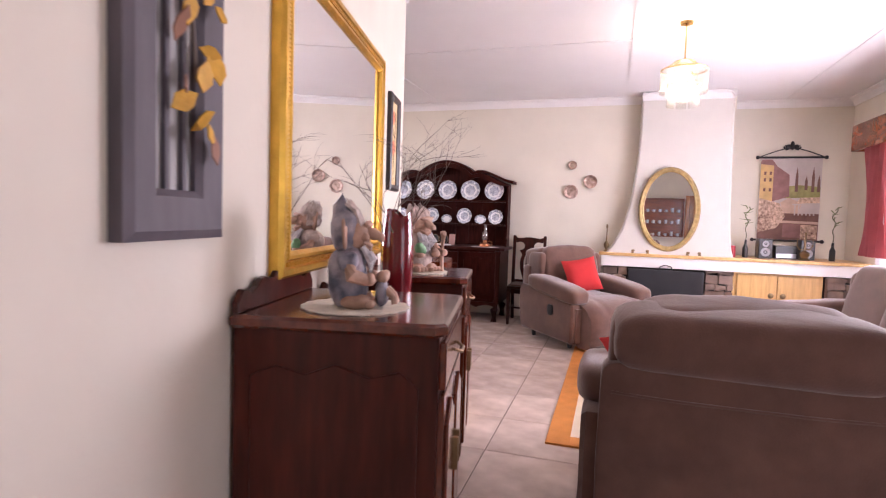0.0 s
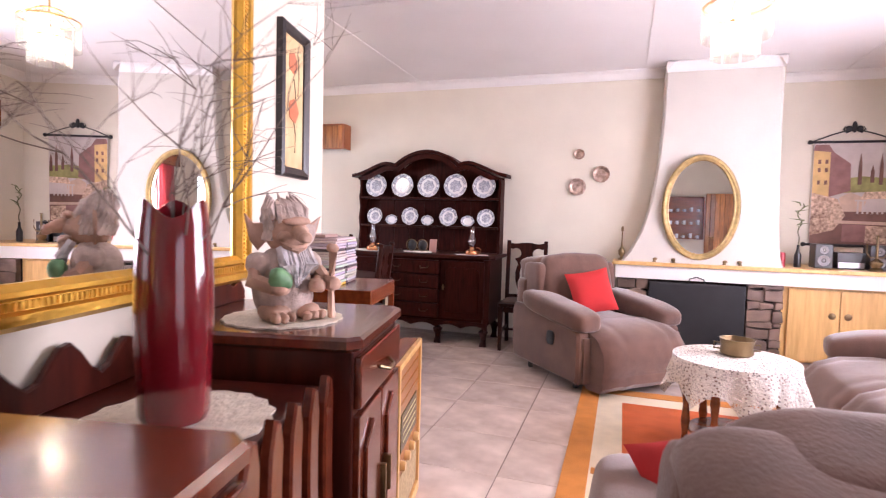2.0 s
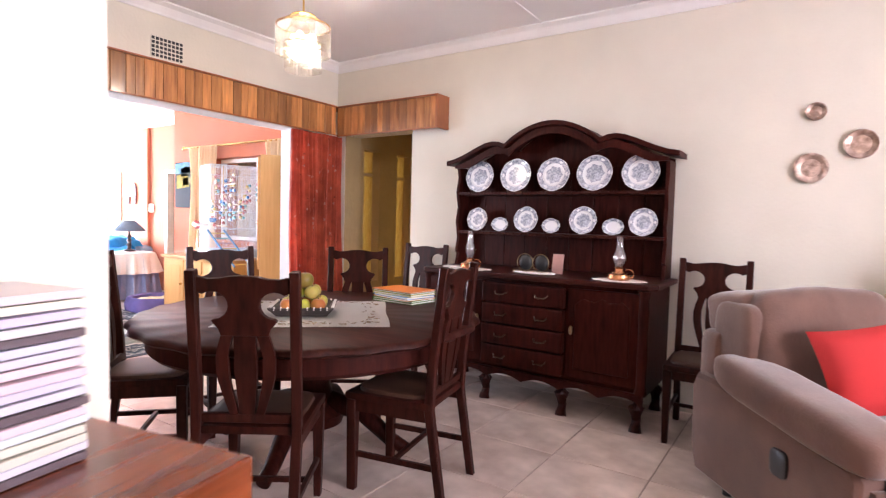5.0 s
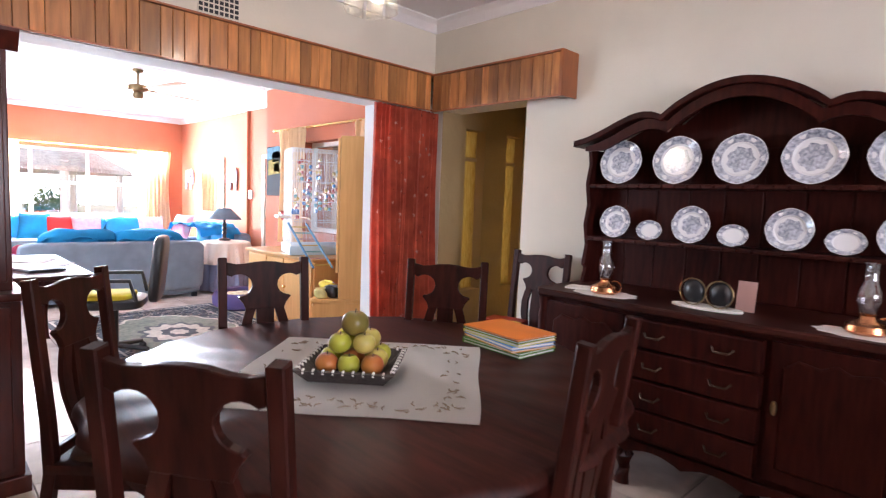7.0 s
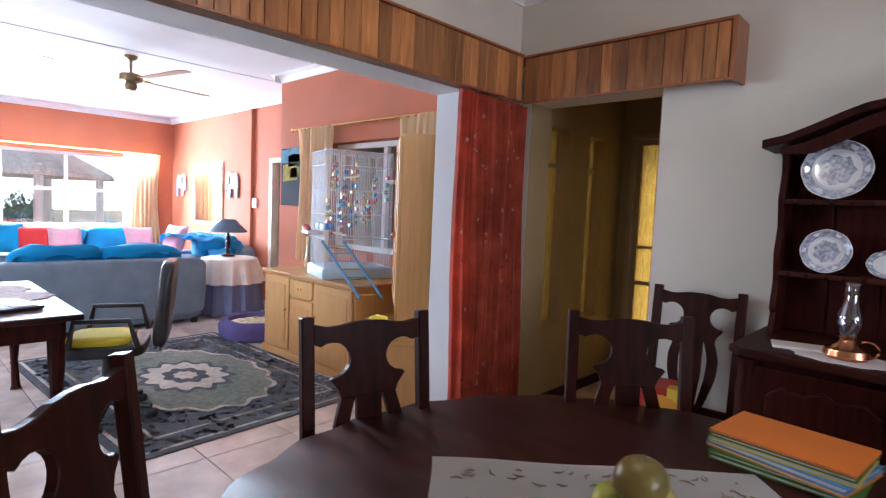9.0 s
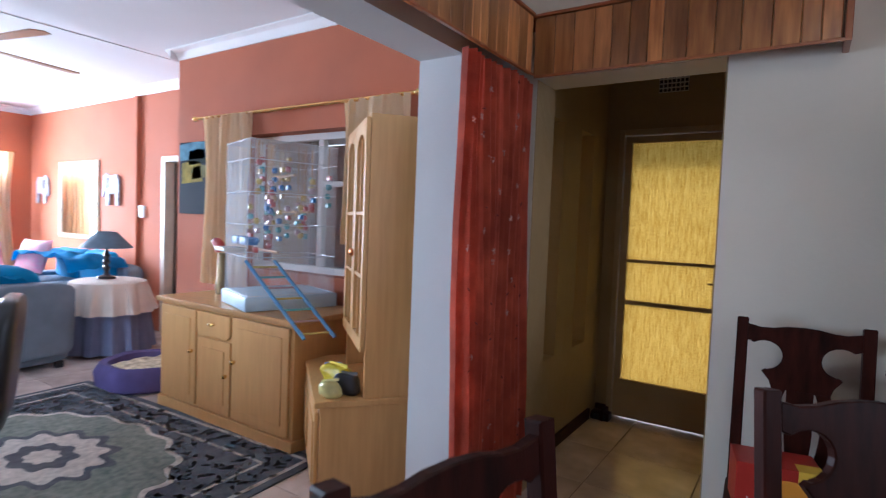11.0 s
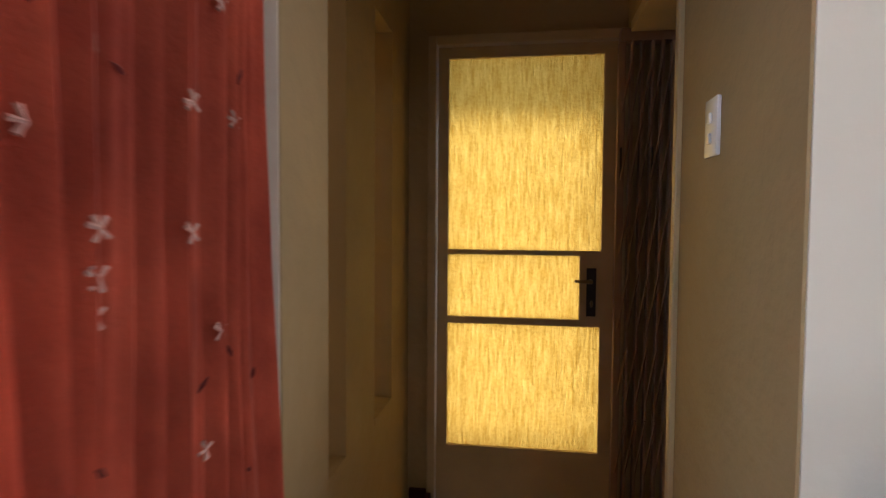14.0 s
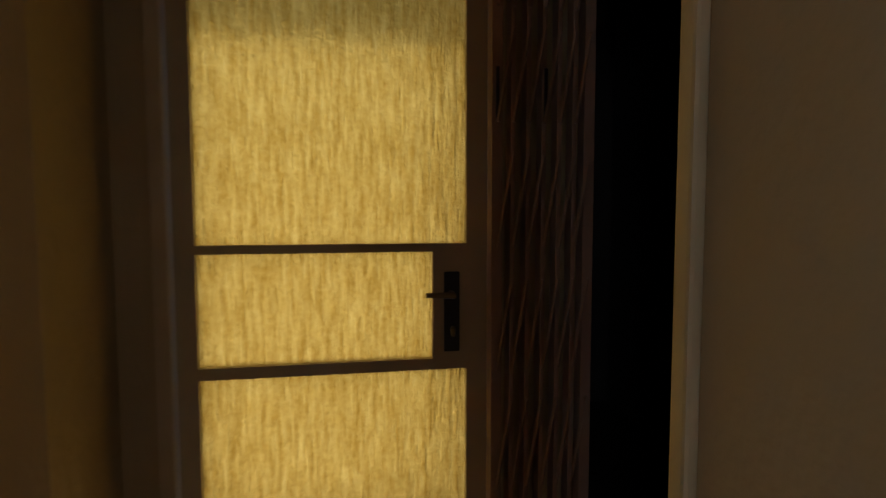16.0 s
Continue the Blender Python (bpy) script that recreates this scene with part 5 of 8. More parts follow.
for s in (-1, 1):
    b_ = part("speaker", box(B(), s * 0.21 - 0.07, s * 0.21 + 0.07, -0.09, 0.08, 0, 0.22, 0.006), BLACKP, sp_, smooth=False)
    for z, r in ((0.07, 0.05), (0.165, 0.035)):
        part("cone", lathe(B(), [(r, 0), (r * 0.95, 0.006), (r * 0.75, 0.004), (r * 0.3, -0.004), (0, 0.004)], seg=20, cap=False, m=pose(s * 0.21, -0.092, z, 90)), tint("grey_cone", (0.32, 0.32, 0.34), 0.4), b_)
part("player", box(B(), -0.11, 0.11, -0.09, 0.08, 0, 0.15, 0.008), BLACKP, sp_, smooth=False)
part("front", box(B(), -0.10, 0.10, -0.095, -0.088, 0.01, 0.06, 0.003), tint("silver_front", (0.4, 0.4, 0.42), 0.3, metal=0.6), sp_, smooth=False)
cd_ = thing("candelabra", "pale brass three-armed candelabra in front of the stereo", "candelabra", (3.12, 7.40, 0.911))
part("stand", lathe(B(), [(0, 0), (0.06, 0), (0.055, 0.012), (0.03, 0.03), (0.05, 0.06), (0.048, 0.08), (0.012, 0.11), (0.01, 0.30), (0.02, 0.31), (0, 0.31)], seg=16), PEWTER, cd_)
for s in (-1, 1):
    part("arm", tube(B(), [(0, 0, 0.12), (s * 0.05, 0, 0.12), (s * 0.075, 0, 0.16), (s * 0.075, 0, 0.24)], 0.006), PEWTER, cd_)


bm = soft(B(), (0, 0, 0.09), (0.055, 0.075, 0.09), 0.8, 12, lump=0.1, freq=10)
soft(bm, (0, -0.05, 0.17), (0.04, 0.045, 0.05), 0.85, 10)
soft(bm, (0, -0.095, 0.16), (0.02, 0.03, 0.02), 0.9, 8)
for s in (-1, 1):
    soft(bm, (s * 0.03, -0.07, 0.04), (0.016, 0.022, 0.045), 0.8, 8)
    soft(bm, (s * 0.035, -0.03, 0.20), (0.012, 0.012, 0.03), 0.9, 6)
single("dog_figurine", bm, tint("grey_stoneware", (0.22, 0.21, 0.22), 0.6, var=0.25), "grey stoneware ornament sitting on the slate hearth", "figurine", (1.93, 7.15, 0.056), 20)


def pendant(name, at, r=0.15, drop=0.32, lamps=6):
    """Brass-framed hanging lamp with rings of long glass panels."""
    t = thing(name, "lit brass hanging lamp hung with clear glass plates", "chandelier", at)
    part("ceiling_rose", lathe(B(), [(0, 0), (0.05, 0), (0.045, -0.02), (0.012, -0.03), (0, -0.03)], seg=18), BRASS, t)
    part("chain", tube(B(), [(0, 0, -0.03), (0, 0, -drop)], 0.006), BRASS, t)
    for z, rr in ((-drop, 0.07), (-drop - 0.06, r), (-drop - 0.17, r * 0.68)):
        part("ring", tube(B(), [(rr * math.cos(a), rr * math.sin(a), z) for a in np.linspace(0, 2 * math.pi, 33)], 0.006), BRASS, t)
    bm = B()
    for k in range(6):
        a = k * 1.047
        tube(bm, [(0, 0, -drop + 0.02), (0.07 * math.cos(a), 0.07 * math.sin(a), -drop), (r * math.cos(a), r * math.sin(a), -drop - 0.06)], 0.004, 6)
    part("arm", bm, BRASS, t)
    for cnt, rr, z0, h in ((12, r, -drop - 0.06, 0.17), (8, r * 0.68, -drop - 0.17, 0.16), (8, 0.07, -drop, 0.06)):
        for k in range(cnt):
            a = 2 * math.pi * k / cnt
            m = Matrix.Translation((rr * math.cos(a), rr * math.sin(a), z0)) @ Matrix.Rotation(a + math.pi / 2, 4, "Z")
            w = math.pi * rr / cnt * 0.86
            o = part("glass_panel", box(B(), -w, w, -0.003, 0.003, -h, -0.004, 0.0, m=m), LAMPGLASS, t, smooth=False)
            o.visible_shadow = False
    for k in range(4):
        a = k * 1.57 + 0.5
        part("bulb", soft(B(), (0.06 * math.cos(a), 0.06 * math.sin(a), -drop - 0.15), (0.022, 0.022, 0.045), 0.9, 10), BULB, t, "glowing bulb")
    return t


pendant("chandelier", (1.56, 5.05, CH), 0.165, 0.30)
bulb_lamp("chandelier_light", (1.56, 5.05, CH - 0.47), 22)
pendant("chandelier", (-2.05, 5.95, CH), 0.16, 0.30)
bulb_lamp("chandelier_light", (-2.05, 5.95, CH - 0.47), 24)
# ---- dining room ----
TC = Vector((-1.65, 5.70, 0))
dt = thing("dining_table", "large round dark wooden dining table with a scalloped edge", "table", TC)
part("tabletop", lathe(B(), [(0, 0.70), (0.84, 0.70), (0.88, 0.708), (0.90, 0.722), (0.895, 0.738), (0.88, 0.75), (0, 0.75)], seg=192, scallop=0.010, lobes=24), DARKX, dt)
part("apron", lathe(B(), [(0.80, 0.60), (0.82, 0.62), (0.82, 0.70), (0.78, 0.70), (0.78, 0.60), (0.80, 0.60)], seg=48, cap=False), DARK, dt)
part("pedestal", lathe(B(), [(0.16, 0.14), (0.18, 0.2), (0.11, 0.28), (0.09, 0.36), (0.14, 0.46), (0.15, 0.52), (0.10, 0.58), (0.22, 0.66), (0.22, 0.70)], seg=24), DARK, dt)
for k in range(4):
    a = k * math.pi / 2 + 0.4
    c_, s_ = math.cos(a), math.sin(a)
    part("leg", tube(B(), [(0.1 * c_, 0.1 * s_, 0.26), (0.28 * c_, 0.28 * s_, 0.22), (0.45 * c_, 0.45 * s_, 0.08), (0.54 * c_, 0.54 * s_, 0.035)], [0.06, 0.05, 0.04, 0.034], 10), DARK, dt)


def dining_chair():
    t = thing("dining_chair", "dark-stained wooden dining chair with a pierced splat back", "chair", group="dining chairs")
    part("seat", box(B(), -0.215, 0.215, -0.235, 0.195, 0.43, 0.465, 0.012), CHAIRW, t)
    part("seat_pad", soft(B(), (0, -0.02, 0.468), (0.19, 0.185, 0.02), 0.4, 10), mat("brown_seat_leather", (0.085, 0.04, 0.025), 0.5, var=0.3, bump=0.1), t)
    bm = box(B(), -0.20, 0.20, -0.205, -0.185, 0.375, 0.43, 0.003)
    box(bm, -0.20, -0.18, -0.19, 0.18, 0.375, 0.43)
    box(bm, 0.18, 0.20, -0.19, 0.18, 0.375, 0.43)
    part("seat_frame", bm, CHAIRW, t, smooth=False)
    for s in (-1, 1):
        part("leg", prism(B(), [(s * 0.175, 0), (s * 0.205, 0), (s * 0.215, 0.43), (s * 0.165, 0.43)], -0.225, -0.18, "y", b=0.004), CHAIRW, t, smooth=False)
        bm = B()
        pts = [(0.235, 0), (0.27, 0), (0.205, 0.43), (0.212, 0.60), (0.262, 1.06), (0.225, 1.065), (0.175, 0.60), (0.165, 0.43)]
        prism(bm, pts, s * 0.19 - 0.019, s * 0.19 + 0.019, "x", b=0.004)
        part("back_post", bm, CHAIRW, t, smooth=False)
        part("stretcher", box(B(), s * 0.19 - 0.01, s * 0.19 + 0.01, -0.19, 0.225, 0.16, 0.185, 0.003), CHAIRW, t, smooth=False)
    part("cross_stretcher", box(B(), -0.18, 0.18, 0.0, 0.02, 0.162, 0.183, 0.003), CHAIRW, t, smooth=False)
    tilt = Matrix.Translation((0, 0.19, 0.60)) @ Matrix.Rotation(radians(-6.2), 4, "X") @ Matrix.Translation((0, 0, -0.60))
    half = [(0.0, 1.047), (0.05, 1.044), (0.09, 1.036), (0.13, 1.034), (0.155, 1.040), (0.172, 1.043), (0.172, 0.985)]
    half += [(0.115 + 0.057 * math.cos(q), 0.935 + 0.052 * math.sin(q)) for q in np.linspace(0.9, 4.5, 12)]
    half += [(0.112, 0.884), (0.122, 0.876), (0.098, 0.846), (0.088, 0.818), (0.0, 0.818)]
    part("top_rail", prism(B(), half + [(-x, z) for x, z in half[-2:0:-1]], -0.011, 0.013, "y", b=0.003, m=tilt), CHAIRW, t, smooth=False)
    zs = np.linspace(0.822, 0.50, 12)
    rim = [float(np.interp(z, (0.50, 0.58, 0.66, 0.74, 0.79, 0.822), (0.062, 0.088, 0.110, 0.112, 0.098, 0.088))) for z in zs]
    slot = [float(np.interp(z, (0.50, 0.53, 0.62, 0.74, 0.79, 0.822), (0.001, 0.005, 0.010, 0.013, 0.007, 0.001))) for z in zs]
    for s in (-1, 1):
        outer = [(s * x, z) for x, z in zip(rim, zs)]
        inner = [(s * (0.48 * x + q), z) for x, q, z in zip(rim, slot, zs)]
        part("splat", prism(B(), outer + inner[::-1], -0.009, 0.009, "y", m=tilt), CHAIRW, t, smooth=False)
    mid = [(0.48 * x - q, z) for x, q, z in zip(rim, slot, zs)]
    part("splat", prism(B(), mid + [(-x, z) for x, z in mid[::-1]], -0.009, 0.009, "y", m=tilt), CHAIRW, t, smooth=False)
    part("lower_rail", prism(B(), [(-0.175, 0.475), (0.175, 0.475), (0.175, 0.51), (-0.175, 0.51)], -0.012, 0.012, "y", b=0.003, m=tilt), CHAIRW, t, smooth=False)
    return t


def seat_pose(back, front):
    f = Vector(front).normalized()
    p = Vector(back) + 0.24 * f
    return pose(p.x, p.y, 0, 0, 0, math.degrees(math.atan2(f.x, -f.y)))


first = dining_chair()
spots = [((-0.745, 5.75), (-0.98, -0.20)), ((-1.126, 4.867), (-0.57, 0.82)), ((-2.37, 4.91), (0.68, 0.73)), ((-2.555, 5.73), (0.96, -0.27)), ((-2.055, 6.48), (0.60, -0.80)), ((-2.145, 7.43), (0.06, -1)), ((0.10, 7.42), (0.05, -1))]
first.matrix_world = seat_pose(*spots[0])
for s in spots[1:]:
    o = copy_thing(first, seat_pose(*s))
    if s[0][1] > 7:
        tagged(o, "dark-stained wooden dining chair standing against the wall")

# dresser
dr = thing("dresser", "dark carved wooden dresser with an arched plate rack", "dresser", (-1.02, 7.60, 0))
hw = 0.87
bm = B()
cp = [(-hw, 0.0), (-hw, -0.56), (-hw + 0.05, -0.62), (-0.5, -0.62), (-0.30, -0.65), (0.30, -0.65), (0.5, -0.62), (hw - 0.05, -0.62), (hw, -0.56), (hw, 0.0)]
part("worktop", prism(B(), cp, 0.875, 0.91, "z", b=0.008), DARKX, dr, smooth=False)
part("body", box(B(), -hw + 0.05, hw - 0.05, -0.58, 0, 0.22, 0.874, 0.006), DARK, dr, smooth=False)
pts = [(-hw + 0.06, 0.24), (-hw + 0.06, 0.14)]
pts += [(-hw + 0.06 + (2 * hw - 0.12) * i / 36, 0.17 + 0.035 * abs(math.sin(i * math.pi / 6))) for i in range(1, 36)] + [(hw - 0.06, 0.14), (hw - 0.06, 0.24)]
part("plinth_rail", prism(B(), pts[::-1], -0.60, -0.57, "y", b=0.003), DARK, dr, smooth=False)
for x in (-hw + 0.1, -0.29, 0.29, hw - 0.1):
    for y in ((-0.56,) if abs(x) < 0.5 else (-0.56, -0.06)):
        part("leg", tube(B(), [(x, y, 0.22), (x, y - 0.012, 0.15), (x, y + 0.006, 0.07), (x, y - 0.016, 0.025), (x, y - 0.02, 0.0)], [0.045, 0.05, 0.028, 0.034, 0.04], 10), DARK, dr)
for s in (-1, 1):
    x0, x1 = sorted((s * 0.32, s * (hw - 0.10)))
    d_ = part("door", box(B(), x0, x1, -0.605, -0.58, 0.27, 0.85, 0.005), DARK, dr, smooth=False)
    w = x1 - x0
    pp = [(x0 + 0.05, 0.33), (x1 - 0.05, 0.33), (x1 - 0.05, 0.75), (x1 - 0.10, 0.79), (x0 + w / 2 + 0.05, 0.775), (x0 + w / 2, 0.80), (x0 + w / 2 - 0.05, 0.775), (x0 + 0.10, 0.79), (x0 + 0.05, 0.75)]
    part("raised_panel", prism(B(), pp, -0.618, -0.60, "y", b=0.007), DARK, d_, smooth=False)
    part("handle", soft(B(), (s * 0.35, -0.615, 0.58), (0.012, 0.012, 0.03), 0.8, 8), PEWTER, d_)
    part("corner_post", tube(B(), [(s * (hw - 0.075), -0.585, z) for z in (0.24, 0.3, 0.45, 0.6, 0.75, 0.8, 0.87)], [0.04, 0.03, 0.036, 0.03, 0.036, 0.03, 0.04], 10), DARK, dr)
for k in range(4):
    z0 = 0.27 + 0.147 * k
    d_ = part("drawer", box(B(), -0.30, 0.30, -0.64, -0.58, z0, z0 + 0.137, 0.01), DARK, dr, smooth=False)
    for x in (-0.15, 0.15):
        part("handle", tube(B(), [(x - 0.045, -0.64, z0 + 0.075), (x - 0.03, -0.665, z0 + 0.06), (x + 0.03, -0.665, z0 + 0.06), (x + 0.045, -0.64, z0 + 0.075)], 0.005), BRONZE, d_, "dark bronze drop handle")
for s in (-1, 1):
    pts = [(0, 0.911), (-0.20, 0.911), (-0.17, 1.0)] + [(-0.185 - 0.014 * math.cos(i * 1.57), 1.02 + 0.06 * i) for i in range(11)] + [(-0.19, 1.70), (0, 1.70)]
    part("side_panel", prism(B(), pts, s * (hw - 0.06) - 0.012, s * (hw - 0.06) + 0.012, "x", b=0.002), DARK, dr, smooth=False)
bk = [(-hw + 0.05, 0.911), (hw - 0.05, 0.911), (hw - 0.05, 1.70)]


def arch(x):
    """The crest: one wide arch between two wings that swell and sweep down to the tips."""
    a = abs(x) * (hw + 0.02) / (hw - 0.05)
    if a < 0.367:
        return 1.862 + 0.15 * math.cos(a / 0.367 * math.pi / 2) ** 0.8
    return float(np.interp(a, (0.367, 0.42, 0.48, 0.54, 0.62, 0.72, 0.81, 0.89), (1.862, 1.882, 1.887, 1.876, 1.845, 1.80, 1.766, 1.75)))


xs = np.linspace(hw - 0.05, -hw + 0.05, 49)
part("back_panel", prism(B(), bk[:2] + [(x, arch(x) - 0.03) for x in xs], -0.018, -0.004, "y"), DARK, dr, smooth=False)
for k in range(9):
    x = -hw + 0.05 + (k + 0.5) * (2 * hw - 0.1) / 9
    part("board", box(B(), x - 0.088, x + 0.088, -0.024, -0.0175, 0.915, 1.69, 0.004, 1), DARK, dr, smooth=False)
xs = np.linspace(hw - 0.05, -hw + 0.05, 97)
top = [(x * (hw + 0.02) / (hw - 0.05), arch(x)) for x in xs]
part("cornice", prism(B(), top + [(x, z - 0.035) for x, z in top[::-1]], -0.25, 0.0, "y", b=0.004), DARK, dr, smooth=False)
fr = [(x, arch(x) - 0.035) for x in xs] + [(x, max(1.69, arch(x) - 0.092)) for x in xs[::-1]]
part("frieze", prism(B(), fr, -0.225, -0.205, "y"), DARK, dr, smooth=False)
for z in (1.19, 1.50):
    sh = part("shelf", box(B(), -hw + 0.07, hw - 0.07, -0.19, -0.02, z - 0.022, z, 0.004), DARKX, dr, smooth=False)
    bm = B()
    for i in range(24):
        x = -hw + 0.11 + i * (2 * hw - 0.22) / 23
        tube(bm, [(x, -0.183, z - 0.012), (x, -0.199, z - 0.012)], [0.014, 0.003], 8)
    tagged(part("carved_edge", bm, DARK, sh), kind="stuff")


def plate(x, z, r, tall=True, oval=1.0):
    lean = pose(-1.02 + x, 7.60 - 0.155, z, 90 - 9) @ Matrix.Translation((0, r, 0)) @ Matrix.Diagonal((oval, 1, 1, 1))
    t = new("plate")
    t.matrix_world = lean
    tagged(t, "white plate with a grey-blue country scene and border, propped upright" if oval == 1 else "oval white dish with a grey-blue rim, propped upright", "plate", "dresser plates")
    n = 40
    bm = lathe(B(), [(0, 0.002), (r * 0.62, 0.002), (r * 0.66, 0.008), (r, 0.020), (r, 0.016), (r * 0.66, 0.002), (r * 0.6, -0.004), (0, -0.004)], seg=n, scallop=0.012, lobes=8)
    part("dish", bm, PORC, t)
    part("rim_print", lathe(B(), [(r * 0.70, 0.0102), (r * 0.97, 0.0201), (r * 0.97, 0.0195), (r * 0.70, 0.0094)], seg=n, cap=False), PRINT, t, "printed border")
    for k in range(6):
        a = k * 1.047
        part("rim_cartouche", lathe(B(), [(0, 0.0168), (r * 0.12, 0.0168), (r * 0.12, 0.016), (0, 0.016)], (r * 0.86 * math.cos(a), r * 0.86 * math.sin(a), 0.0006), 10), PORC, t)
    if oval == 1:
        part("centre_print", lathe(B(), [(0, 0.0032), (r * 0.50, 0.0032), (r * 0.50, 0.0022), (0, 0.0022)], seg=20, scallop=0.12, lobes=7), PRINT, t, "printed landscape")
    return t


for k, x in enumerate((-0.63, -0.31, 0.0, 0.31, 0.63)):
    plate(x, 1.502, 0.125 + 0.003 * (k % 2))
for x, r, ov in ((-0.64, 0.092, 1), (-0.43, 0.055, 1.3), (-0.21, 0.098, 1), (0.0, 0.055, 1.3), (0.24, 0.1, 1), (0.46, 0.058, 1.3), (0.66, 0.095, 1)):
    plate(x, 1.192, r, oval=ov)
for x, y in ((-1.52, 7.12), (-0.42, 7.14)):
    single("doily", lathe(B(), [(0, 0.003), (0.12, 0.003), (0.13, 0.002), (0.13, 0), (0, 0)], seg=40, scallop=0.06, lobes=10, m=Matrix.Diagonal((1.3, 0.9, 1, 1))), CLOTHW, "white embroidered doily on the dresser", "doily", (x, y, 0.911))
    ol = thing("oil_lamp", "copper oil lamp with a tall clear glass chimney", "oil lamp", (x, y, 0.915), 0, "oil lamps")
    part("font", lathe(B(), [(0, 0), (0.06, 0), (0.075, 0.012), (0.07, 0.035), (0.03, 0.055), (0.024, 0.07), (0.03, 0.08), (0, 0.082)], seg=20), COPPER, ol)
    part("handle", tube(B(), [(0.06 + 0.032 * math.cos(a), 0, 0.04 + 0.03 * math.sin(a)) for a in np.linspace(-2.2, 2.2, 10)], 0.004), COPPER, ol)
    o = part("chimney", lathe(B(), [(0.024, 0.075), (0.028, 0.09), (0.042, 0.13), (0.04, 0.16), (0.024, 0.20), (0.022, 0.26), (0.026, 0.275), (0.024, 0.275), (0.020, 0.26), (0.022, 0.20), (0.038, 0.16), (0.04, 0.13), (0.026, 0.09)], seg=18, cap=False), glass_mat("lamp_chimney_glass", (0.93, 0.93, 0.95), 0.2), ol)
    o.visible_shadow = False
ts = thing("tea_glass_stand", "two dark round glass holders in wire rings on a white tray", "ornament", (-1.02, 7.16, 0.911))
part("tray", prism(B(), [(0.16 * math.cos(a), 0.07 * math.sin(a)) for a in np.linspace(0, 6.28, 25)[:-1]], 0, 0.012, "z", b=0.003), CLOTHW, ts)
for x in (-0.06, 0.06):
    part("globe", soft(B(), (x, 0, 0.075), (0.05, 0.03, 0.055), 0.9, 12), BLACKP, ts)
    part("wire_ring", tube(B(), [(x + 0.06 * math.cos(a), -0.02, 0.075 + 0.062 * math.sin(a)) for a in np.linspace(0, 6.28, 24)], 0.003, 6), PEWTER, ts)
single("greeting_card", box(B(), -0.04, 0.04, -0.002, 0.002, 0, 0.14, m=pose(0, 0, 0, -10)), tint("pink_card", (0.55, 0.32, 0.28), 0.6), "small pinkish card standing on the dresser", "card", (-0.88, 7.24, 0.911))
single("folded_paper", box(B(), -0.09, 0.09, -0.06, 0.06, 0, 0.01, 0.002), CLOTHW, "white folded papers lying on the dresser", "paper", (-1.68, 7.18, 0.911), 15)

# on the table
bm = B()
sheet(bm, lambda u, v: (0.41 * (2 * u - 1) + 0.004 * math.sin(9 * v), 0.405 * (2 * v - 1) + 0.004 * math.sin(11 * u), 0.0035 + 0.0012 * math.sin(14 * u) * math.sin(9 * v)), 24, 18, 0.0025)
rn = thing("table_runner", "white linen table cloth with embroidered border on the dining table", "tablecloth", (-1.62, 5.64, 0.752), 42)
part("linen", bm, CLOTHW, rn)
STITCH = tint("embroidery_thread", (0.36, 0.28, 0.20), 0.9)
rng = random.Random(9)
bm = B()
for k in range(110):
    e = rng.random()
    x, y = (rng.uniform(-0.36, 0.36), rng.choice((-1, 1)) * rng.uniform(0.28, 0.36)) if e < 0.5 else (rng.choice((-1, 1)) * rng.uniform(0.28, 0.36), rng.uniform(-0.36, 0.36))
    a = rng.uniform(0, 6.28)
    d1 = Vector((math.cos(a), math.sin(a), 0)) * rng.uniform(0.008, 0.02)
    q = Vector((x, y, 0.0075))
    tube(bm, [q - d1, q + Vector((d1.y, -d1.x, 0)) * 0.4, q + d1], [0.0012, 0.003, 0.0012], 4)
tagged(part("embroidery", bm, STITCH, rn, "stitched leaf border"), kind="stuff")
bw = thing("fruit_bowl", "square dark woven fruit tray with pale stitching", "bowl", (-1.62, 5.60, 0.76), 42)
bm = B()
o0, o1, i1, i0 = 0.125, 0.165, 0.145, 0.11
rings = [[bm.verts.new((s * sx, s * sy, z)) for sx, sy in ((-1, -1), (1, -1), (1, 1), (-1, 1))] for s, z in ((o0, 0), (o1, 0.045), (o1 - 0.012, 0.048), (i0, 0.01))]
for a, b in zip(rings, rings[1:]):
    for i in range(4):
        bm.faces.new((a[i], a[(i + 1) % 4], b[(i + 1) % 4], b[i]))
bm.faces.new(rings[0][::-1])
bm.faces.new(rings[-1])
part("tray", bm, mat("woven_cane", (0.06, 0.045, 0.04), 0.6, var=0.4, scale=30, bump=0.7, fine=60), bw, smooth=False)
for k in range(4):
    for i in range(9):
        m = Matrix.Rotation(k * math.pi / 2, 4, "Z")
        f = -0.13 + 0.0325 * i
        part("stitch", box(B(), f - 0.004, f + 0.004, -0.163, -0.147, 0.036, 0.052, 0.002, 1, m), CLOTHW, bw, smooth=False)
GREENA, YELA, REDA, MANGO = (mat(n, c, 0.3, var=0.25, scale=5, col2=c2, bump=0.02) for n, c, c2 in (("green_apple", (0.42, 0.44, 0.03), (0.52, 0.52, 0.07)), ("yellow_apple", (0.55, 0.47, 0.08), (0.6, 0.5, 0.15)), ("red_apple", (0.42, 0.05, 0.02), (0.60, 0.26, 0.06)), ("green_mango", (0.16, 0.16, 0.025), (0.28, 0.20, 0.05))))


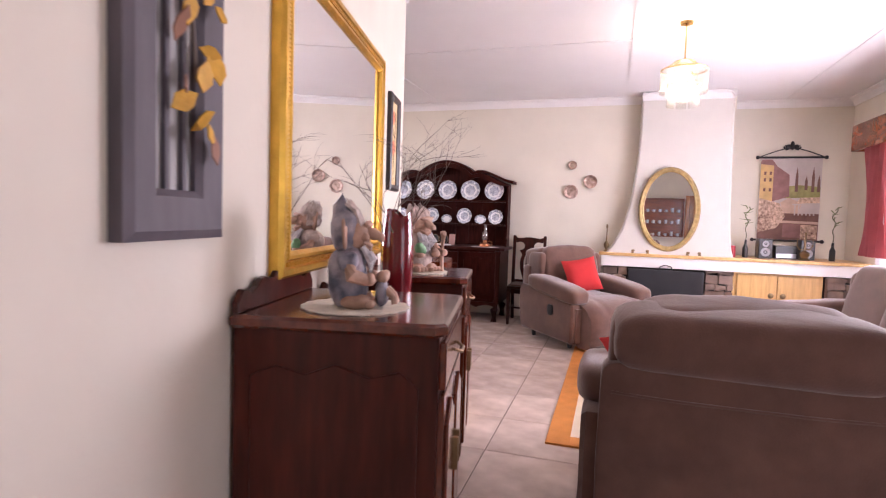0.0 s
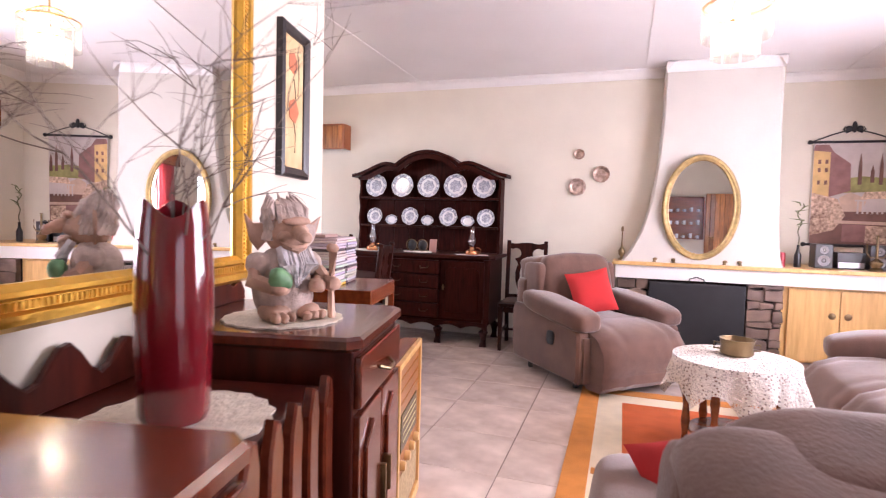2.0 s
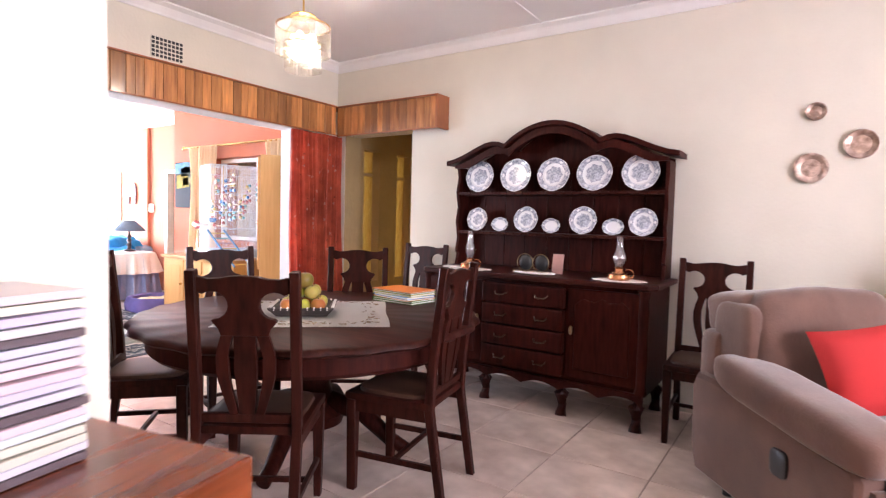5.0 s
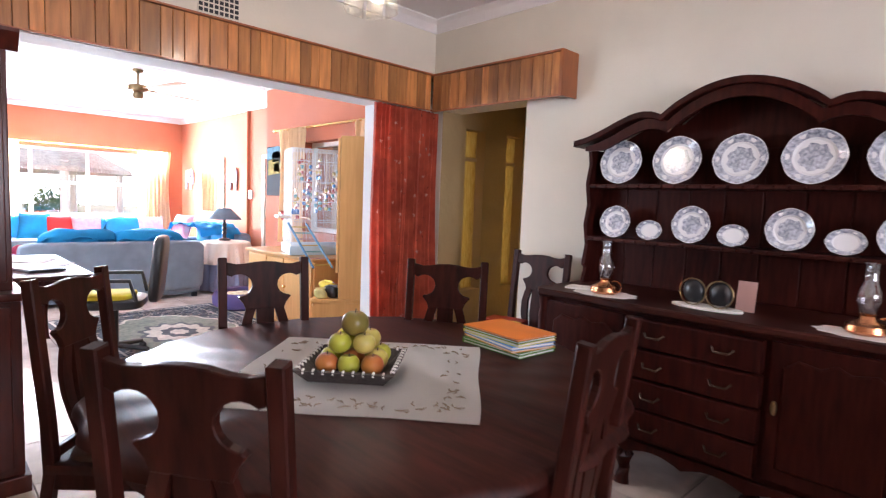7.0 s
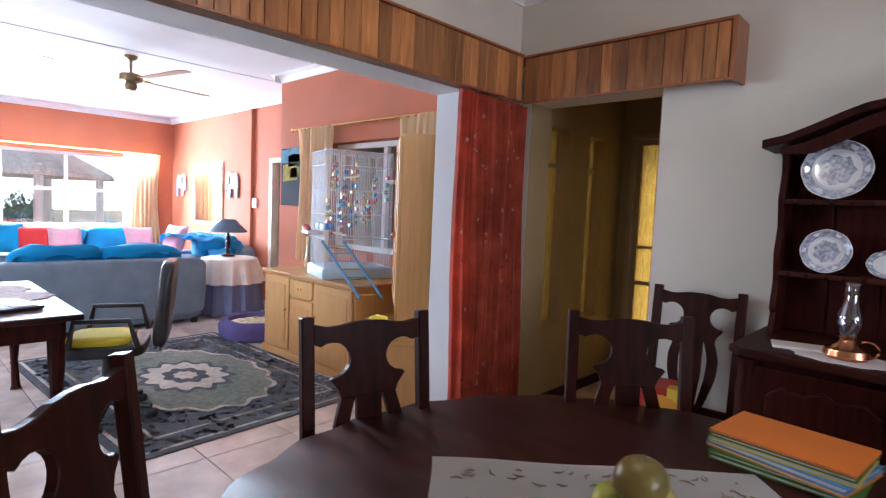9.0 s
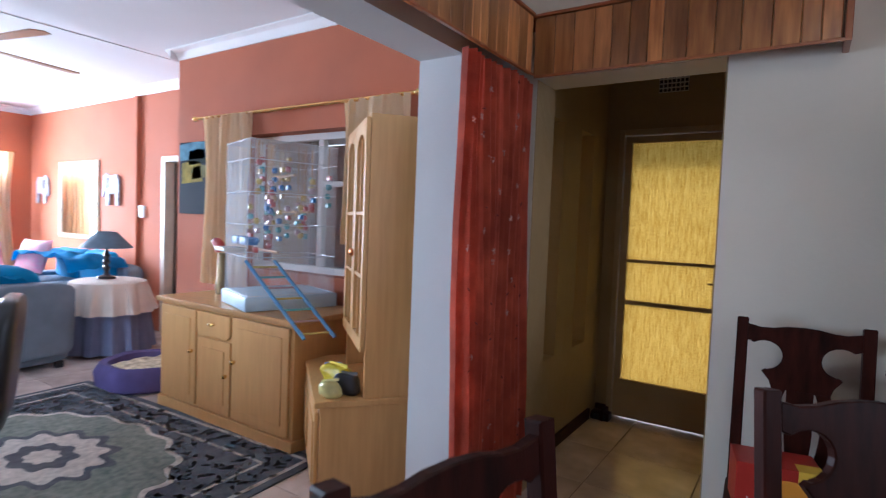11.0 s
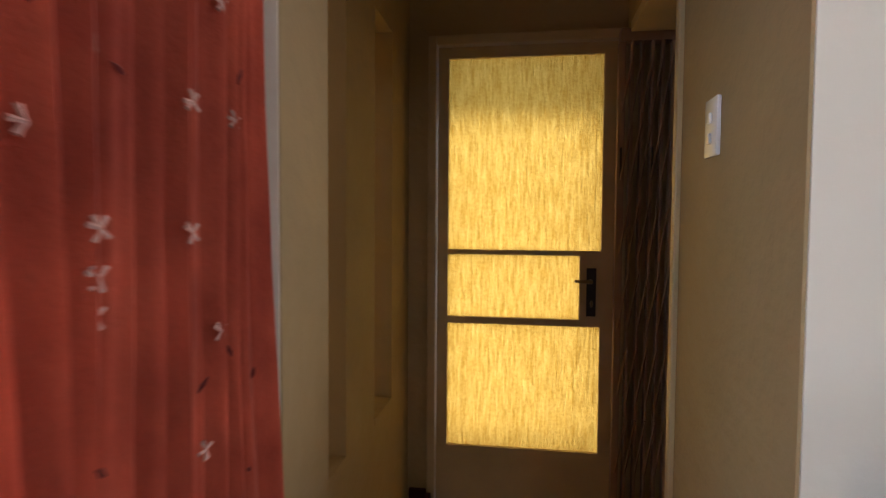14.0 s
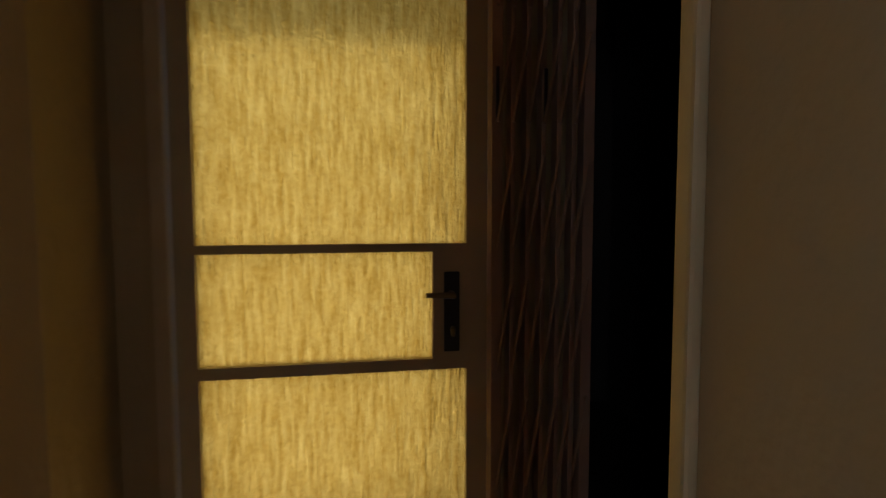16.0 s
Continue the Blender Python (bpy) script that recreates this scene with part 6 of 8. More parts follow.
def apple(x, y, z, r, m_, name="apple", label=""):
    t = thing(name, label or "round ripe apple in the fruit tray", "fruit", tuple(pose(-1.62, 5.60, 0.76, 0, 0, 42) @ Vector((x, y, z))), group="fruit in the tray")
    bm = soft(B(), (0, 0, 0), (r, r, r * 0.92), 0.95, 12)
    for v in bm.verts:
        d = math.hypot(v.co.x, v.co.y)
        if v.co.z > 0 and d < r * 0.5:
            v.co.z -= 0.35 * (r * 0.5 - d)
    part("flesh", bm, m_, t)
    part("stalk", tube(B(), [(0, 0, r * 0.72), (0.003, 0, r * 1.05)], 0.0022, 5), TWIG, t)


for x, y, m_ in ((-0.075, -0.075, REDA), (0.0, -0.08, GREENA), (0.078, -0.07, REDA), (-0.08, 0.0, GREENA), (0, 0, REDA), (0.08, 0.005, YELA), (-0.07, 0.078, YELA), (0.005, 0.08, GREENA), (0.078, 0.078, GREENA)):
    apple(x, y, 0.05, 0.038, m_)
for x, y, m_ in ((-0.04, -0.04, GREENA), (0.042, -0.035, YELA), (-0.035, 0.042, GREENA), (0.045, 0.045, YELA)):
    apple(x, y, 0.112, 0.038, m_)
apple(0.0, 0.005, 0.172, 0.047, MANGO, "mango", "large green mango on top of the fruit")
z = 0.752
rng = random.Random(2)
for k, (h, c, nm) in enumerate(((0.012, (0.10, 0.22, 0.02), "green"), (0.010, (0.10, 0.25, 0.03), "green"), (0.009, (0.72, 0.30, 0.03), "orange"), (0.014, (0.10, 0.30, 0.62), "blue"), (0.012, (0.70, 0.60, 0.12), "yellow"), (0.010, (0.10, 0.22, 0.02), "green"), (0.007, (0.80, 0.22, 0.02), "orange"))):
    f_ = thing("folder", "%s card folder full of papers, in a stack on the table" % nm, "folder", (-1.53, 6.34, z), -8 + rng.uniform(-5, 5), "stack of folders")
    cm = tint(nm + "_card", c, 0.55, var=0.08)
    bm = box(B(), -0.165, 0.165, -0.115, 0.115, 0, 0.0018)
    box(bm, -0.165, 0.165, -0.115, 0.115, h - 0.0018, h)
    box(bm, -0.165, -0.162, -0.115, 0.115, 0.0018, h - 0.0018)
    part("cover", bm, cm, f_, smooth=False)
    part("paper", box(B(), -0.160, 0.158, -0.110, 0.110, 0.002, h - 0.002), CLOTHW, f_, smooth=False)
    z += h + 0.0006

# red curtain at the opening
CURT = mat("coral_curtain", (0.58, 0.080, 0.042), 0.8, var=0.25, scale=8, bump=0.15, fine=120, patch=2.5, sheen=0.2, col2=(0.70, 0.14, 0.07))


CLOTH_AT = {}


def curtain(name, label, p0, p1, z0, z1, material, folds=9, depth=0.045, gather=0.0, parent=None):
    a, b = Vector((*p0, 0)), Vector((*p1, 0))
    n = Vector((-(b - a).y, (b - a).x, 0)).normalized()
    rg = random.Random(folds)
    ph = [rg.uniform(-0.5, 0.5) for _ in range(folds + 2)]
    bm = B()

    def fn(u, v):
        k = u * folds
        i = min(int(k), folds)
        p = ph[i] + (ph[i + 1] - ph[i]) * (k - i)
        w = (math.sin(2 * math.pi * k + p * 1.6) + 0.28 * math.sin(4.6 * math.pi * k + 2 * p + 1.5 * v)) * depth * (0.5 + 0.4 * v) * (0.8 + 0.5 * p) + 0.012 * math.sin(7 * u + 5 * v)
        w += 0.004 * noise.noise(Vector((u * 30, v * 9, folds)))
        s = 0.5 + (u - 0.5) * (1 - gather * math.sin(math.pi * v)) + 0.008 * math.sin(9 * v + 14 * u)
        return a + (b - a) * s + n * w + Vector((0, 0, z1 + (z0 - z1) * v))
    sheet(bm, fn, folds * 18, 26, 0.003)
    CLOTH_AT[name] = (fn, n)
    return single(name, bm, material, label, "curtain")


RED_CURTAIN = curtain("curtain", "coral red curtain with scattered pale flowers at the wide opening", (-3.30, 6.93), (-3.315, 7.56), 0.03, 2.058, CURT, 13, 0.062)
rng = random.Random(31)
bm = B()
cloth, out = CLOTH_AT["curtain"]
for k in range(80):
    c_ = cloth(rng.uniform(0.05, 0.95), rng.uniform(0.03, 0.97)) - out * 0.004
    for j in range(5):
        a = j * 1.2566 + rng.random()
        tube(bm, [c_, c_ + Vector((-0.002, 0.014 * math.cos(a), 0.014 * math.sin(a)))], [0.0015, 0.0034], 4)
tagged(part("flower_print", bm, tint("pale_flower_print", (0.62, 0.36, 0.30), 0.9), RED_CURTAIN, "small pale printed flowers"), kind="stuff")
bm = B()
for k in range(110):
    c_ = cloth(rng.uniform(0.04, 0.96), rng.uniform(0.02, 0.98)) - out * 0.004
    a = rng.uniform(-1.2, 1.2)
    d = Vector((0, math.cos(a), math.sin(a))) * rng.uniform(0.006, 0.014)
    tube(bm, [c_ - d, c_, c_ + d], [0.0012, 0.0042, 0.0012], 4)
tagged(part("bud_print", bm, tint("dark_bud_print", (0.16, 0.018, 0.014), 0.9), RED_CURTAIN, "small dark printed buds"), kind="stuff")

# vent bricks
def airbrick(at, rz, w, h, cols, rows):
    t = thing("air_vent", "cast air brick grille with rows of square holes", "vent", at, rz)
    part("plate", box(B(), -w / 2, w / 2, -0.006, 0, -h / 2, h / 2, 0.002), PLASTER, t, smooth=False)
    for i in range(cols):
        for k in range(rows):
            x, z = -w / 2 + w * (i + 0.5) / cols, -h / 2 + h * (k + 0.5) / rows
            # no opening is cut: black blocks carry the shade of the holes
            part("hole", box(B(), x - w / cols * 0.36, x + w / cols * 0.36, -0.0085, -0.004, z - h / rows * 0.34, z + h / rows * 0.34), BLACK, t, smooth=False)


airbrick((-3.404, 5.85, 2.47), 90, 0.24, 0.15, 8, 5)
airbrick((-2.96, 9.098, 2.38), 0, 0.19, 0.12, 7, 4)

# hutch at the left of the opening
hu = thing("wall_hutch", "tall red-brown wooden cabinet with a moulded crown", "cabinet", (-3.40, 4.38, 0), 90)
part("body", box(B(), -0.47, 0.47, -0.36, 0, 0.08, 0.86, 0.006), RED_DARK, hu, smooth=False)
part("upper_case", box(B(), -0.45, 0.45, -0.30, 0, 0.90, 1.93, 0.006), RED_DARK, hu, smooth=False)
part("worktop", box(B(), -0.49, 0.49, -0.38, 0, 0.862, 0.898, 0.01), RED_DARK, hu, smooth=False)
part("crown", prism(B(), [(-0.30, 1.93), (-0.32, 1.95), (-0.36, 2.0), (-0.36, 2.015), (0, 2.015), (0, 1.93)], -0.49, 0.49, "x"), RED_DARK, hu, smooth=False)
part("plinth", box(B(), -0.49, 0.49, -0.38, 0, 0, 0.078, 0.006), RED_DARK, hu, smooth=False)
for s in (-1, 1):
    x0, x1 = sorted((0.01 * s, 0.43 * s))
    d_ = part("door", box(B(), x0, x1, -0.322, -0.302, 0.94, 1.90, 0.005), RED_DARK, hu, smooth=False)
    pa = [(x0 + 0.06, 1.0), (x1 - 0.06, 1.0), (x1 - 0.06, 1.72)] + [((x0 + x1) / 2 + (x1 - x0 - 0.12) / 2 * math.cos(a), 1.72 + 0.12 * math.sin(a)) for a in np.linspace(0.3, 2.84, 7)] + [(x0 + 0.06, 1.72)]
    part("raised_panel", prism(B(), pa, -0.332, -0.32, "y", b=0.006), RED_DARK, d_, smooth=False)
    d_ = part("door", box(B(), x0, x1, -0.382, -0.362, 0.12, 0.84, 0.005), RED_DARK, hu, smooth=False)

# tea box on the chair by the passage
bx = thing("tea_box", "red and orange cardboard tea box lying on the chair seat", "box", (-2.20, 7.15, 0.489), 12)
part("carton", box(B(), -0.12, 0.12, -0.08, 0.08, 0, 0.16, 0.003), tint("red_carton", (0.40, 0.03, 0.02), 0.4), bx, smooth=False)
part("label_patch", soft(B(), (0.03, -0.081, 0.075), (0.075, 0.003, 0.05), 0.8, 8), tint("orange_print", (0.65, 0.28, 0.03), 0.4), bx)
part("yellow_flap", box(B(), 0.05, 0.121, -0.0825, -0.02, 0.03, 0.161), tint("yellow_print", (0.72, 0.48, 0.05), 0.4), bx, smooth=False)
bc = bpy.data.curves.new("number", "FONT")
bc.body, bc.size, bc.extrude, bc.align_x = "100", 0.05, 0.0008, "CENTER"
nb = new("number", bc)
nb.data.materials.append(PORC)
nb.parent = bx
nb.matrix_basis = pose(-0.06, -0.0825, 0.02, 90)
# ---- lounge window side and back wall ----


def window(name, label, axis, at, a0, a1, z0, z1, panes=3, bar=None, depth=0.06):
    """A glazed frame in an opening; axis 'x' lies in a wall of constant x."""
    t = thing(name, label, "window")
    tagged(t, kind="structure")

    def bx(bm, p0, p1, q0, q1, d):
        if axis == "x":
            return box(bm, at - d / 2, at + d / 2, p0, p1, q0, q1, 0.003, 1)
        return box(bm, p0, p1, at - d / 2, at + d / 2, q0, q1, 0.003, 1)
    bm = bx(B(), a0, a1, z0, z0 + 0.05, depth)
    bx(bm, a0, a1, z1 - 0.05, z1, depth)
    bx(bm, a0, a0 + 0.05, z0 + 0.05, z1 - 0.05, depth)
    bx(bm, a1 - 0.05, a1, z0 + 0.05, z1 - 0.05, depth)
    part("window_frame", bm, WHITE, t, smooth=False)
    w = (a1 - a0 - 0.1) / panes
    for k in range(panes):
        s = a0 + 0.05 + w * k
        if k:
            part("mullion", bx(B(), s - 0.025, s + 0.025, z0 + 0.05, z1 - 0.05, depth * 0.8), WHITE, t, smooth=False)
        o = part("pane", bx(B(), s + 0.02, s + w - 0.02, z0 + 0.045, z1 - 0.045, 0.004), GLASS, t, smooth=False)
        o.visible_shadow = False
    if bar:
        part("transom", bx(B(), a0 + 0.05 + w, a1 - 0.05, bar - 0.02, bar + 0.02, depth * 0.7), WHITE, t, smooth=False)
    return t


window("window_1", "white framed lounge window behind sheer curtains", "x", 3.88, 3.3, 6.85, 0.8, 2.15, 4)
window("window_2", "white framed living room window towards the patio", "x", -11.86, 5.15, 7.78, 0.85, 2.06, 3, 1.45)
window("window_3", "white framed window behind the bird cage", "y", 8.03, -5.95, -4.45, 0.95, 2.0, 2, 1.62)
# the glazed door, window_4, is an unseen addition that goes with the fill lamp
window("window_4", "unseen white framed glazed door, added to brighten the near wall", "x", 3.86, -0.6, 1.4, 0.0, 2.1, 2)
# window_6 is out of view, added as the opening for the south lamp
window("window_6", "unseen white framed window, assumed behind the desk", "y", 2.17, -7.45, -5.15, 0.9, 2.06, 3)
SHEER = sheer_mat("white_sheer", (0.88, 0.86, 0.88), 0.6)
PINKC = mat("pink_curtain_cloth", (0.55, 0.15, 0.16), 0.85, var=0.15, bump=0.1)
CREAMC = sheer_mat("cream_stripe_cloth", (0.86, 0.68, 0.45), 0.28)
curtain("sheer_curtain", "white sheer curtain gathered at the lounge window", (3.60, 6.05), (3.60, 6.95), 0.05, 1.95, SHEER, 8, 0.04)
curtain("curtain", "dusty pink curtain swag at the lounge window", (3.56, 6.55), (3.56, 7.22), 1.0, 2.12, PINKC, 5, 0.05, 0.35)
curtain("curtain", "dusty pink curtain at the far side of the lounge window", (3.56, 3.0), (3.56, 3.6), 0.1, 2.12, PINKC, 5, 0.05)
pl2 = thing("pelmet", "orange-brown wooden pelmet box over the lounge window", "pelmet")
part("front_board", box(B(), 3.47, 3.50, 2.9, 7.36, 2.09, 2.36, 0.006), ORANGE_W, pl2, smooth=False)
part("end_board", box(B(), 3.50, 3.718, 7.33, 7.36, 2.09, 2.36, 0.004), ORANGE_W, pl2, smooth=False)
part("top_board", box(B(), 3.50, 3.718, 2.9, 7.33, 2.34, 2.36), ORANGE_W, pl2, smooth=False)
# pine shelf and plank door on the back wall, seen in the mirrors
ps = thing("wall_shelf", "pine wall shelf unit holding mugs and beakers", "shelf", (2.32, -1.27, 0.95), 180)
part("back_board", box(B(), -0.5, 0.5, -0.012, -0.002, 0, 1.0), ORANGE_W, ps, smooth=False)
for x in (-0.5, 0.48):
    part("side_panel", box(B(), x, x + 0.02, -0.17, -0.002, 0, 1.0, 0.003), ORANGE_W, ps, smooth=False)
for z in (0, 0.32, 0.62, 0.98):
    part("shelf", box(B(), -0.48, 0.48, -0.17, -0.012, z, z + 0.02, 0.003), ORANGE_W, ps, smooth=False)
rng = random.Random(8)
for z in (0.02, 0.34, 0.64):
    for k in range(6):
        x = -0.38 + 0.15 * k
        mg = thing("mug", "small pale glazed mug on the pine shelf", "mug", (2.32 - x, -1.17, 0.95 + z + 0.001), 180, "mugs on the shelf")
        h = rng.uniform(0.06, 0.12)
        part("cup", lathe(B(), [(0, 0), (0.03, 0), (0.034, h), (0.03, h), (0.027, 0.01), (0, 0.01)], seg=14), PORC, mg)
        part("handle", tube(B(), [(0.032, 0, h * 0.75), (0.055, 0, h * 0.65), (0.055, 0, h * 0.35), (0.032, 0, h * 0.25)], 0.004, 6), PORC, mg)
pd = thing("plank_door", "varnished brown door of upright boards", "door", (3.26, -1.266, 0), 180)
for k in range(8):
    part("board", box(B(), -0.40 + 0.1 * k + 0.001, -0.30 + 0.1 * k - 0.001, -0.035, 0, 0.01, 2.03, 0.006, 1), PLANK, pd, smooth=False)
part("door_handle", tube(B(), [(0.32, -0.035, 1.0), (0.32, -0.08, 1.0), (0.22, -0.08, 1.0)], 0.008), BRASS, pd)

# ---- living room ----
lr = thing("living_room_rug", "dark oriental rug with a pale medallion and floral borders", "rug", (-5.55, 6.35, 0.0), 3)
NAVY = mat("rug_navy", (0.060, 0.072, 0.100), 0.95, var=0.3, scale=22, bump=0.5, fine=120, col2=(0.10, 0.105, 0.115))
SAGE = mat("rug_sage", (0.16, 0.21, 0.18), 0.95, var=0.4, scale=26, bump=0.5, fine=120, col2=(0.22, 0.23, 0.19))
BONE = mat("rug_bone", (0.58, 0.53, 0.47), 0.95, var=0.35, scale=30, bump=0.5, fine=120)
RL, RWD = 1.24, 0.86
part("ground", box(B(), -RL, RL, -RWD, RWD, 0, 0.009, 0.003), NAVY, lr, smooth=False)
for a, m_, z in ((0.05, BONE, 0.0098), (0.075, NAVY, 0.0104), (0.22, BONE, 0.011), (0.24, NAVY, 0.0116)):
    part("border", box(B(), -RL + a, RL - a, -RWD + a, RWD - a, 0.004, z), m_, lr, smooth=False)


def medallion(rx, ry, lobes, m_, z, sc=0.10):
    pts = [((1 + sc * math.cos(lobes * a)) * rx * math.cos(a), (1 + sc * math.cos(lobes * a)) * ry * math.sin(a)) for a in np.linspace(0, 2 * math.pi, 97)[:-1]]
    part("medallion", prism(B(), pts, 0.005, z, "z"), m_, lr, smooth=False)


medallion(0.86, 0.56, 16, BONE, 0.0122, 0.04)
medallion(0.82, 0.53, 16, SAGE, 0.0128, 0.04)
medallion(0.42, 0.32, 12, NAVY, 0.0134)
medallion(0.36, 0.27, 12, BONE, 0.014)
medallion(0.2, 0.15, 8, NAVY, 0.0146)
medallion(0.1, 0.08, 8, BONE, 0.0152)
rng = random.Random(17)
bm = B()
for k in range(1500):
    x, y = rng.uniform(-RL + 0.06, RL - 0.06), rng.uniform(-RWD + 0.06, RWD - 0.06)
    e = max(abs(x) / RL, abs(y) / RWD)
    if (x / 0.84) ** 2 + (y / 0.55) ** 2 < 0.95 and rng.random() < 0.7:
        continue
    a = rng.uniform(0, 6.28)
    L = rng.uniform(0.012, 0.035)
    c_ = Vector((x, y, 0.0125))
    d = Vector((math.cos(a), math.sin(a), 0)) * L
    n = Vector((-d.y, d.x, 0)) * 0.45
    vs_ = [bm.verts.new(p) for p in (c_ - d, c_ + n, c_ + d, c_ - n)]
    bm.faces.new(vs_)
bmesh.ops.solidify(bm, geom=bm.faces[:], thickness=0.0025)
tagged(part("woven_leaf", bm, BONE, lr, "small woven leaves and flowers"), kind="stuff")

# blue sofa seen from behind and the long sofa under the window


def blue_sofa(at, rz, w, label, backs=3):
    t = thing("blue_sofa", label, "sofa", at, rz)
    part("base", soft(B(), (0, 0, 0.24), (w / 2, 0.44, 0.2), 0.18, 12), BLUE, t)
    part("backrest", soft(B(), (0, 0.37, 0.42), (w / 2, 0.11, 0.32), 0.2, 12, lump=0.03), BLUE, t)
    for s in (-1, 1):
        part("armrest", soft(B(), (s * (w / 2 - 0.1), -0.02, 0.36), (0.12, 0.44, 0.22), 0.3, 12), BLUE, t)
    for k in range(backs):
        x = -w / 2 + 0.2 + (w - 0.4) * (k + 0.5) / backs
        part("seat_cushion", soft(B(), (x, -0.06, 0.47), ((w - 0.42) / backs / 2, 0.36, 0.07), 0.4, 12, lump=0.1), BLUE, t)
        part("back_cushion", soft(B(), (x, 0.22, 0.68), ((w - 0.42) / backs / 2, 0.11, 0.2), 0.5, 12, m=None, lump=0.2, freq=5), BRIGHTBLUE, t)
    for x in (-w / 2 + 0.1, w / 2 - 0.1):
        for y in (-0.36, 0.38):
            part("foot", box(B(), x - 0.03, x + 0.03, y - 0.03, y + 0.03, 0, 0.06, 0.004), BLACKP, t)
    return t


blue_sofa((-7.85, 6.1, 0), 90, 1.95, "slate blue slipcovered sofa with its back to the dining room", 2)
blue_sofa((-10.95, 6.6, 0), 90, 2.7, "blue sofa with bright blue covers under the window", 3)
bpy.data.objects["blue_sofa"].matrix_world = pose(-7.83, 6.30, 0, 0, 0, -90)
blue_sofa((-9.3, 7.97, 0), 0, 1.7, "blue sofa with rumpled bright blue throws along the wall", 2)


def throw(label, at, rz, w, d, drop, material, seed):
    bm = B()

    def fn(u, v):
        x, y = w * (u - 0.5), d * (v - 0.5)
        q = Vector((x * 5 + seed, y * 5, 0.3))
        z = 0.05 * noise.noise(q) + 0.02 * noise.noise(q * 3) + 0.05
        e = max(0, abs(u - 0.5) - 0.38) / 0.12
        return (x, y + 0.03 * noise.noise(q * 1.7), z - drop * e * e)
    sheet(bm, fn, 30, 22, 0.008)
    return single("throw_blanket", bm, material, label, "blanket", at, rz)


throw("crumpled bright blue blanket over the back of the sofa", (-7.62, 6.63, 0.73), 90, 0.7, 0.32, 0.12, BRIGHTBLUE, 2)
throw("crumpled bright blue blanket over the sofa back", (-7.62, 5.93, 0.73), 85, 0.8, 0.32, 0.1, BRIGHTBLUE, 5)
throw("rumpled bright blue throw on the long sofa", (-9.2, 7.95, 0.80), 0, 1.5, 0.6, 0.12, BRIGHTBLUE, 9)
throw("raspberry red knitted blanket on the sofa seat", (-7.98, 5.6, 0.60), 95, 0.5, 0.6, 0.1, mat("raspberry_wool", (0.36, 0.03, 0.09), 0.95, var=0.3, bump=0.4), 12)
for k, (x, y, z, rz, m_, nm) in enumerate(((-10.55, 5.62, 0.75, 70, BRIGHTBLUE, "turquoise blue cushion"), (-10.5, 5.95, 0.72, 100, REDC, "salmon red cushion"), (-10.45, 6.3, 0.72, 85, FLORAL, "pale floral cushion"), (-10.4, 7.25, 0.72, 95, FLORAL, "pale floral cushion"), (-9.8, 7.55, 0.78, 20, FLORAL, "pale floral cushion"))):
    pillow("cushion", nm + " leaning on the blue sofa", (x, y + 0.28, z), -20, 0, rz, 0.42, m_)

# round lamp table with two cloths
lt = thing("lamp_table", "round lamp table hidden under layered cloths", "table", (-7.75, 7.72, 0))
part("tabletop", lathe(B(), [(0, 0.66), (0.30, 0.66), (0.30, 0.685), (0, 0.685)], seg=28), CHAIRW, lt)
part("leg", lathe(B(), [(0.2, 0), (0.05, 0.05), (0.04, 0.6), (0.1, 0.66)], seg=12), CHAIRW, lt)


def round_cloth(r, drop, flare, waves):
    def fn(u, v):
        a = 2 * math.pi * u
        if v < 0.4:
            return (r * v / 0.4 * math.cos(a), r * v / 0.4 * math.sin(a), 0)
        w = (v - 0.4) / 0.6
        q = r + 0.006 + w * (flare + 0.028 * math.sin(waves * a) + 0.01 * math.sin(waves * 2.3 * a))
        return (q * math.cos(a), q * math.sin(a), -drop * w)
    return sheet(B(), fn, 120, 14)


single("tablecloth", round_cloth(0.305, 0.66, 0.07, 13), mat("slate_blue_cloth", (0.17, 0.19, 0.30), 0.9, var=0.15, bump=0.1), "slate blue floor-length cloth on the lamp table", "tablecloth", (-7.75, 7.72, 0.688))
single("tablecloth", round_cloth(0.315, 0.30, 0.075, 13), mat("cream_cloth", (0.72, 0.64, 0.56), 0.9, var=0.08, bump=0.1), "cream overcloth draped on the lamp table", "tablecloth", (-7.75, 7.72, 0.694))
tl_ = thing("table_lamp", "dark turned table lamp with a wide conical blue shade", "lamp", (-7.80, 7.72, 0.70))
part("base", lathe(B(), [(0, 0), (0.085, 0), (0.08, 0.02), (0.03, 0.035), (0.022, 0.07), (0.034, 0.1), (0.02, 0.13), (0.034, 0.16), (0.02, 0.19), (0.034, 0.22), (0.018, 0.25), (0.012, 0.32), (0, 0.32)], seg=16), BLACKP, tl_)
part("shade", lathe(B(), [(0.235, 0.30), (0.12, 0.42), (0.085, 0.455), (0.08, 0.455), (0.115, 0.415), (0.228, 0.30), (0.235, 0.30)], seg=14, cap=False), mat("slate_shade", (0.09, 0.14, 0.19), 0.6, var=0.3, scale=10), tl_, "conical slate blue shade")

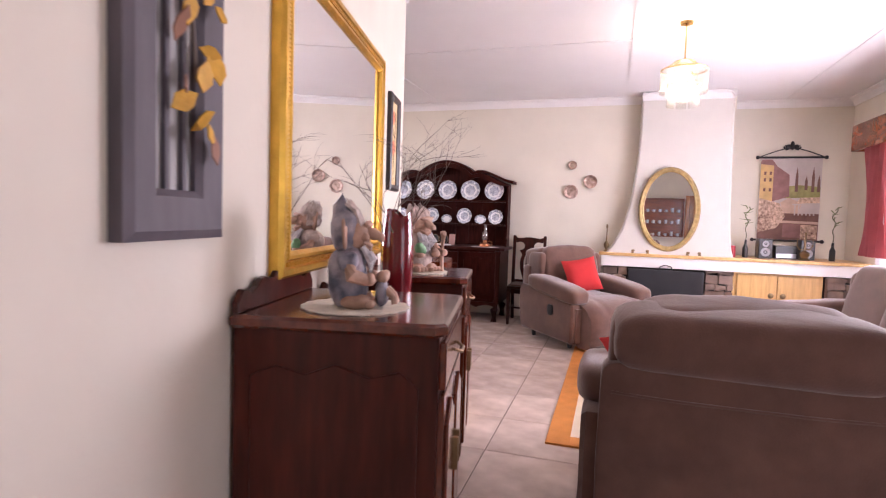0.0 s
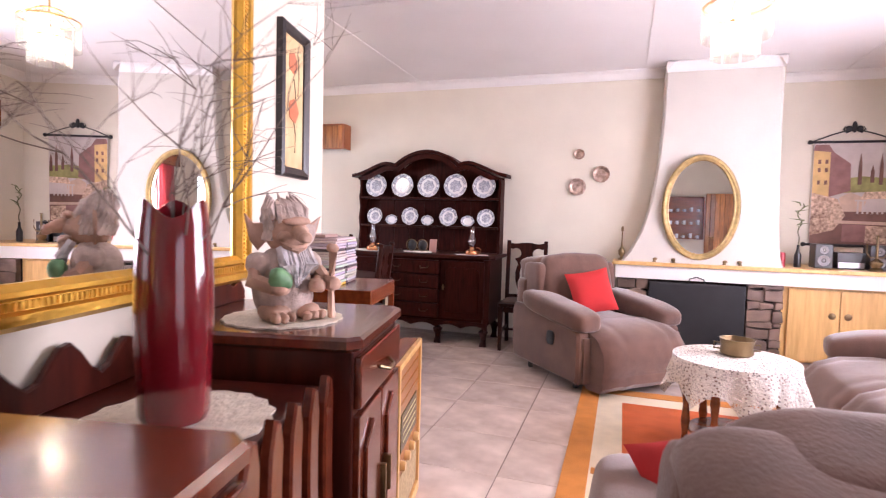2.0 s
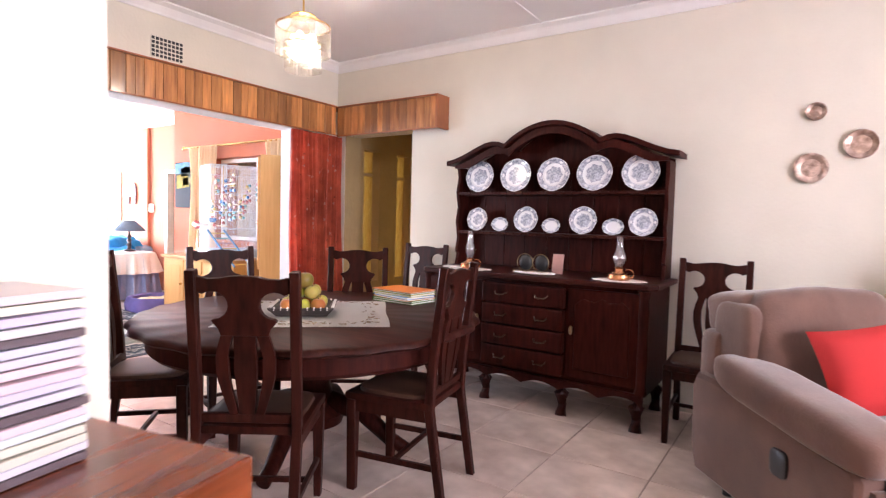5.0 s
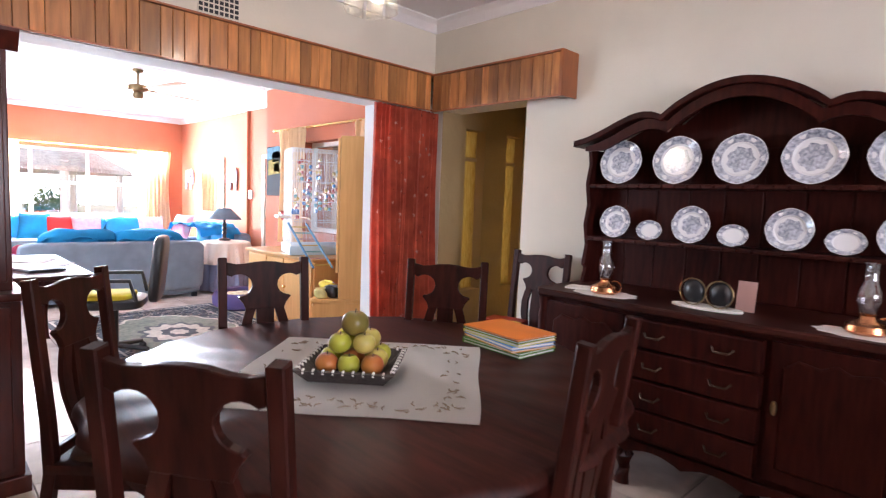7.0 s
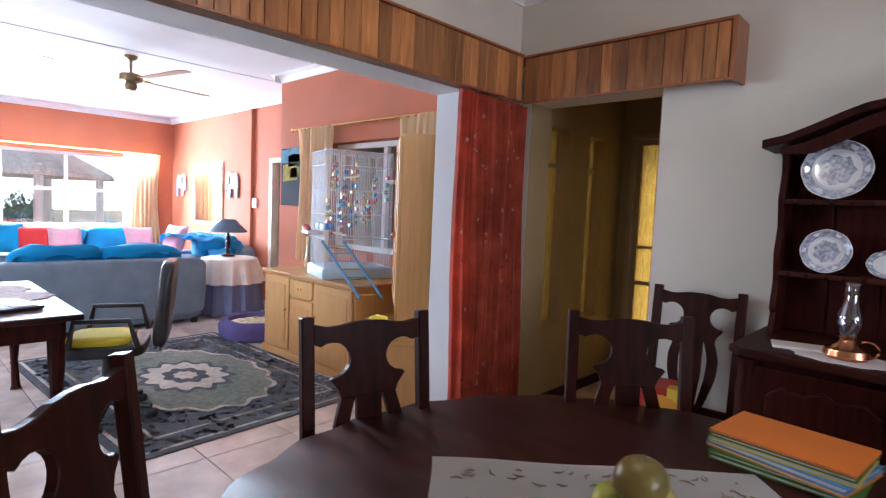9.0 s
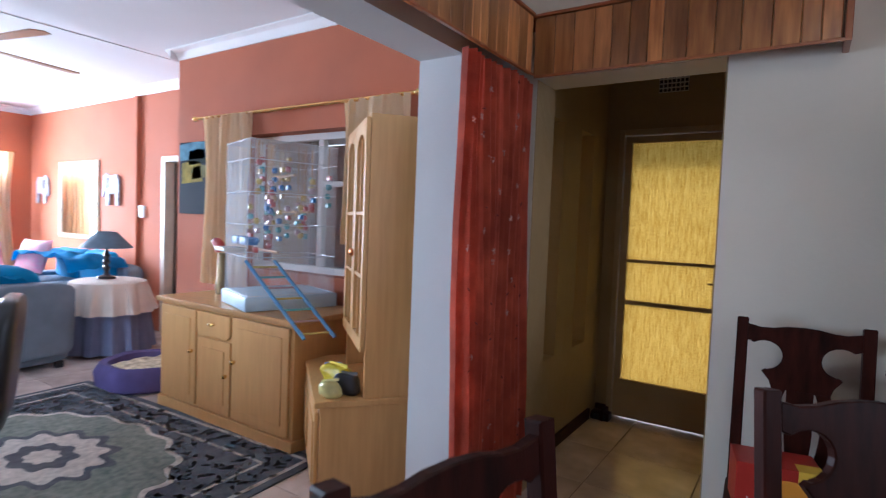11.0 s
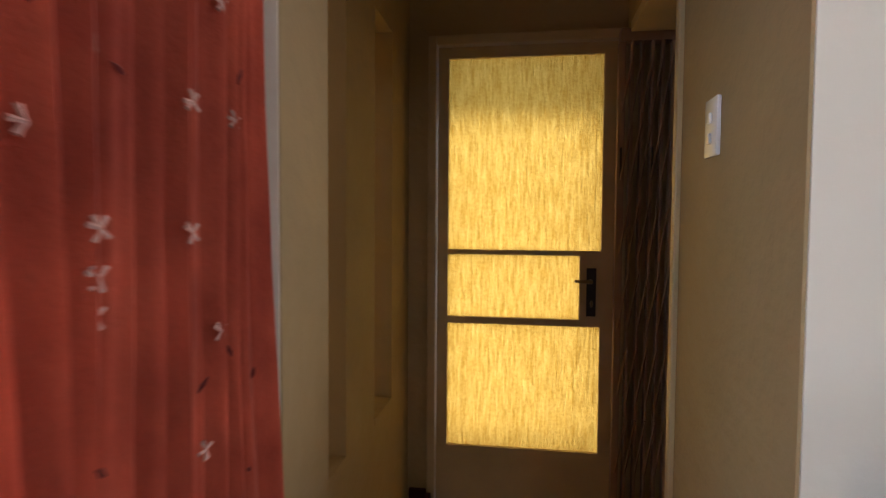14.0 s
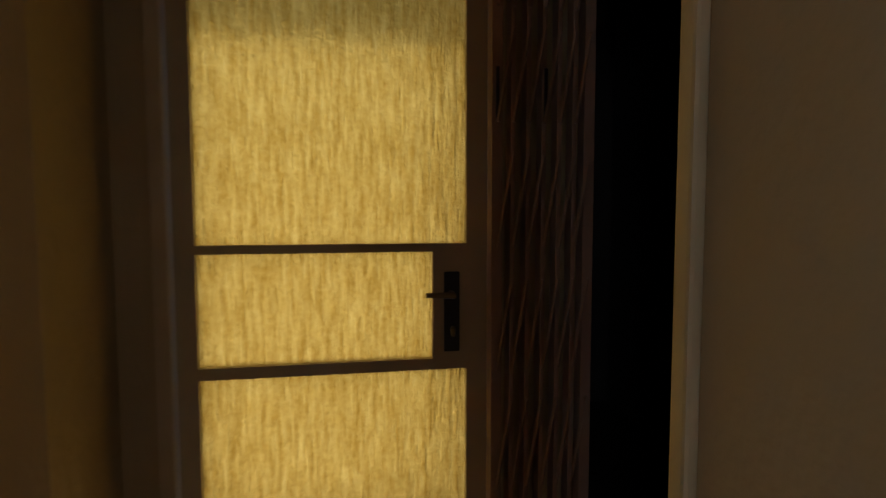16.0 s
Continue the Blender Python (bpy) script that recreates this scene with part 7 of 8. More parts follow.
# on the terracotta wall
wm = thing("wall_mirror", "tall wall mirror in a pale cream frame", "mirror", (-10.2, 8.495, 0.97))
part("frame", frame_ring(1.10, 1.02, [(0, 0.0), (0, 0.02), (0.02, 0.03), (0.05, 0.028), (0.06, 0.012)]), tint("cream_frame", (0.66, 0.52, 0.36), 0.5), wm, smooth=False)
part("glass", box(B(), -0.50, 0.50, -0.014, -0.004, 0.05, 0.97), MIRROR, wm, smooth=False)
ELE = mat("grey_fabric_print", (0.42, 0.42, 0.46), 0.8, var=0.5, scale=16, bump=0.2)
for x, f in ((-11.3, 1), (-9.3, -1)):
    pts = [(-0.17, 0.0), (-0.10, 0.0), (-0.09, 0.14), (0.05, 0.14), (0.06, 0.0), (0.13, 0.0), (0.15, 0.22), (0.20, 0.10), (0.24, 0.11), (0.22, 0.26), (0.20, 0.36), (0.12, 0.40), (0.05, 0.37), (-0.12, 0.38), (-0.18, 0.30)]
    el = thing("elephant_plaque", "cut-out elephant plaque in grey patterned cloth", "wall decoration", (x, 8.485, 1.42), 0, "elephant plaques")
    part("body", prism(B(), [(f * a, c) for a, c in pts], -0.02, 0, "y", b=0.003), ELE, el, smooth=False)
    part("ear", prism(B(), [(f * 0.08, 0.2), (f * 0.14, 0.22), (f * 0.15, 0.33), (f * 0.06, 0.34)], -0.032, -0.021, "y", b=0.003), GREYF, el, smooth=False)
sw = thing("light_switch", "small cream wall switch box", "switch", (-8.62, 8.498, 1.36))
part("plate", box(B(), -0.06, 0.06, -0.03, 0, -0.07, 0.07, 0.008), CLOTHW, sw)
part("button", box(B(), -0.02, 0.02, -0.038, -0.03, -0.02, 0.02, 0.004), PORC, sw)
struct("pipe_cover", box(B(), -8.76, -8.68, 8.45, 8.499, 0, 2.70, 0.01), TERRA, "terracotta boxed pipe in the corner of the wall", "pipe")
dj = thing("door_2", "cream painted steel door frame of the dark living room doorway", "door frame")
tagged(dj, kind="structure")
bm = box(B(), -8.16, -8.08, 8.45, 8.71, 0, 1.98, 0.006)
box(bm, -7.03, -6.955, 8.45, 8.71, 0, 1.98, 0.006)
box(bm, -8.08, -7.03, 8.45, 8.71, 1.92, 1.98, 0.006)
part("frame", bm, tint("cream_enamel", (0.62, 0.55, 0.45), 0.4), dj, smooth=False)
part("leaf", box(B(), -8.06, -8.02, 8.55, 9.11, 0.01, 1.91, 0.004), tint("brown_door", (0.10, 0.055, 0.035), 0.4), dj, smooth=False)
po = thing("poster", "square print of a dark landscape with yellow and blue patches", "poster", (-6.56, 7.868, 1.36))
part("sheet", box(B(), -0.24, 0.24, -0.012, -0.002, 0, 0.62), tint("dark_print", (0.03, 0.035, 0.045), 0.8, spec=0.15), po, smooth=False)
for x0, x1, z0, z1, c in ((-0.24, 0.24, 0.46, 0.62, (0.15, 0.32, 0.42)), (-0.2, 0.1, 0.26, 0.46, (0.40, 0.30, 0.05)), (-0.05, 0.24, 0.3, 0.42, (0.25, 0.22, 0.10)), (-0.1, 0.16, 0.42, 0.56, (0.02, 0.03, 0.02))):
    part("patch", prism(B(), [(x0, z0), (x1, z0 + 0.02), (x1 - 0.03, z1 - 0.01), ((x0 + x1) / 2, z1), (x0, z1 - 0.02)], -0.0145, -0.010, "y"), tint("print_patch", [q * 0.7 for q in c], 0.8, var=0.5, scale=14, spec=0.15), po, smooth=False)

# curtains and rods
def rod(x0, x1, y0, y1, z, name="curtain_rod"):
    t = thing(name, "slim brass curtain rod with round finials", "curtain rod")
    part("rod", tube(B(), [(x0, y0, z), (x1, y1, z)], 0.014, 10), BRASS, t)
    for p in ((x0, y0), (x1, y1)):
        part("finial", soft(B(), (*p, z), (0.024, 0.024, 0.024), 0.9, 8), BRASS, t)
    return t


rod(-6.45, -4.15, 7.78, 7.78, 2.15)
rod(-11.66, -11.66, 5.2, 8.25, 2.13)
curtain("curtain", "cream striped curtain gathered beside the bird cage", (-6.3, 7.76), (-5.7, 7.76), 0.80, 2.15, CREAMC, 7, 0.04, 0.1)
curtain("curtain", "cream striped curtain bunched above the display cabinet", (-4.75, 7.76), (-4.2, 7.76), 1.2, 2.15, CREAMC, 6, 0.04)
curtain("curtain", "cream striped curtain at the patio window", (-11.62, 7.65), (-11.62, 8.25), 0.5, 2.13, CREAMC, 7, 0.05, 0.15)
curtain("curtain", "cream striped curtain at the patio window", (-11.62, 5.30), (-11.62, 5.86), 0.5, 2.13, CREAMC, 6, 0.05)

# ceiling fan
fn_ = thing("ceiling_fan", "brass and wood ceiling fan standing still", "ceiling fan", (-7.42, 6.52, CH))
part("rod", lathe(B(), [(0.06, 0), (0.055, -0.03), (0.014, -0.05), (0.012, -0.16), (0.03, -0.17), (0, -0.17)], seg=14), PEWTER, fn_)
part("motor", lathe(B(), [(0.03, -0.17), (0.10, -0.185), (0.11, -0.22), (0.10, -0.25), (0.05, -0.27), (0.06, -0.30), (0.045, -0.34), (0, -0.35)], seg=20), PEWTER, fn_)
part("pull_chain", tube(B(), [(0.03, 0, -0.34), (0.03, 0, -0.52)], 0.003, 5), BRASS, fn_)
for k in range(4):
    a = radians(12 + 90 * k)
    m = Matrix.Rotation(a, 4, "Z")
    bl = part("blade", prism(B(), [(0.16, -0.05), (0.86, -0.07), (0.90, 0), (0.86, 0.07), (0.16, 0.05)], -0.232, -0.224, "z", b=0.002, m=m @ Matrix.Rotation(radians(5), 4, "X")), mat("fan_blade_wood", (0.30, 0.15, 0.06), 0.35), fn_, smooth=False)
    part("bracket", box(B(), 0.08, 0.20, -0.02, 0.02, -0.224, -0.214, 0.003, 1, m), BRASS, bl)

# oak sideboard
sb = thing("oak_sideboard", "light oak sideboard with panelled doors and one drawer", "sideboard", (-5.24, 7.80, 0))
part("body", box(B(), -0.685, 0.685, -0.58, 0, 0.06, 0.745, 0.005), OAK, sb, smooth=False)
part("top", box(B(), -0.71, 0.71, -0.615, 0, 0.745, 0.78, 0.01), OAKX, sb, smooth=False)
part("plinth", box(B(), -0.70, 0.70, -0.60, 0, 0, 0.075, 0.008), OAK, sb, smooth=False)
for x0, x1, z1 in ((-0.66, -0.25, 0.73), (-0.23, 0.12, 0.56), (0.14, 0.66, 0.73)):
    d_ = part("door", box(B(), x0, x1, -0.60, -0.582, 0.09, z1, 0.005), OAK, sb, smooth=False)
    part("panel", box(B(), x0 + 0.055, x1 - 0.055, -0.606, -0.598, 0.15, z1 - 0.06, 0.005), OAK, d_, smooth=False)
    part("knob", soft(B(), (x1 - 0.03 if x0 < 0.1 else x0 + 0.03, -0.615, z1 * 0.62), (0.014, 0.018, 0.014), 0.9, 8), BRASS, d_)
d_ = part("drawer", prism(B(), [(-0.23, 0.60), (-0.20, 0.575), (0.09, 0.575), (0.12, 0.60), (0.12, 0.73), (-0.23, 0.73)], -0.604, -0.582, "y", b=0.004), OAK, sb, smooth=False)
part("knob", soft(B(), (-0.055, -0.615, 0.66), (0.03, 0.014, 0.012), 0.8, 8), BRASS, d_)

# bird cage with toys and a ladder
WIRE = tint("white_wire", (0.62, 0.64, 0.66), 0.35, metal=0.3)
bc_ = thing("bird_cage", "large white wire bird cage full of toys on the sideboard", "bird cage", (-5.077, 7.54, 0.782), -19)
cx, cy, ch = 0.23, 0.285, 1.05
part("base_tray", box(B(), -cx - 0.02, cx + 0.02, -cy - 0.02, cy + 0.02, 0, 0.09, 0.012), tint("pale_blue_plastic", (0.45, 0.58, 0.68), 0.35), bc_)
bm = B()
for i in range(29):
    x = -cx + 2 * cx * i / 28
    for y in (-cy, cy):
        tube(bm, [(x, y, 0.085), (x, y, ch)], 0.0012, 4, cap=False)
for i in range(1, 38):
    y = -cy + 2 * cy * i / 38
    for x in (-cx, cx):
        tube(bm, [(x, y, 0.085), (x, y, ch)], 0.0012, 4, cap=False)
for i in range(13):
    x = -cx + 2 * cx * i / 12
    tube(bm, [(x, -cy, ch), (x, cy, ch)], 0.0012, 4, cap=False)
tagged(part("bars", bm, WIRE, bc_, "thin upright wires"), kind="stuff")
for z in (0.092, 0.33, 0.53, 0.73, 0.93, ch):
    part("hoop", tube(B(), [(-cx, -cy, z), (cx, -cy, z), (cx, cy, z), (-cx, cy, z), (-cx, -cy, z)], 0.003, 5), WIRE, bc_)
rng = random.Random(44)
TOYS = [tint("toy_" + n, c, 0.4, var=0.05, bump=0) for n, c in (("blue", (0.03, 0.15, 0.40)), ("yellow", (0.50, 0.36, 0.08)), ("red", (0.40, 0.06, 0.05)), ("teal", (0.10, 0.32, 0.34)), ("wood", (0.5, 0.32, 0.16)), ("pink", (0.42, 0.28, 0.30)))]
for k in range(22):
    x, y, z = rng.uniform(-0.20, 0.20), rng.uniform(-0.25, 0.25), rng.uniform(0.52, 0.96)
    ty = part("hanging_toy", tube(B(), [(x, y, ch), (x, y, z)], 0.003, 5), TOYS[4], bc_, "string of coloured beads and blocks")
    for j in range(4):
        q = (x + rng.uniform(-0.012, 0.012), y, z - 0.06 * j)
        bm = soft(B(), q, (0.019, 0.019, 0.02), 0.8, 6) if (j + k) % 3 else box(B(), q[0] - 0.016, q[0] + 0.03, q[1] - 0.012, q[1] + 0.012, q[2] - 0.016, q[2] + 0.016, 0.004)
        part("bead", bm, TOYS[rng.randrange(6)], ty)
for z, x in ((0.36, -0.1), (0.62, 0.1), (0.85, 0)):
    part("perch", tube(B(), [(-cx, x, z), (cx, x, z)], 0.009, 6), TOYS[4], bc_)
for x in (-0.08, 0.08):
    part("feeder", box(B(), x - 0.06, x + 0.06, -cy + 0.01, -cy + 0.09, 0.40, 0.45, 0.006), TOYS[0], bc_, "blue plastic feeder")
part("landing", box(B(), -0.06, 0.15, -cy - 0.12, -cy + 0.01, 0.36, 0.385, 0.005), tint("landing_white", (0.6, 0.58, 0.55), 0.5), bc_)
ld = thing("bird_ladder", "blue toy ladder with coloured rungs leaning from the cage", "ladder", (-4.97, 7.14, 0.0))
P0, P1 = Vector((0.14, 0.05, 1.10)), Vector((0.72, -0.02, 0.74))
for s in (-1, 1):
    o_ = Vector((0.035, 0.075, 0)) * s
    part("rail", tube(B(), [P0 + o_, P1 + o_], 0.011, 6), tint("ladder_blue", (0.08, 0.22, 0.40), 0.4), ld)
for k in range(7):
    c_ = P0.lerp(P1, (k + 0.6) / 7)
    part("rung", tube(B(), [c_ - Vector((0.035, 0.075, 0)), c_ + Vector((0.035, 0.075, 0))], 0.006, 6), TOYS[(k * 2 + 1) % 6], ld)
tr = thing("plant_vase", "small dark jar with a red bow beside the cage", "vase", (-5.72, 7.55, 0.782))
part("jar", lathe(B(), [(0, 0), (0.04, 0), (0.05, 0.06), (0.035, 0.12), (0.03, 0.30), (0, 0.30)], seg=14), PEWTER, tr)
part("bow", soft(B(), (0, -0.03, 0.36), (0.06, 0.03, 0.05), 0.8, 8, lump=0.5, freq=20), TOYS[2], tr)

# display cabinet set across the corner beside the pier
dc = thing("display_cabinet", "light oak display cabinet with glazed arched doors", "cabinet", (-3.84, 7.01, 0), -39.5)
part("lower_case", box(B(), -0.86, 0.0, -0.20, 0.24, 0, 0.50, 0.006), OAK, dc, smooth=False)
for x0, x1 in ((-0.84, -0.44), (-0.42, -0.02)):
    d_ = part("door", box(B(), x0, x1, -0.22, -0.202, 0.06, 0.47, 0.005), OAK, dc, smooth=False)
    part("panel", box(B(), x0 + 0.05, x1 - 0.05, -0.227, -0.218, 0.12, 0.41, 0.005), OAK, d_, smooth=False)
part("plank_top", box(B(), -0.87, 0.012, -0.225, 0.245, 0.50, 0.53, 0.006), OAK, dc, smooth=False)
bm = box(B(), -0.022, 0.0, 0.0, 0.245, 0.53, 1.86, 0.003)
box(bm, -0.66, -0.64, 0.0, 0.245, 0.53, 1.86, 0.003)
box(bm, -0.64, -0.022, 0.225, 0.245, 0.53, 1.86)
box(bm, -0.64, -0.022, 0.0, 0.225, 1.835, 1.86)
part("upper_case", bm, OAK, dc, smooth=False)
for z in (0.9, 1.2, 1.5):
    part("shelf", box(B(), -0.639, -0.023, 0.01, 0.224, z, z + 0.012), OAK, dc, smooth=False)
for k in range(2):
    x0 = -0.655 + 0.33 * k
    d_ = part("glazed_door", prism(B(), [(x0 + 0.045, 1.84), (x0 + 0.045, 1.70)] + [(x0 + 0.1625 - 0.117 * math.cos(a), 1.70 + 0.08 * math.sin(a)) for a in np.linspace(0, math.pi, 9)] + [(x0 + 0.28, 1.70), (x0 + 0.28, 1.84)], -0.024, -0.002, "y"), OAK, dc, "arched head of a glazed door", smooth=False)
    for a in (x0, x0 + 0.28):
        part("stile", box(B(), a, a + 0.045, -0.024, -0.002, 0.75, 1.84, 0.003), OAK, d_, smooth=False)
    part("rail", box(B(), x0 + 0.045, x0 + 0.28, -0.024, -0.002, 0.75, 0.81), OAK, d_, smooth=False)
    part("glazing_bar", box(B(), x0 + 0.155, x0 + 0.17, -0.020, -0.006, 0.81, 1.76), OAK, d_, smooth=False)
    for z in (1.1, 1.4):
        part("glazing_bar", box(B(), x0 + 0.045, x0 + 0.28, -0.0205, -0.0055, z - 0.008, z + 0.008), OAK, d_, smooth=False)
    o = part("pane", box(B(), x0 + 0.04, x0 + 0.285, -0.014, -0.011, 0.80, 1.78), GLASS, d_, smooth=False)
    o.visible_shadow = False
    part("knob", soft(B(), (x0 + 0.305 if k == 0 else x0 + 0.02, -0.035, 1.2), (0.012, 0.012, 0.02), 0.8, 8), COPPER, d_)
for k, (x, y, r, c, lab) in enumerate(((-0.17, -0.10, 0.075, (0.70, 0.55, 0.03), "bright yellow plastic bag of bird food"), (-0.10, -0.06, 0.06, (0.02, 0.02, 0.025), "small black pouch"), (-0.32, -0.11, 0.055, (0.12, 0.22, 0.50), "blue and white packet"), (-0.05, -0.15, 0.05, (0.65, 0.60, 0.25), "colourful crumpled packet"))):
    pk = thing("packet", lab + " on the oak cabinet", "packet", tuple(pose(-3.84, 7.01, 0.531, 0, 0, -39.5) @ Vector((x, y, 0))), 20 * k)
    part("bag", soft(B(), (0, 0, r * 0.8), (r, r * 0.7, r * 0.8), 0.6, 10, lump=0.4, freq=18), tint("packet_film", c, 0.3, var=0.3, scale=25), pk)
    part("seal", box(B(), -r * 0.8, r * 0.8, -0.003, 0.003, r * 1.5, r * 1.75), tint("packet_seal", [min(1, q * 1.3 + 0.1) for q in c], 0.3), pk, smooth=False)

# dog bed
db = thing("dog_bed", "round purple padded dog bed with a mottled fleece", "pet bed", (-6.45, 7.42, 0))
part("rim", lathe(B(), [(0.30, 0.0), (0.36, 0.03), (0.37, 0.13), (0.33, 0.20), (0.28, 0.19), (0.25, 0.12), (0.26, 0.03)], seg=36, scallop=0.04, lobes=6, cap=False), mat("purple_blue_cloth", (0.09, 0.07, 0.20), 0.9, var=0.3, bump=0.2), db)
bm = soft(B(), (0, 0, 0.09), (0.27, 0.27, 0.08), 0.6, 14, lump=0.35, freq=12)
part("fleece", bm, mat("mottled_fleece", (0.45, 0.36, 0.22), 0.95, var=0.6, scale=18, bump=0.7, fine=40, col2=(0.62, 0.55, 0.40)), db)

# desk, laptop, mats and office chair
dk = thing("desk", "dark wooden desk with carved legs", "desk", (-5.45, 4.95, 0), 0)
part("top", box(B(), -0.70, 0.80, -0.55, 0.52, 0.71, 0.745, 0.012), CHAIRW, dk, smooth=False)
part("apron", box(B(), -0.62, 0.72, -0.48, 0.45, 0.60, 0.709, 0.004), DARK, dk, smooth=False)
for x in (-0.58, 0.68):
    for y in (-0.44, 0.41):
        part("leg", tube(B(), [(x, y, 0.61), (x + 0.02, y, 0.45), (x - 0.01, y, 0.2), (x + 0.03, y, 0.03), (x + 0.045, y, 0.0)], [0.045, 0.04, 0.022, 0.026, 0.034], 8), DARK, dk)
lp = thing("laptop", "open dark grey laptop lying on the desk", "laptop", (-5.05, 5.18, 0.747), 15)
part("base", box(B(), -0.17, 0.17, -0.12, 0.12, 0, 0.018, 0.006), BLACKP, lp)
part("keyboard", box(B(), -0.15, 0.15, -0.02, 0.10, 0.018, 0.021, 0.001), tint("grey_keys", (0.2, 0.2, 0.22), 0.4), lp)
for x, y, r in ((-5.75, 5.2, 0.2), (-5.4, 5.3, 0.17)):
    single("placemat", lathe(B(), [(0, 0.004), (r, 0.004), (r, 0), (0, 0)], seg=36, scallop=0.07, lobes=9), mat("crochet_mat", (0.42, 0.33, 0.30), 0.9, var=0.5, scale=30, bump=0.6), "round crocheted mat on the desk", "placemat", (x, y, 0.746), group="crocheted mats")
oc = thing("office_chair", "black office chair with a high back and yellow seat pad", "office chair", (-5.05, 5.68, 0), -25)
part("seat", soft(B(), (0, 0, 0.46), (0.23, 0.23, 0.045), 0.4, 12), BLACKP, oc)
part("seat_pad", soft(B(), (0.02, -0.02, 0.515), (0.19, 0.18, 0.03), 0.5, 10), tint("yellow_pad", (0.62, 0.48, 0.02), 0.9, bump=0.2), oc)
part("backrest", soft(B(), (0, 0.25, 0.76), (0.21, 0.045, 0.27), 0.4, 12, m=Matrix.Rotation(radians(-6), 4, "X")), BLACKP, oc)
for s in (-1, 1):
    part("armrest", tube(B(), [(s * 0.25, 0.2, 0.5), (s * 0.26, 0.16, 0.66), (s * 0.26, -0.12, 0.66), (s * 0.25, -0.15, 0.5)], 0.018, 8), BLACKP, oc)
part("column", lathe(B(), [(0.03, 0.08), (0.03, 0.42)], seg=12), BLACKP, oc)
for k in range(5):
    a = k * 1.2566
    lg = part("spoke", tube(B(), [(0, 0, 0.10), (0.27 * math.cos(a), 0.27 * math.sin(a), 0.075)], [0.025, 0.018], 8), BLACKP, oc)
    part("castor", soft(B(), (0.28 * math.cos(a), 0.28 * math.sin(a), 0.032), (0.03, 0.03, 0.032), 0.8, 8), BLACKP, lg)
grn = thing("green_bag", "bright green cloth bag hanging under the desk", "bag", (-4.9, 4.9, 0.42))
part("pouch", soft(B(), (0, 0, 0), (0.14, 0.05, 0.12), 0.6, 10, lump=0.3, freq=10), tint("green_cloth", (0.10, 0.32, 0.08), 0.8), grn)
part("strap", tube(B(), [(-0.06, 0, 0.1), (-0.05, 0, 0.2), (0.05, 0, 0.2), (0.06, 0, 0.1)], 0.006, 6), tint("green_strap", (0.08, 0.25, 0.06), 0.8), grn)

# ---- outside the windows ----
lap = thing("thatched_shelter", "open thatched patio shelter on timber poles", "shelter", (-17.0, 6.4, -0.12))
part("roof", lathe(B(), [(2.6, 1.85), (2.55, 1.95), (0.1, 3.3), (0, 3.3)], seg=12), mat("grey_thatch", (0.55, 0.50, 0.45), 0.95, var=0.4, scale=20, bump=0.8, fine=40), lap, smooth=False)
for k in range(6):
    a = k * 1.047 + 0.3
    part("post", tube(B(), [(2.2 * math.cos(a), 2.2 * math.sin(a), 0), (2.2 * math.cos(a), 2.2 * math.sin(a), 2.1)], 0.09, 8), WHITE, lap)
LEAFM = mat("garden_leaf", (0.10, 0.20, 0.06), 0.6, var=0.4, scale=3)


def bush(at, r, seed, n=500):
    rg = random.Random(seed)
    t = thing("garden_shrub", "leafy green garden shrub outside the window", "shrub", at)
    for k in range(5):
        a = rg.uniform(0, 6.28)
        part("stem", tube(B(), [(0, 0, 0), (0.4 * r * math.cos(a), 0.4 * r * math.sin(a), r * 0.7), (0.7 * r * math.cos(a), 0.7 * r * math.sin(a), r * 1.3)], [0.05, 0.03, 0.01], 6), TWIG, t)
    bm = B()
    for k in range(n):
        d = Vector((rg.gauss(0, 1), rg.gauss(0, 1), rg.gauss(0, 0.8))).normalized() * r * rg.uniform(0.45, 1.0) * (1 + 0.3 * math.sin(5 * rg.random()))
        c_ = Vector((0, 0, r * 1.1)) + d
        q = Euler((rg.uniform(0, 6), rg.uniform(0, 6), rg.uniform(0, 6))).to_matrix()
        L = rg.uniform(0.07, 0.15)
        bm.faces.new([bm.verts.new(c_ + q @ Vector(p)) for p in ((-L, 0, 0), (0, L * 0.4, 0.02), (L, 0, 0), (0, -L * 0.4, 0.02))])
    tagged(part("leaf", bm, LEAFM, t, smooth=False), kind="stuff")


for k, (x, y, r) in enumerate(((-24, 8.2, 0.7), (-3.6, 16, 1.6), (-1.2, 15, 1.3))):
    bush((x, y, -0.12), r, k)
struct("backdrop", box(B(), -60.2, -60, -60, 80, -0.12, 40), HAZE, "pale hazy sky beyond the garden", "backdrop")
struct("patio", box(B(), -20, -12.0, 0, 14, -0.119, -0.06), tint("pale_paving", (0.55, 0.50, 0.44), 0.8), "pale paved patio outside the living room", "pavement")
struct("patio_roof", box(B(), -13.0, -3.7, 8.76, 11.0, 2.45, 2.55), WHITE, "white patio roof outside the side window", "roof")
struct("patio_wall", box(B(), -13.0, -3.9, 11.0, 11.2, -0.12, 2.44), mat("grey_brick", (0.50, 0.46, 0.45), 0.9, var=0.2), "grey wall of the patio", "wall")

for x in (-9.6, -8.2, -6.8, -5.4):
    single("patio_post", box(B(), -0.06, 0.06, -0.06, 0.06, 0, 2.56, 0.01), WHITE, "square white painted post carrying the patio roof", "post", (x, 10.4, -0.11), group="patio posts", smooth=False)
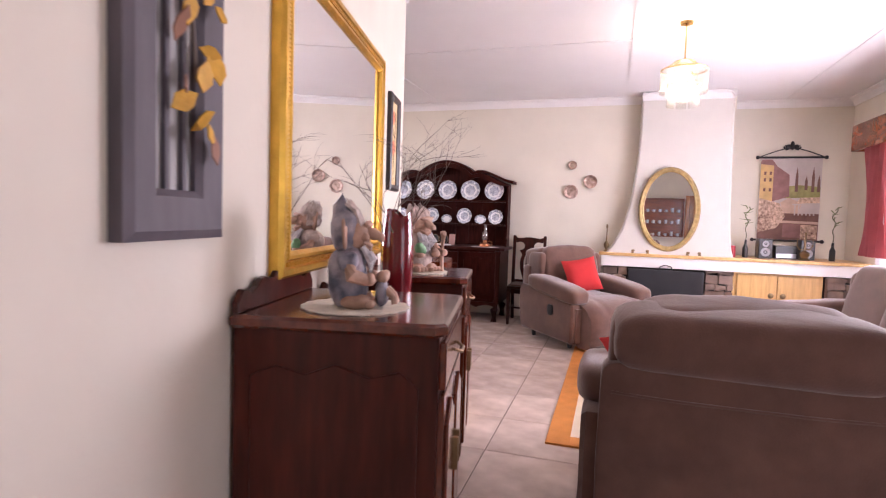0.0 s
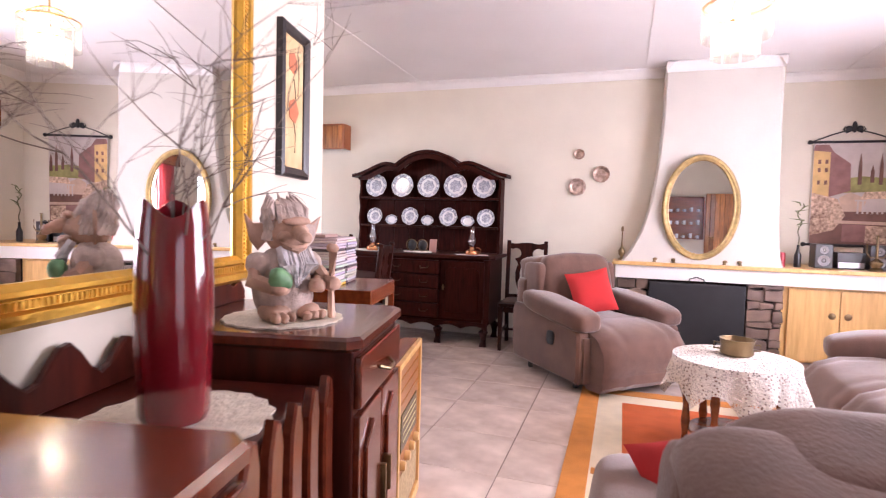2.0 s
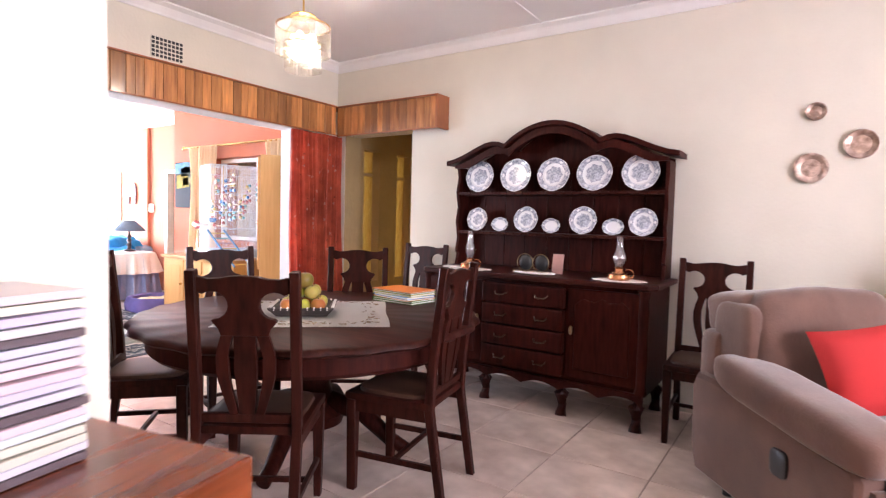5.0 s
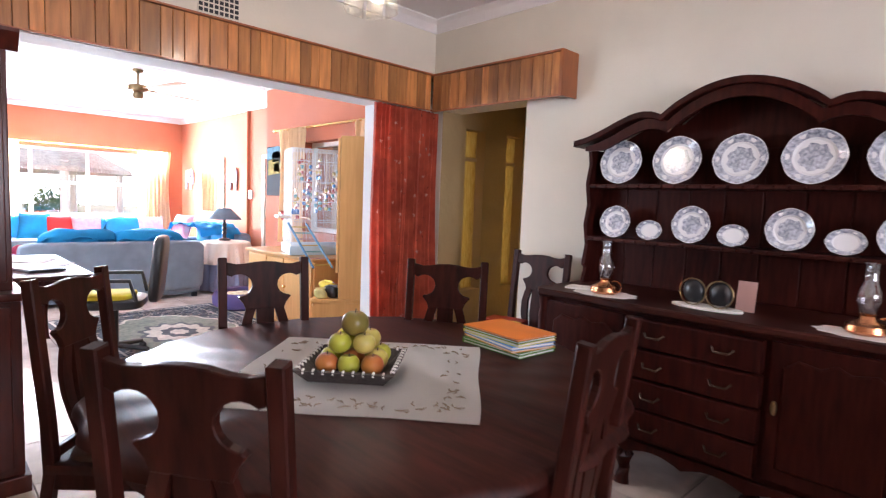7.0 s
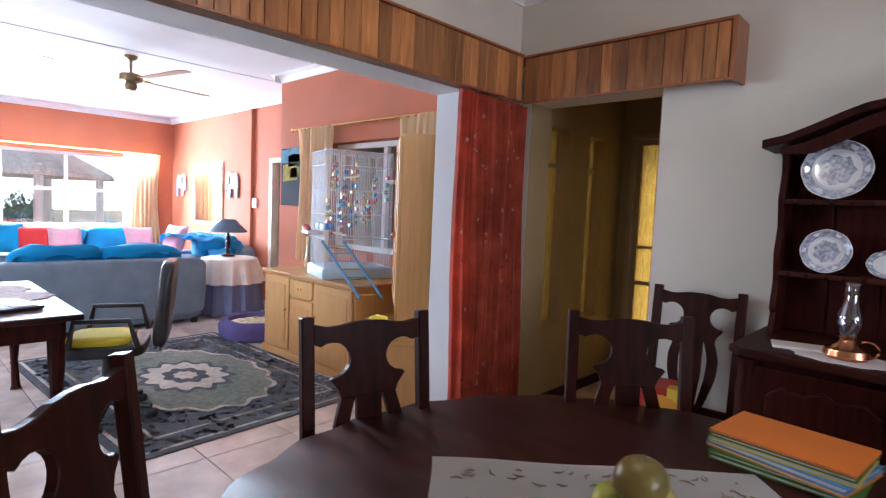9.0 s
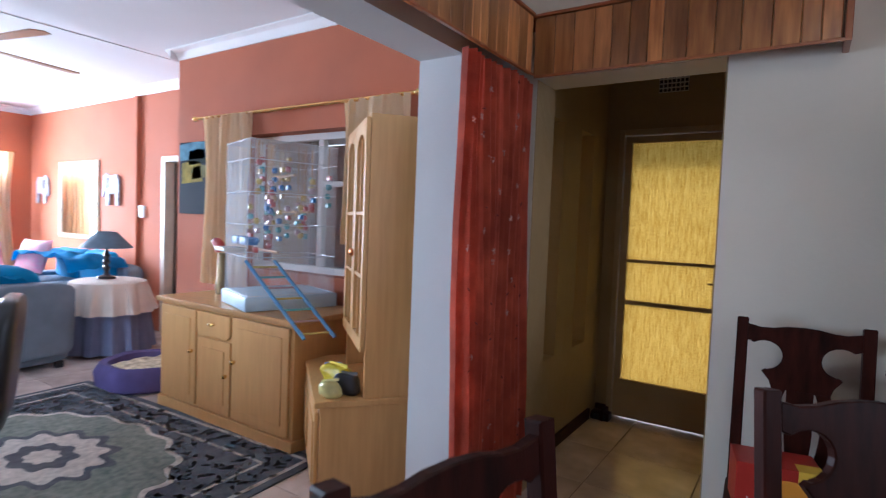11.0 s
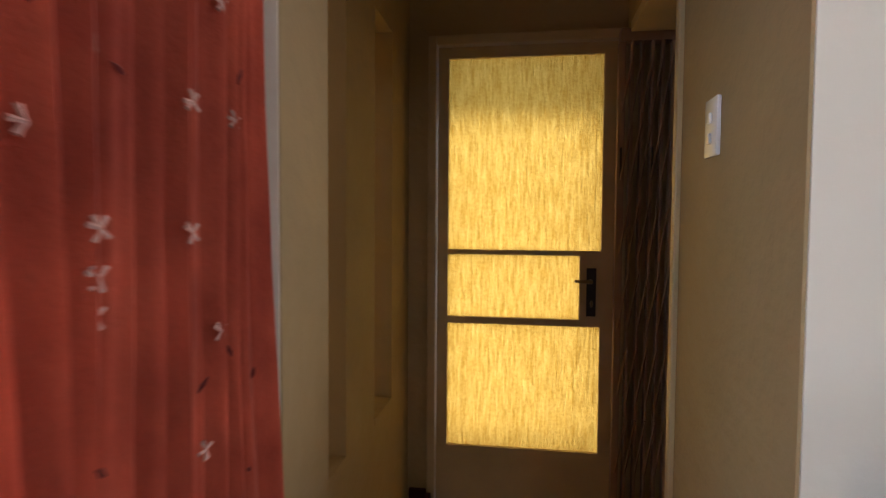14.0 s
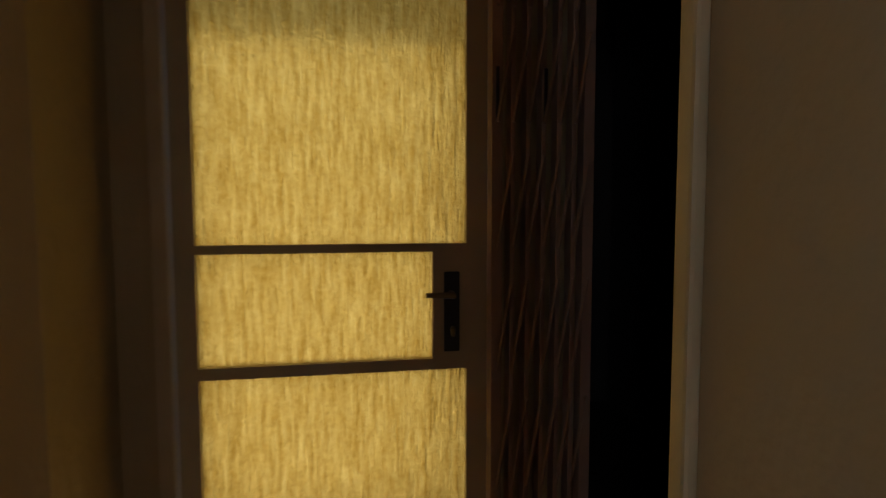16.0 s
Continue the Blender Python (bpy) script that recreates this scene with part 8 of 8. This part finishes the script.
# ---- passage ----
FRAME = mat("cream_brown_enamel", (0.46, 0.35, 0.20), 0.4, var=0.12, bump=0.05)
pdr = thing("door_1", "cream painted steel passage door with three amber glass panes", "door")
tagged(pdr, kind="structure")
bm = box(B(), -3.298, -3.262, 9.06, 9.16, 0, 2.075, 0.006)
box(bm, -2.50, -2.464, 9.06, 9.16, 0, 2.075, 0.006)
box(bm, -3.262, -2.50, 9.06, 9.16, 2.035, 2.075, 0.006)
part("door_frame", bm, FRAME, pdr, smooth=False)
bm = B()
for x0, x1, z0, z1 in ((-3.258, -3.212, 0.012, 2.03), (-2.558, -2.504, 0.012, 2.03), (-3.212, -2.558, 0.012, 0.287), (-3.212, -2.558, 0.833, 0.862), (-3.212, -2.558, 1.136, 1.157), (-3.212, -2.558, 1.982, 2.03), (-2.645, -2.558, 0.862, 1.136)):
    box(bm, x0, x1, 9.09, 9.13, z0, z1)
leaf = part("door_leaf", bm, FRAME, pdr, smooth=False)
for x0, x1, z0, z1 in ((-3.216, -2.554, 0.283, 0.837), (-3.216, -2.641, 0.858, 1.14), (-3.216, -2.554, 1.153, 1.986)):
    part("pane", box(B(), x0, x1, 9.106, 9.112, z0, z1), AMBER, leaf, "reeded amber glass", smooth=False)
part("lock_plate", box(B(), -2.617, -2.577, 9.082, 9.09, 0.88, 1.085, 0.003), BLACK, leaf, smooth=False)
part("door_handle", tube(B(), [(-2.60, 9.085, 1.03), (-2.60, 9.045, 1.03), (-2.67, 9.04, 1.032)], [0.009, 0.009, 0.006], 8), PEWTER, leaf)
part("key", soft(B(), (-2.597, 9.07, 0.935), (0.006, 0.015, 0.014), 0.8, 6), PEWTER, leaf)
sl = thing("window_5", "two narrow amber glass slits in the passage wall", "window")
tagged(sl, kind="structure")
for y0, y1 in ((7.985, 8.235), (8.54, 8.79)):
    part("pane", box(B(), -3.498, -3.492, y0, y1, 0.58, 2.0), AMBER, sl, "reeded amber glass", smooth=False)
    part("glazing_bar", box(B(), -3.505, -3.48, y0, y1, 1.735, 1.765), FRAME, sl, smooth=False)
    part("sill", box(B(), -3.49, -3.387, y0 + 0.001, y1 - 0.001, 0.56, 0.584, 0.003), PASS, sl, smooth=False)
gt = thing("security_gate", "brown folding trellis security gate pushed back against the wall", "gate", (0, 9.03, 0))
GATE = mat("brown_gate_paint", (0.30, 0.18, 0.12), 0.4, var=0.2)
for k in range(7):
    x = -2.50 + 0.039 * k
    b_ = part("upright", box(B(), x - 0.006 if k not in (0, 6) else x - 0.014, x + 0.006 if k not in (0, 6) else x + 0.014, -0.02, 0.02, 0.03, 2.0, 0.002), GATE, gt, smooth=False)
    if k < 6:
        for z in (0.25, 0.55, 0.85, 1.15, 1.45, 1.72):
            part("lattice_bar", tube(B(), [(x, -0.026, z), (x + 0.037, -0.026, z + 0.22)], 0.005, 5), GATE, gt)
for x in (-2.50, -2.38):
    part("slot_plate", box(B(), x - 0.004, x + 0.004, -0.0235, -0.019, 1.45, 1.58), BLACK, gt, smooth=False)
part("track", box(B(), -2.508, -2.24, -0.03, 0.03, 2.0, 2.05, 0.004), GATE, gt, smooth=False)
of = thing("door_3", "yellowish steel frame round the unlit side opening", "door frame")
tagged(of, kind="structure")
bm = box(B(), -2.48, -2.26, 8.28, 8.312, 0, 2.06, 0.006)
box(bm, -2.48, -2.26, 8.312, 8.96, 2.02, 2.06, 0.004)
part("frame", bm, mat("yellowed_enamel", (0.50, 0.38, 0.20), 0.4, var=0.1), of, smooth=False)
ps_ = thing("light_switch", "white upright light switch plate on the passage wall", "switch", (-2.466, 8.015, 1.482), -90)
part("plate", box(B(), -0.04, 0.04, -0.010, 0, -0.065, 0.065, 0.004), PORC, ps_)
for z in (-0.025, 0.02):
    part("rocker", box(B(), -0.010, 0.010, -0.016, -0.010, z - 0.012, z + 0.012, 0.003), PORC, ps_)
sd = thing("door_stop", "dark wooden block at the foot of the passage door", "door stop", (-3.30, 8.98, 0))
part("block", box(B(), -0.07, 0.06, -0.04, 0.05, 0, 0.055, 0.008), CHAIRW, sd)
part("rubber", box(B(), -0.05, 0.04, -0.046, -0.04, 0.01, 0.045, 0.002), BLACKP, sd)

# ---- floor tiles: the ones passed nearest are single pieces ----
TS = 0.51
tile_bm = box(B(), 0.0025, TS - 0.0025, 0.0025, TS - 0.0025, -0.009, 0.0)
for f in tile_bm.faces:
    f.smooth = False
bmesh.ops.bevel(tile_bm, geom=[e for e in tile_bm.edges if all(v.co.z > -0.001 for v in e.verts)], offset=0.002, segments=1, affect="EDGES")
tile_me = bpy.data.meshes.new("tile")
tile_bm.to_mesh(tile_me)
tile_bm.free()
tile_me.materials.append(TILE)
verts, faces = [], []
base_v = [tuple(v.co) for v in tile_me.vertices]
base_f = [tuple(p.vertices) for p in tile_me.polygons]
for i in range(-24, 9):
    for k in range(-12, 10):
        x, y = -0.02 + TS * i, 4.37 + TS * k
        if x < -11.9 or x > 3.6 or y < -1.4 or y > 9.0:
            continue
        near = (-3.7 < x < 2.5 and 1.6 < y < 8.9) or (-7.2 < x <= -3.7 and 4.6 < y < 7.7)
        if near:
            o = new("tile", tile_me)
            o.location = (x, y, 0)
            o.parent = floor_ob
        else:
            q = len(verts)
            verts += [(a + x, b + y, c) for a, b, c in base_v]
            faces += [tuple(w + q for w in f) for f in base_f]
rest = bpy.data.meshes.new("tile_field")
rest.from_pydata(verts, [], faces)
rest.materials.append(TILE)
ro = new("tile_field", rest)
ro.parent = floor_ob
tagged(ro, "outlying beige ceramic floor tiles", kind="stuff")
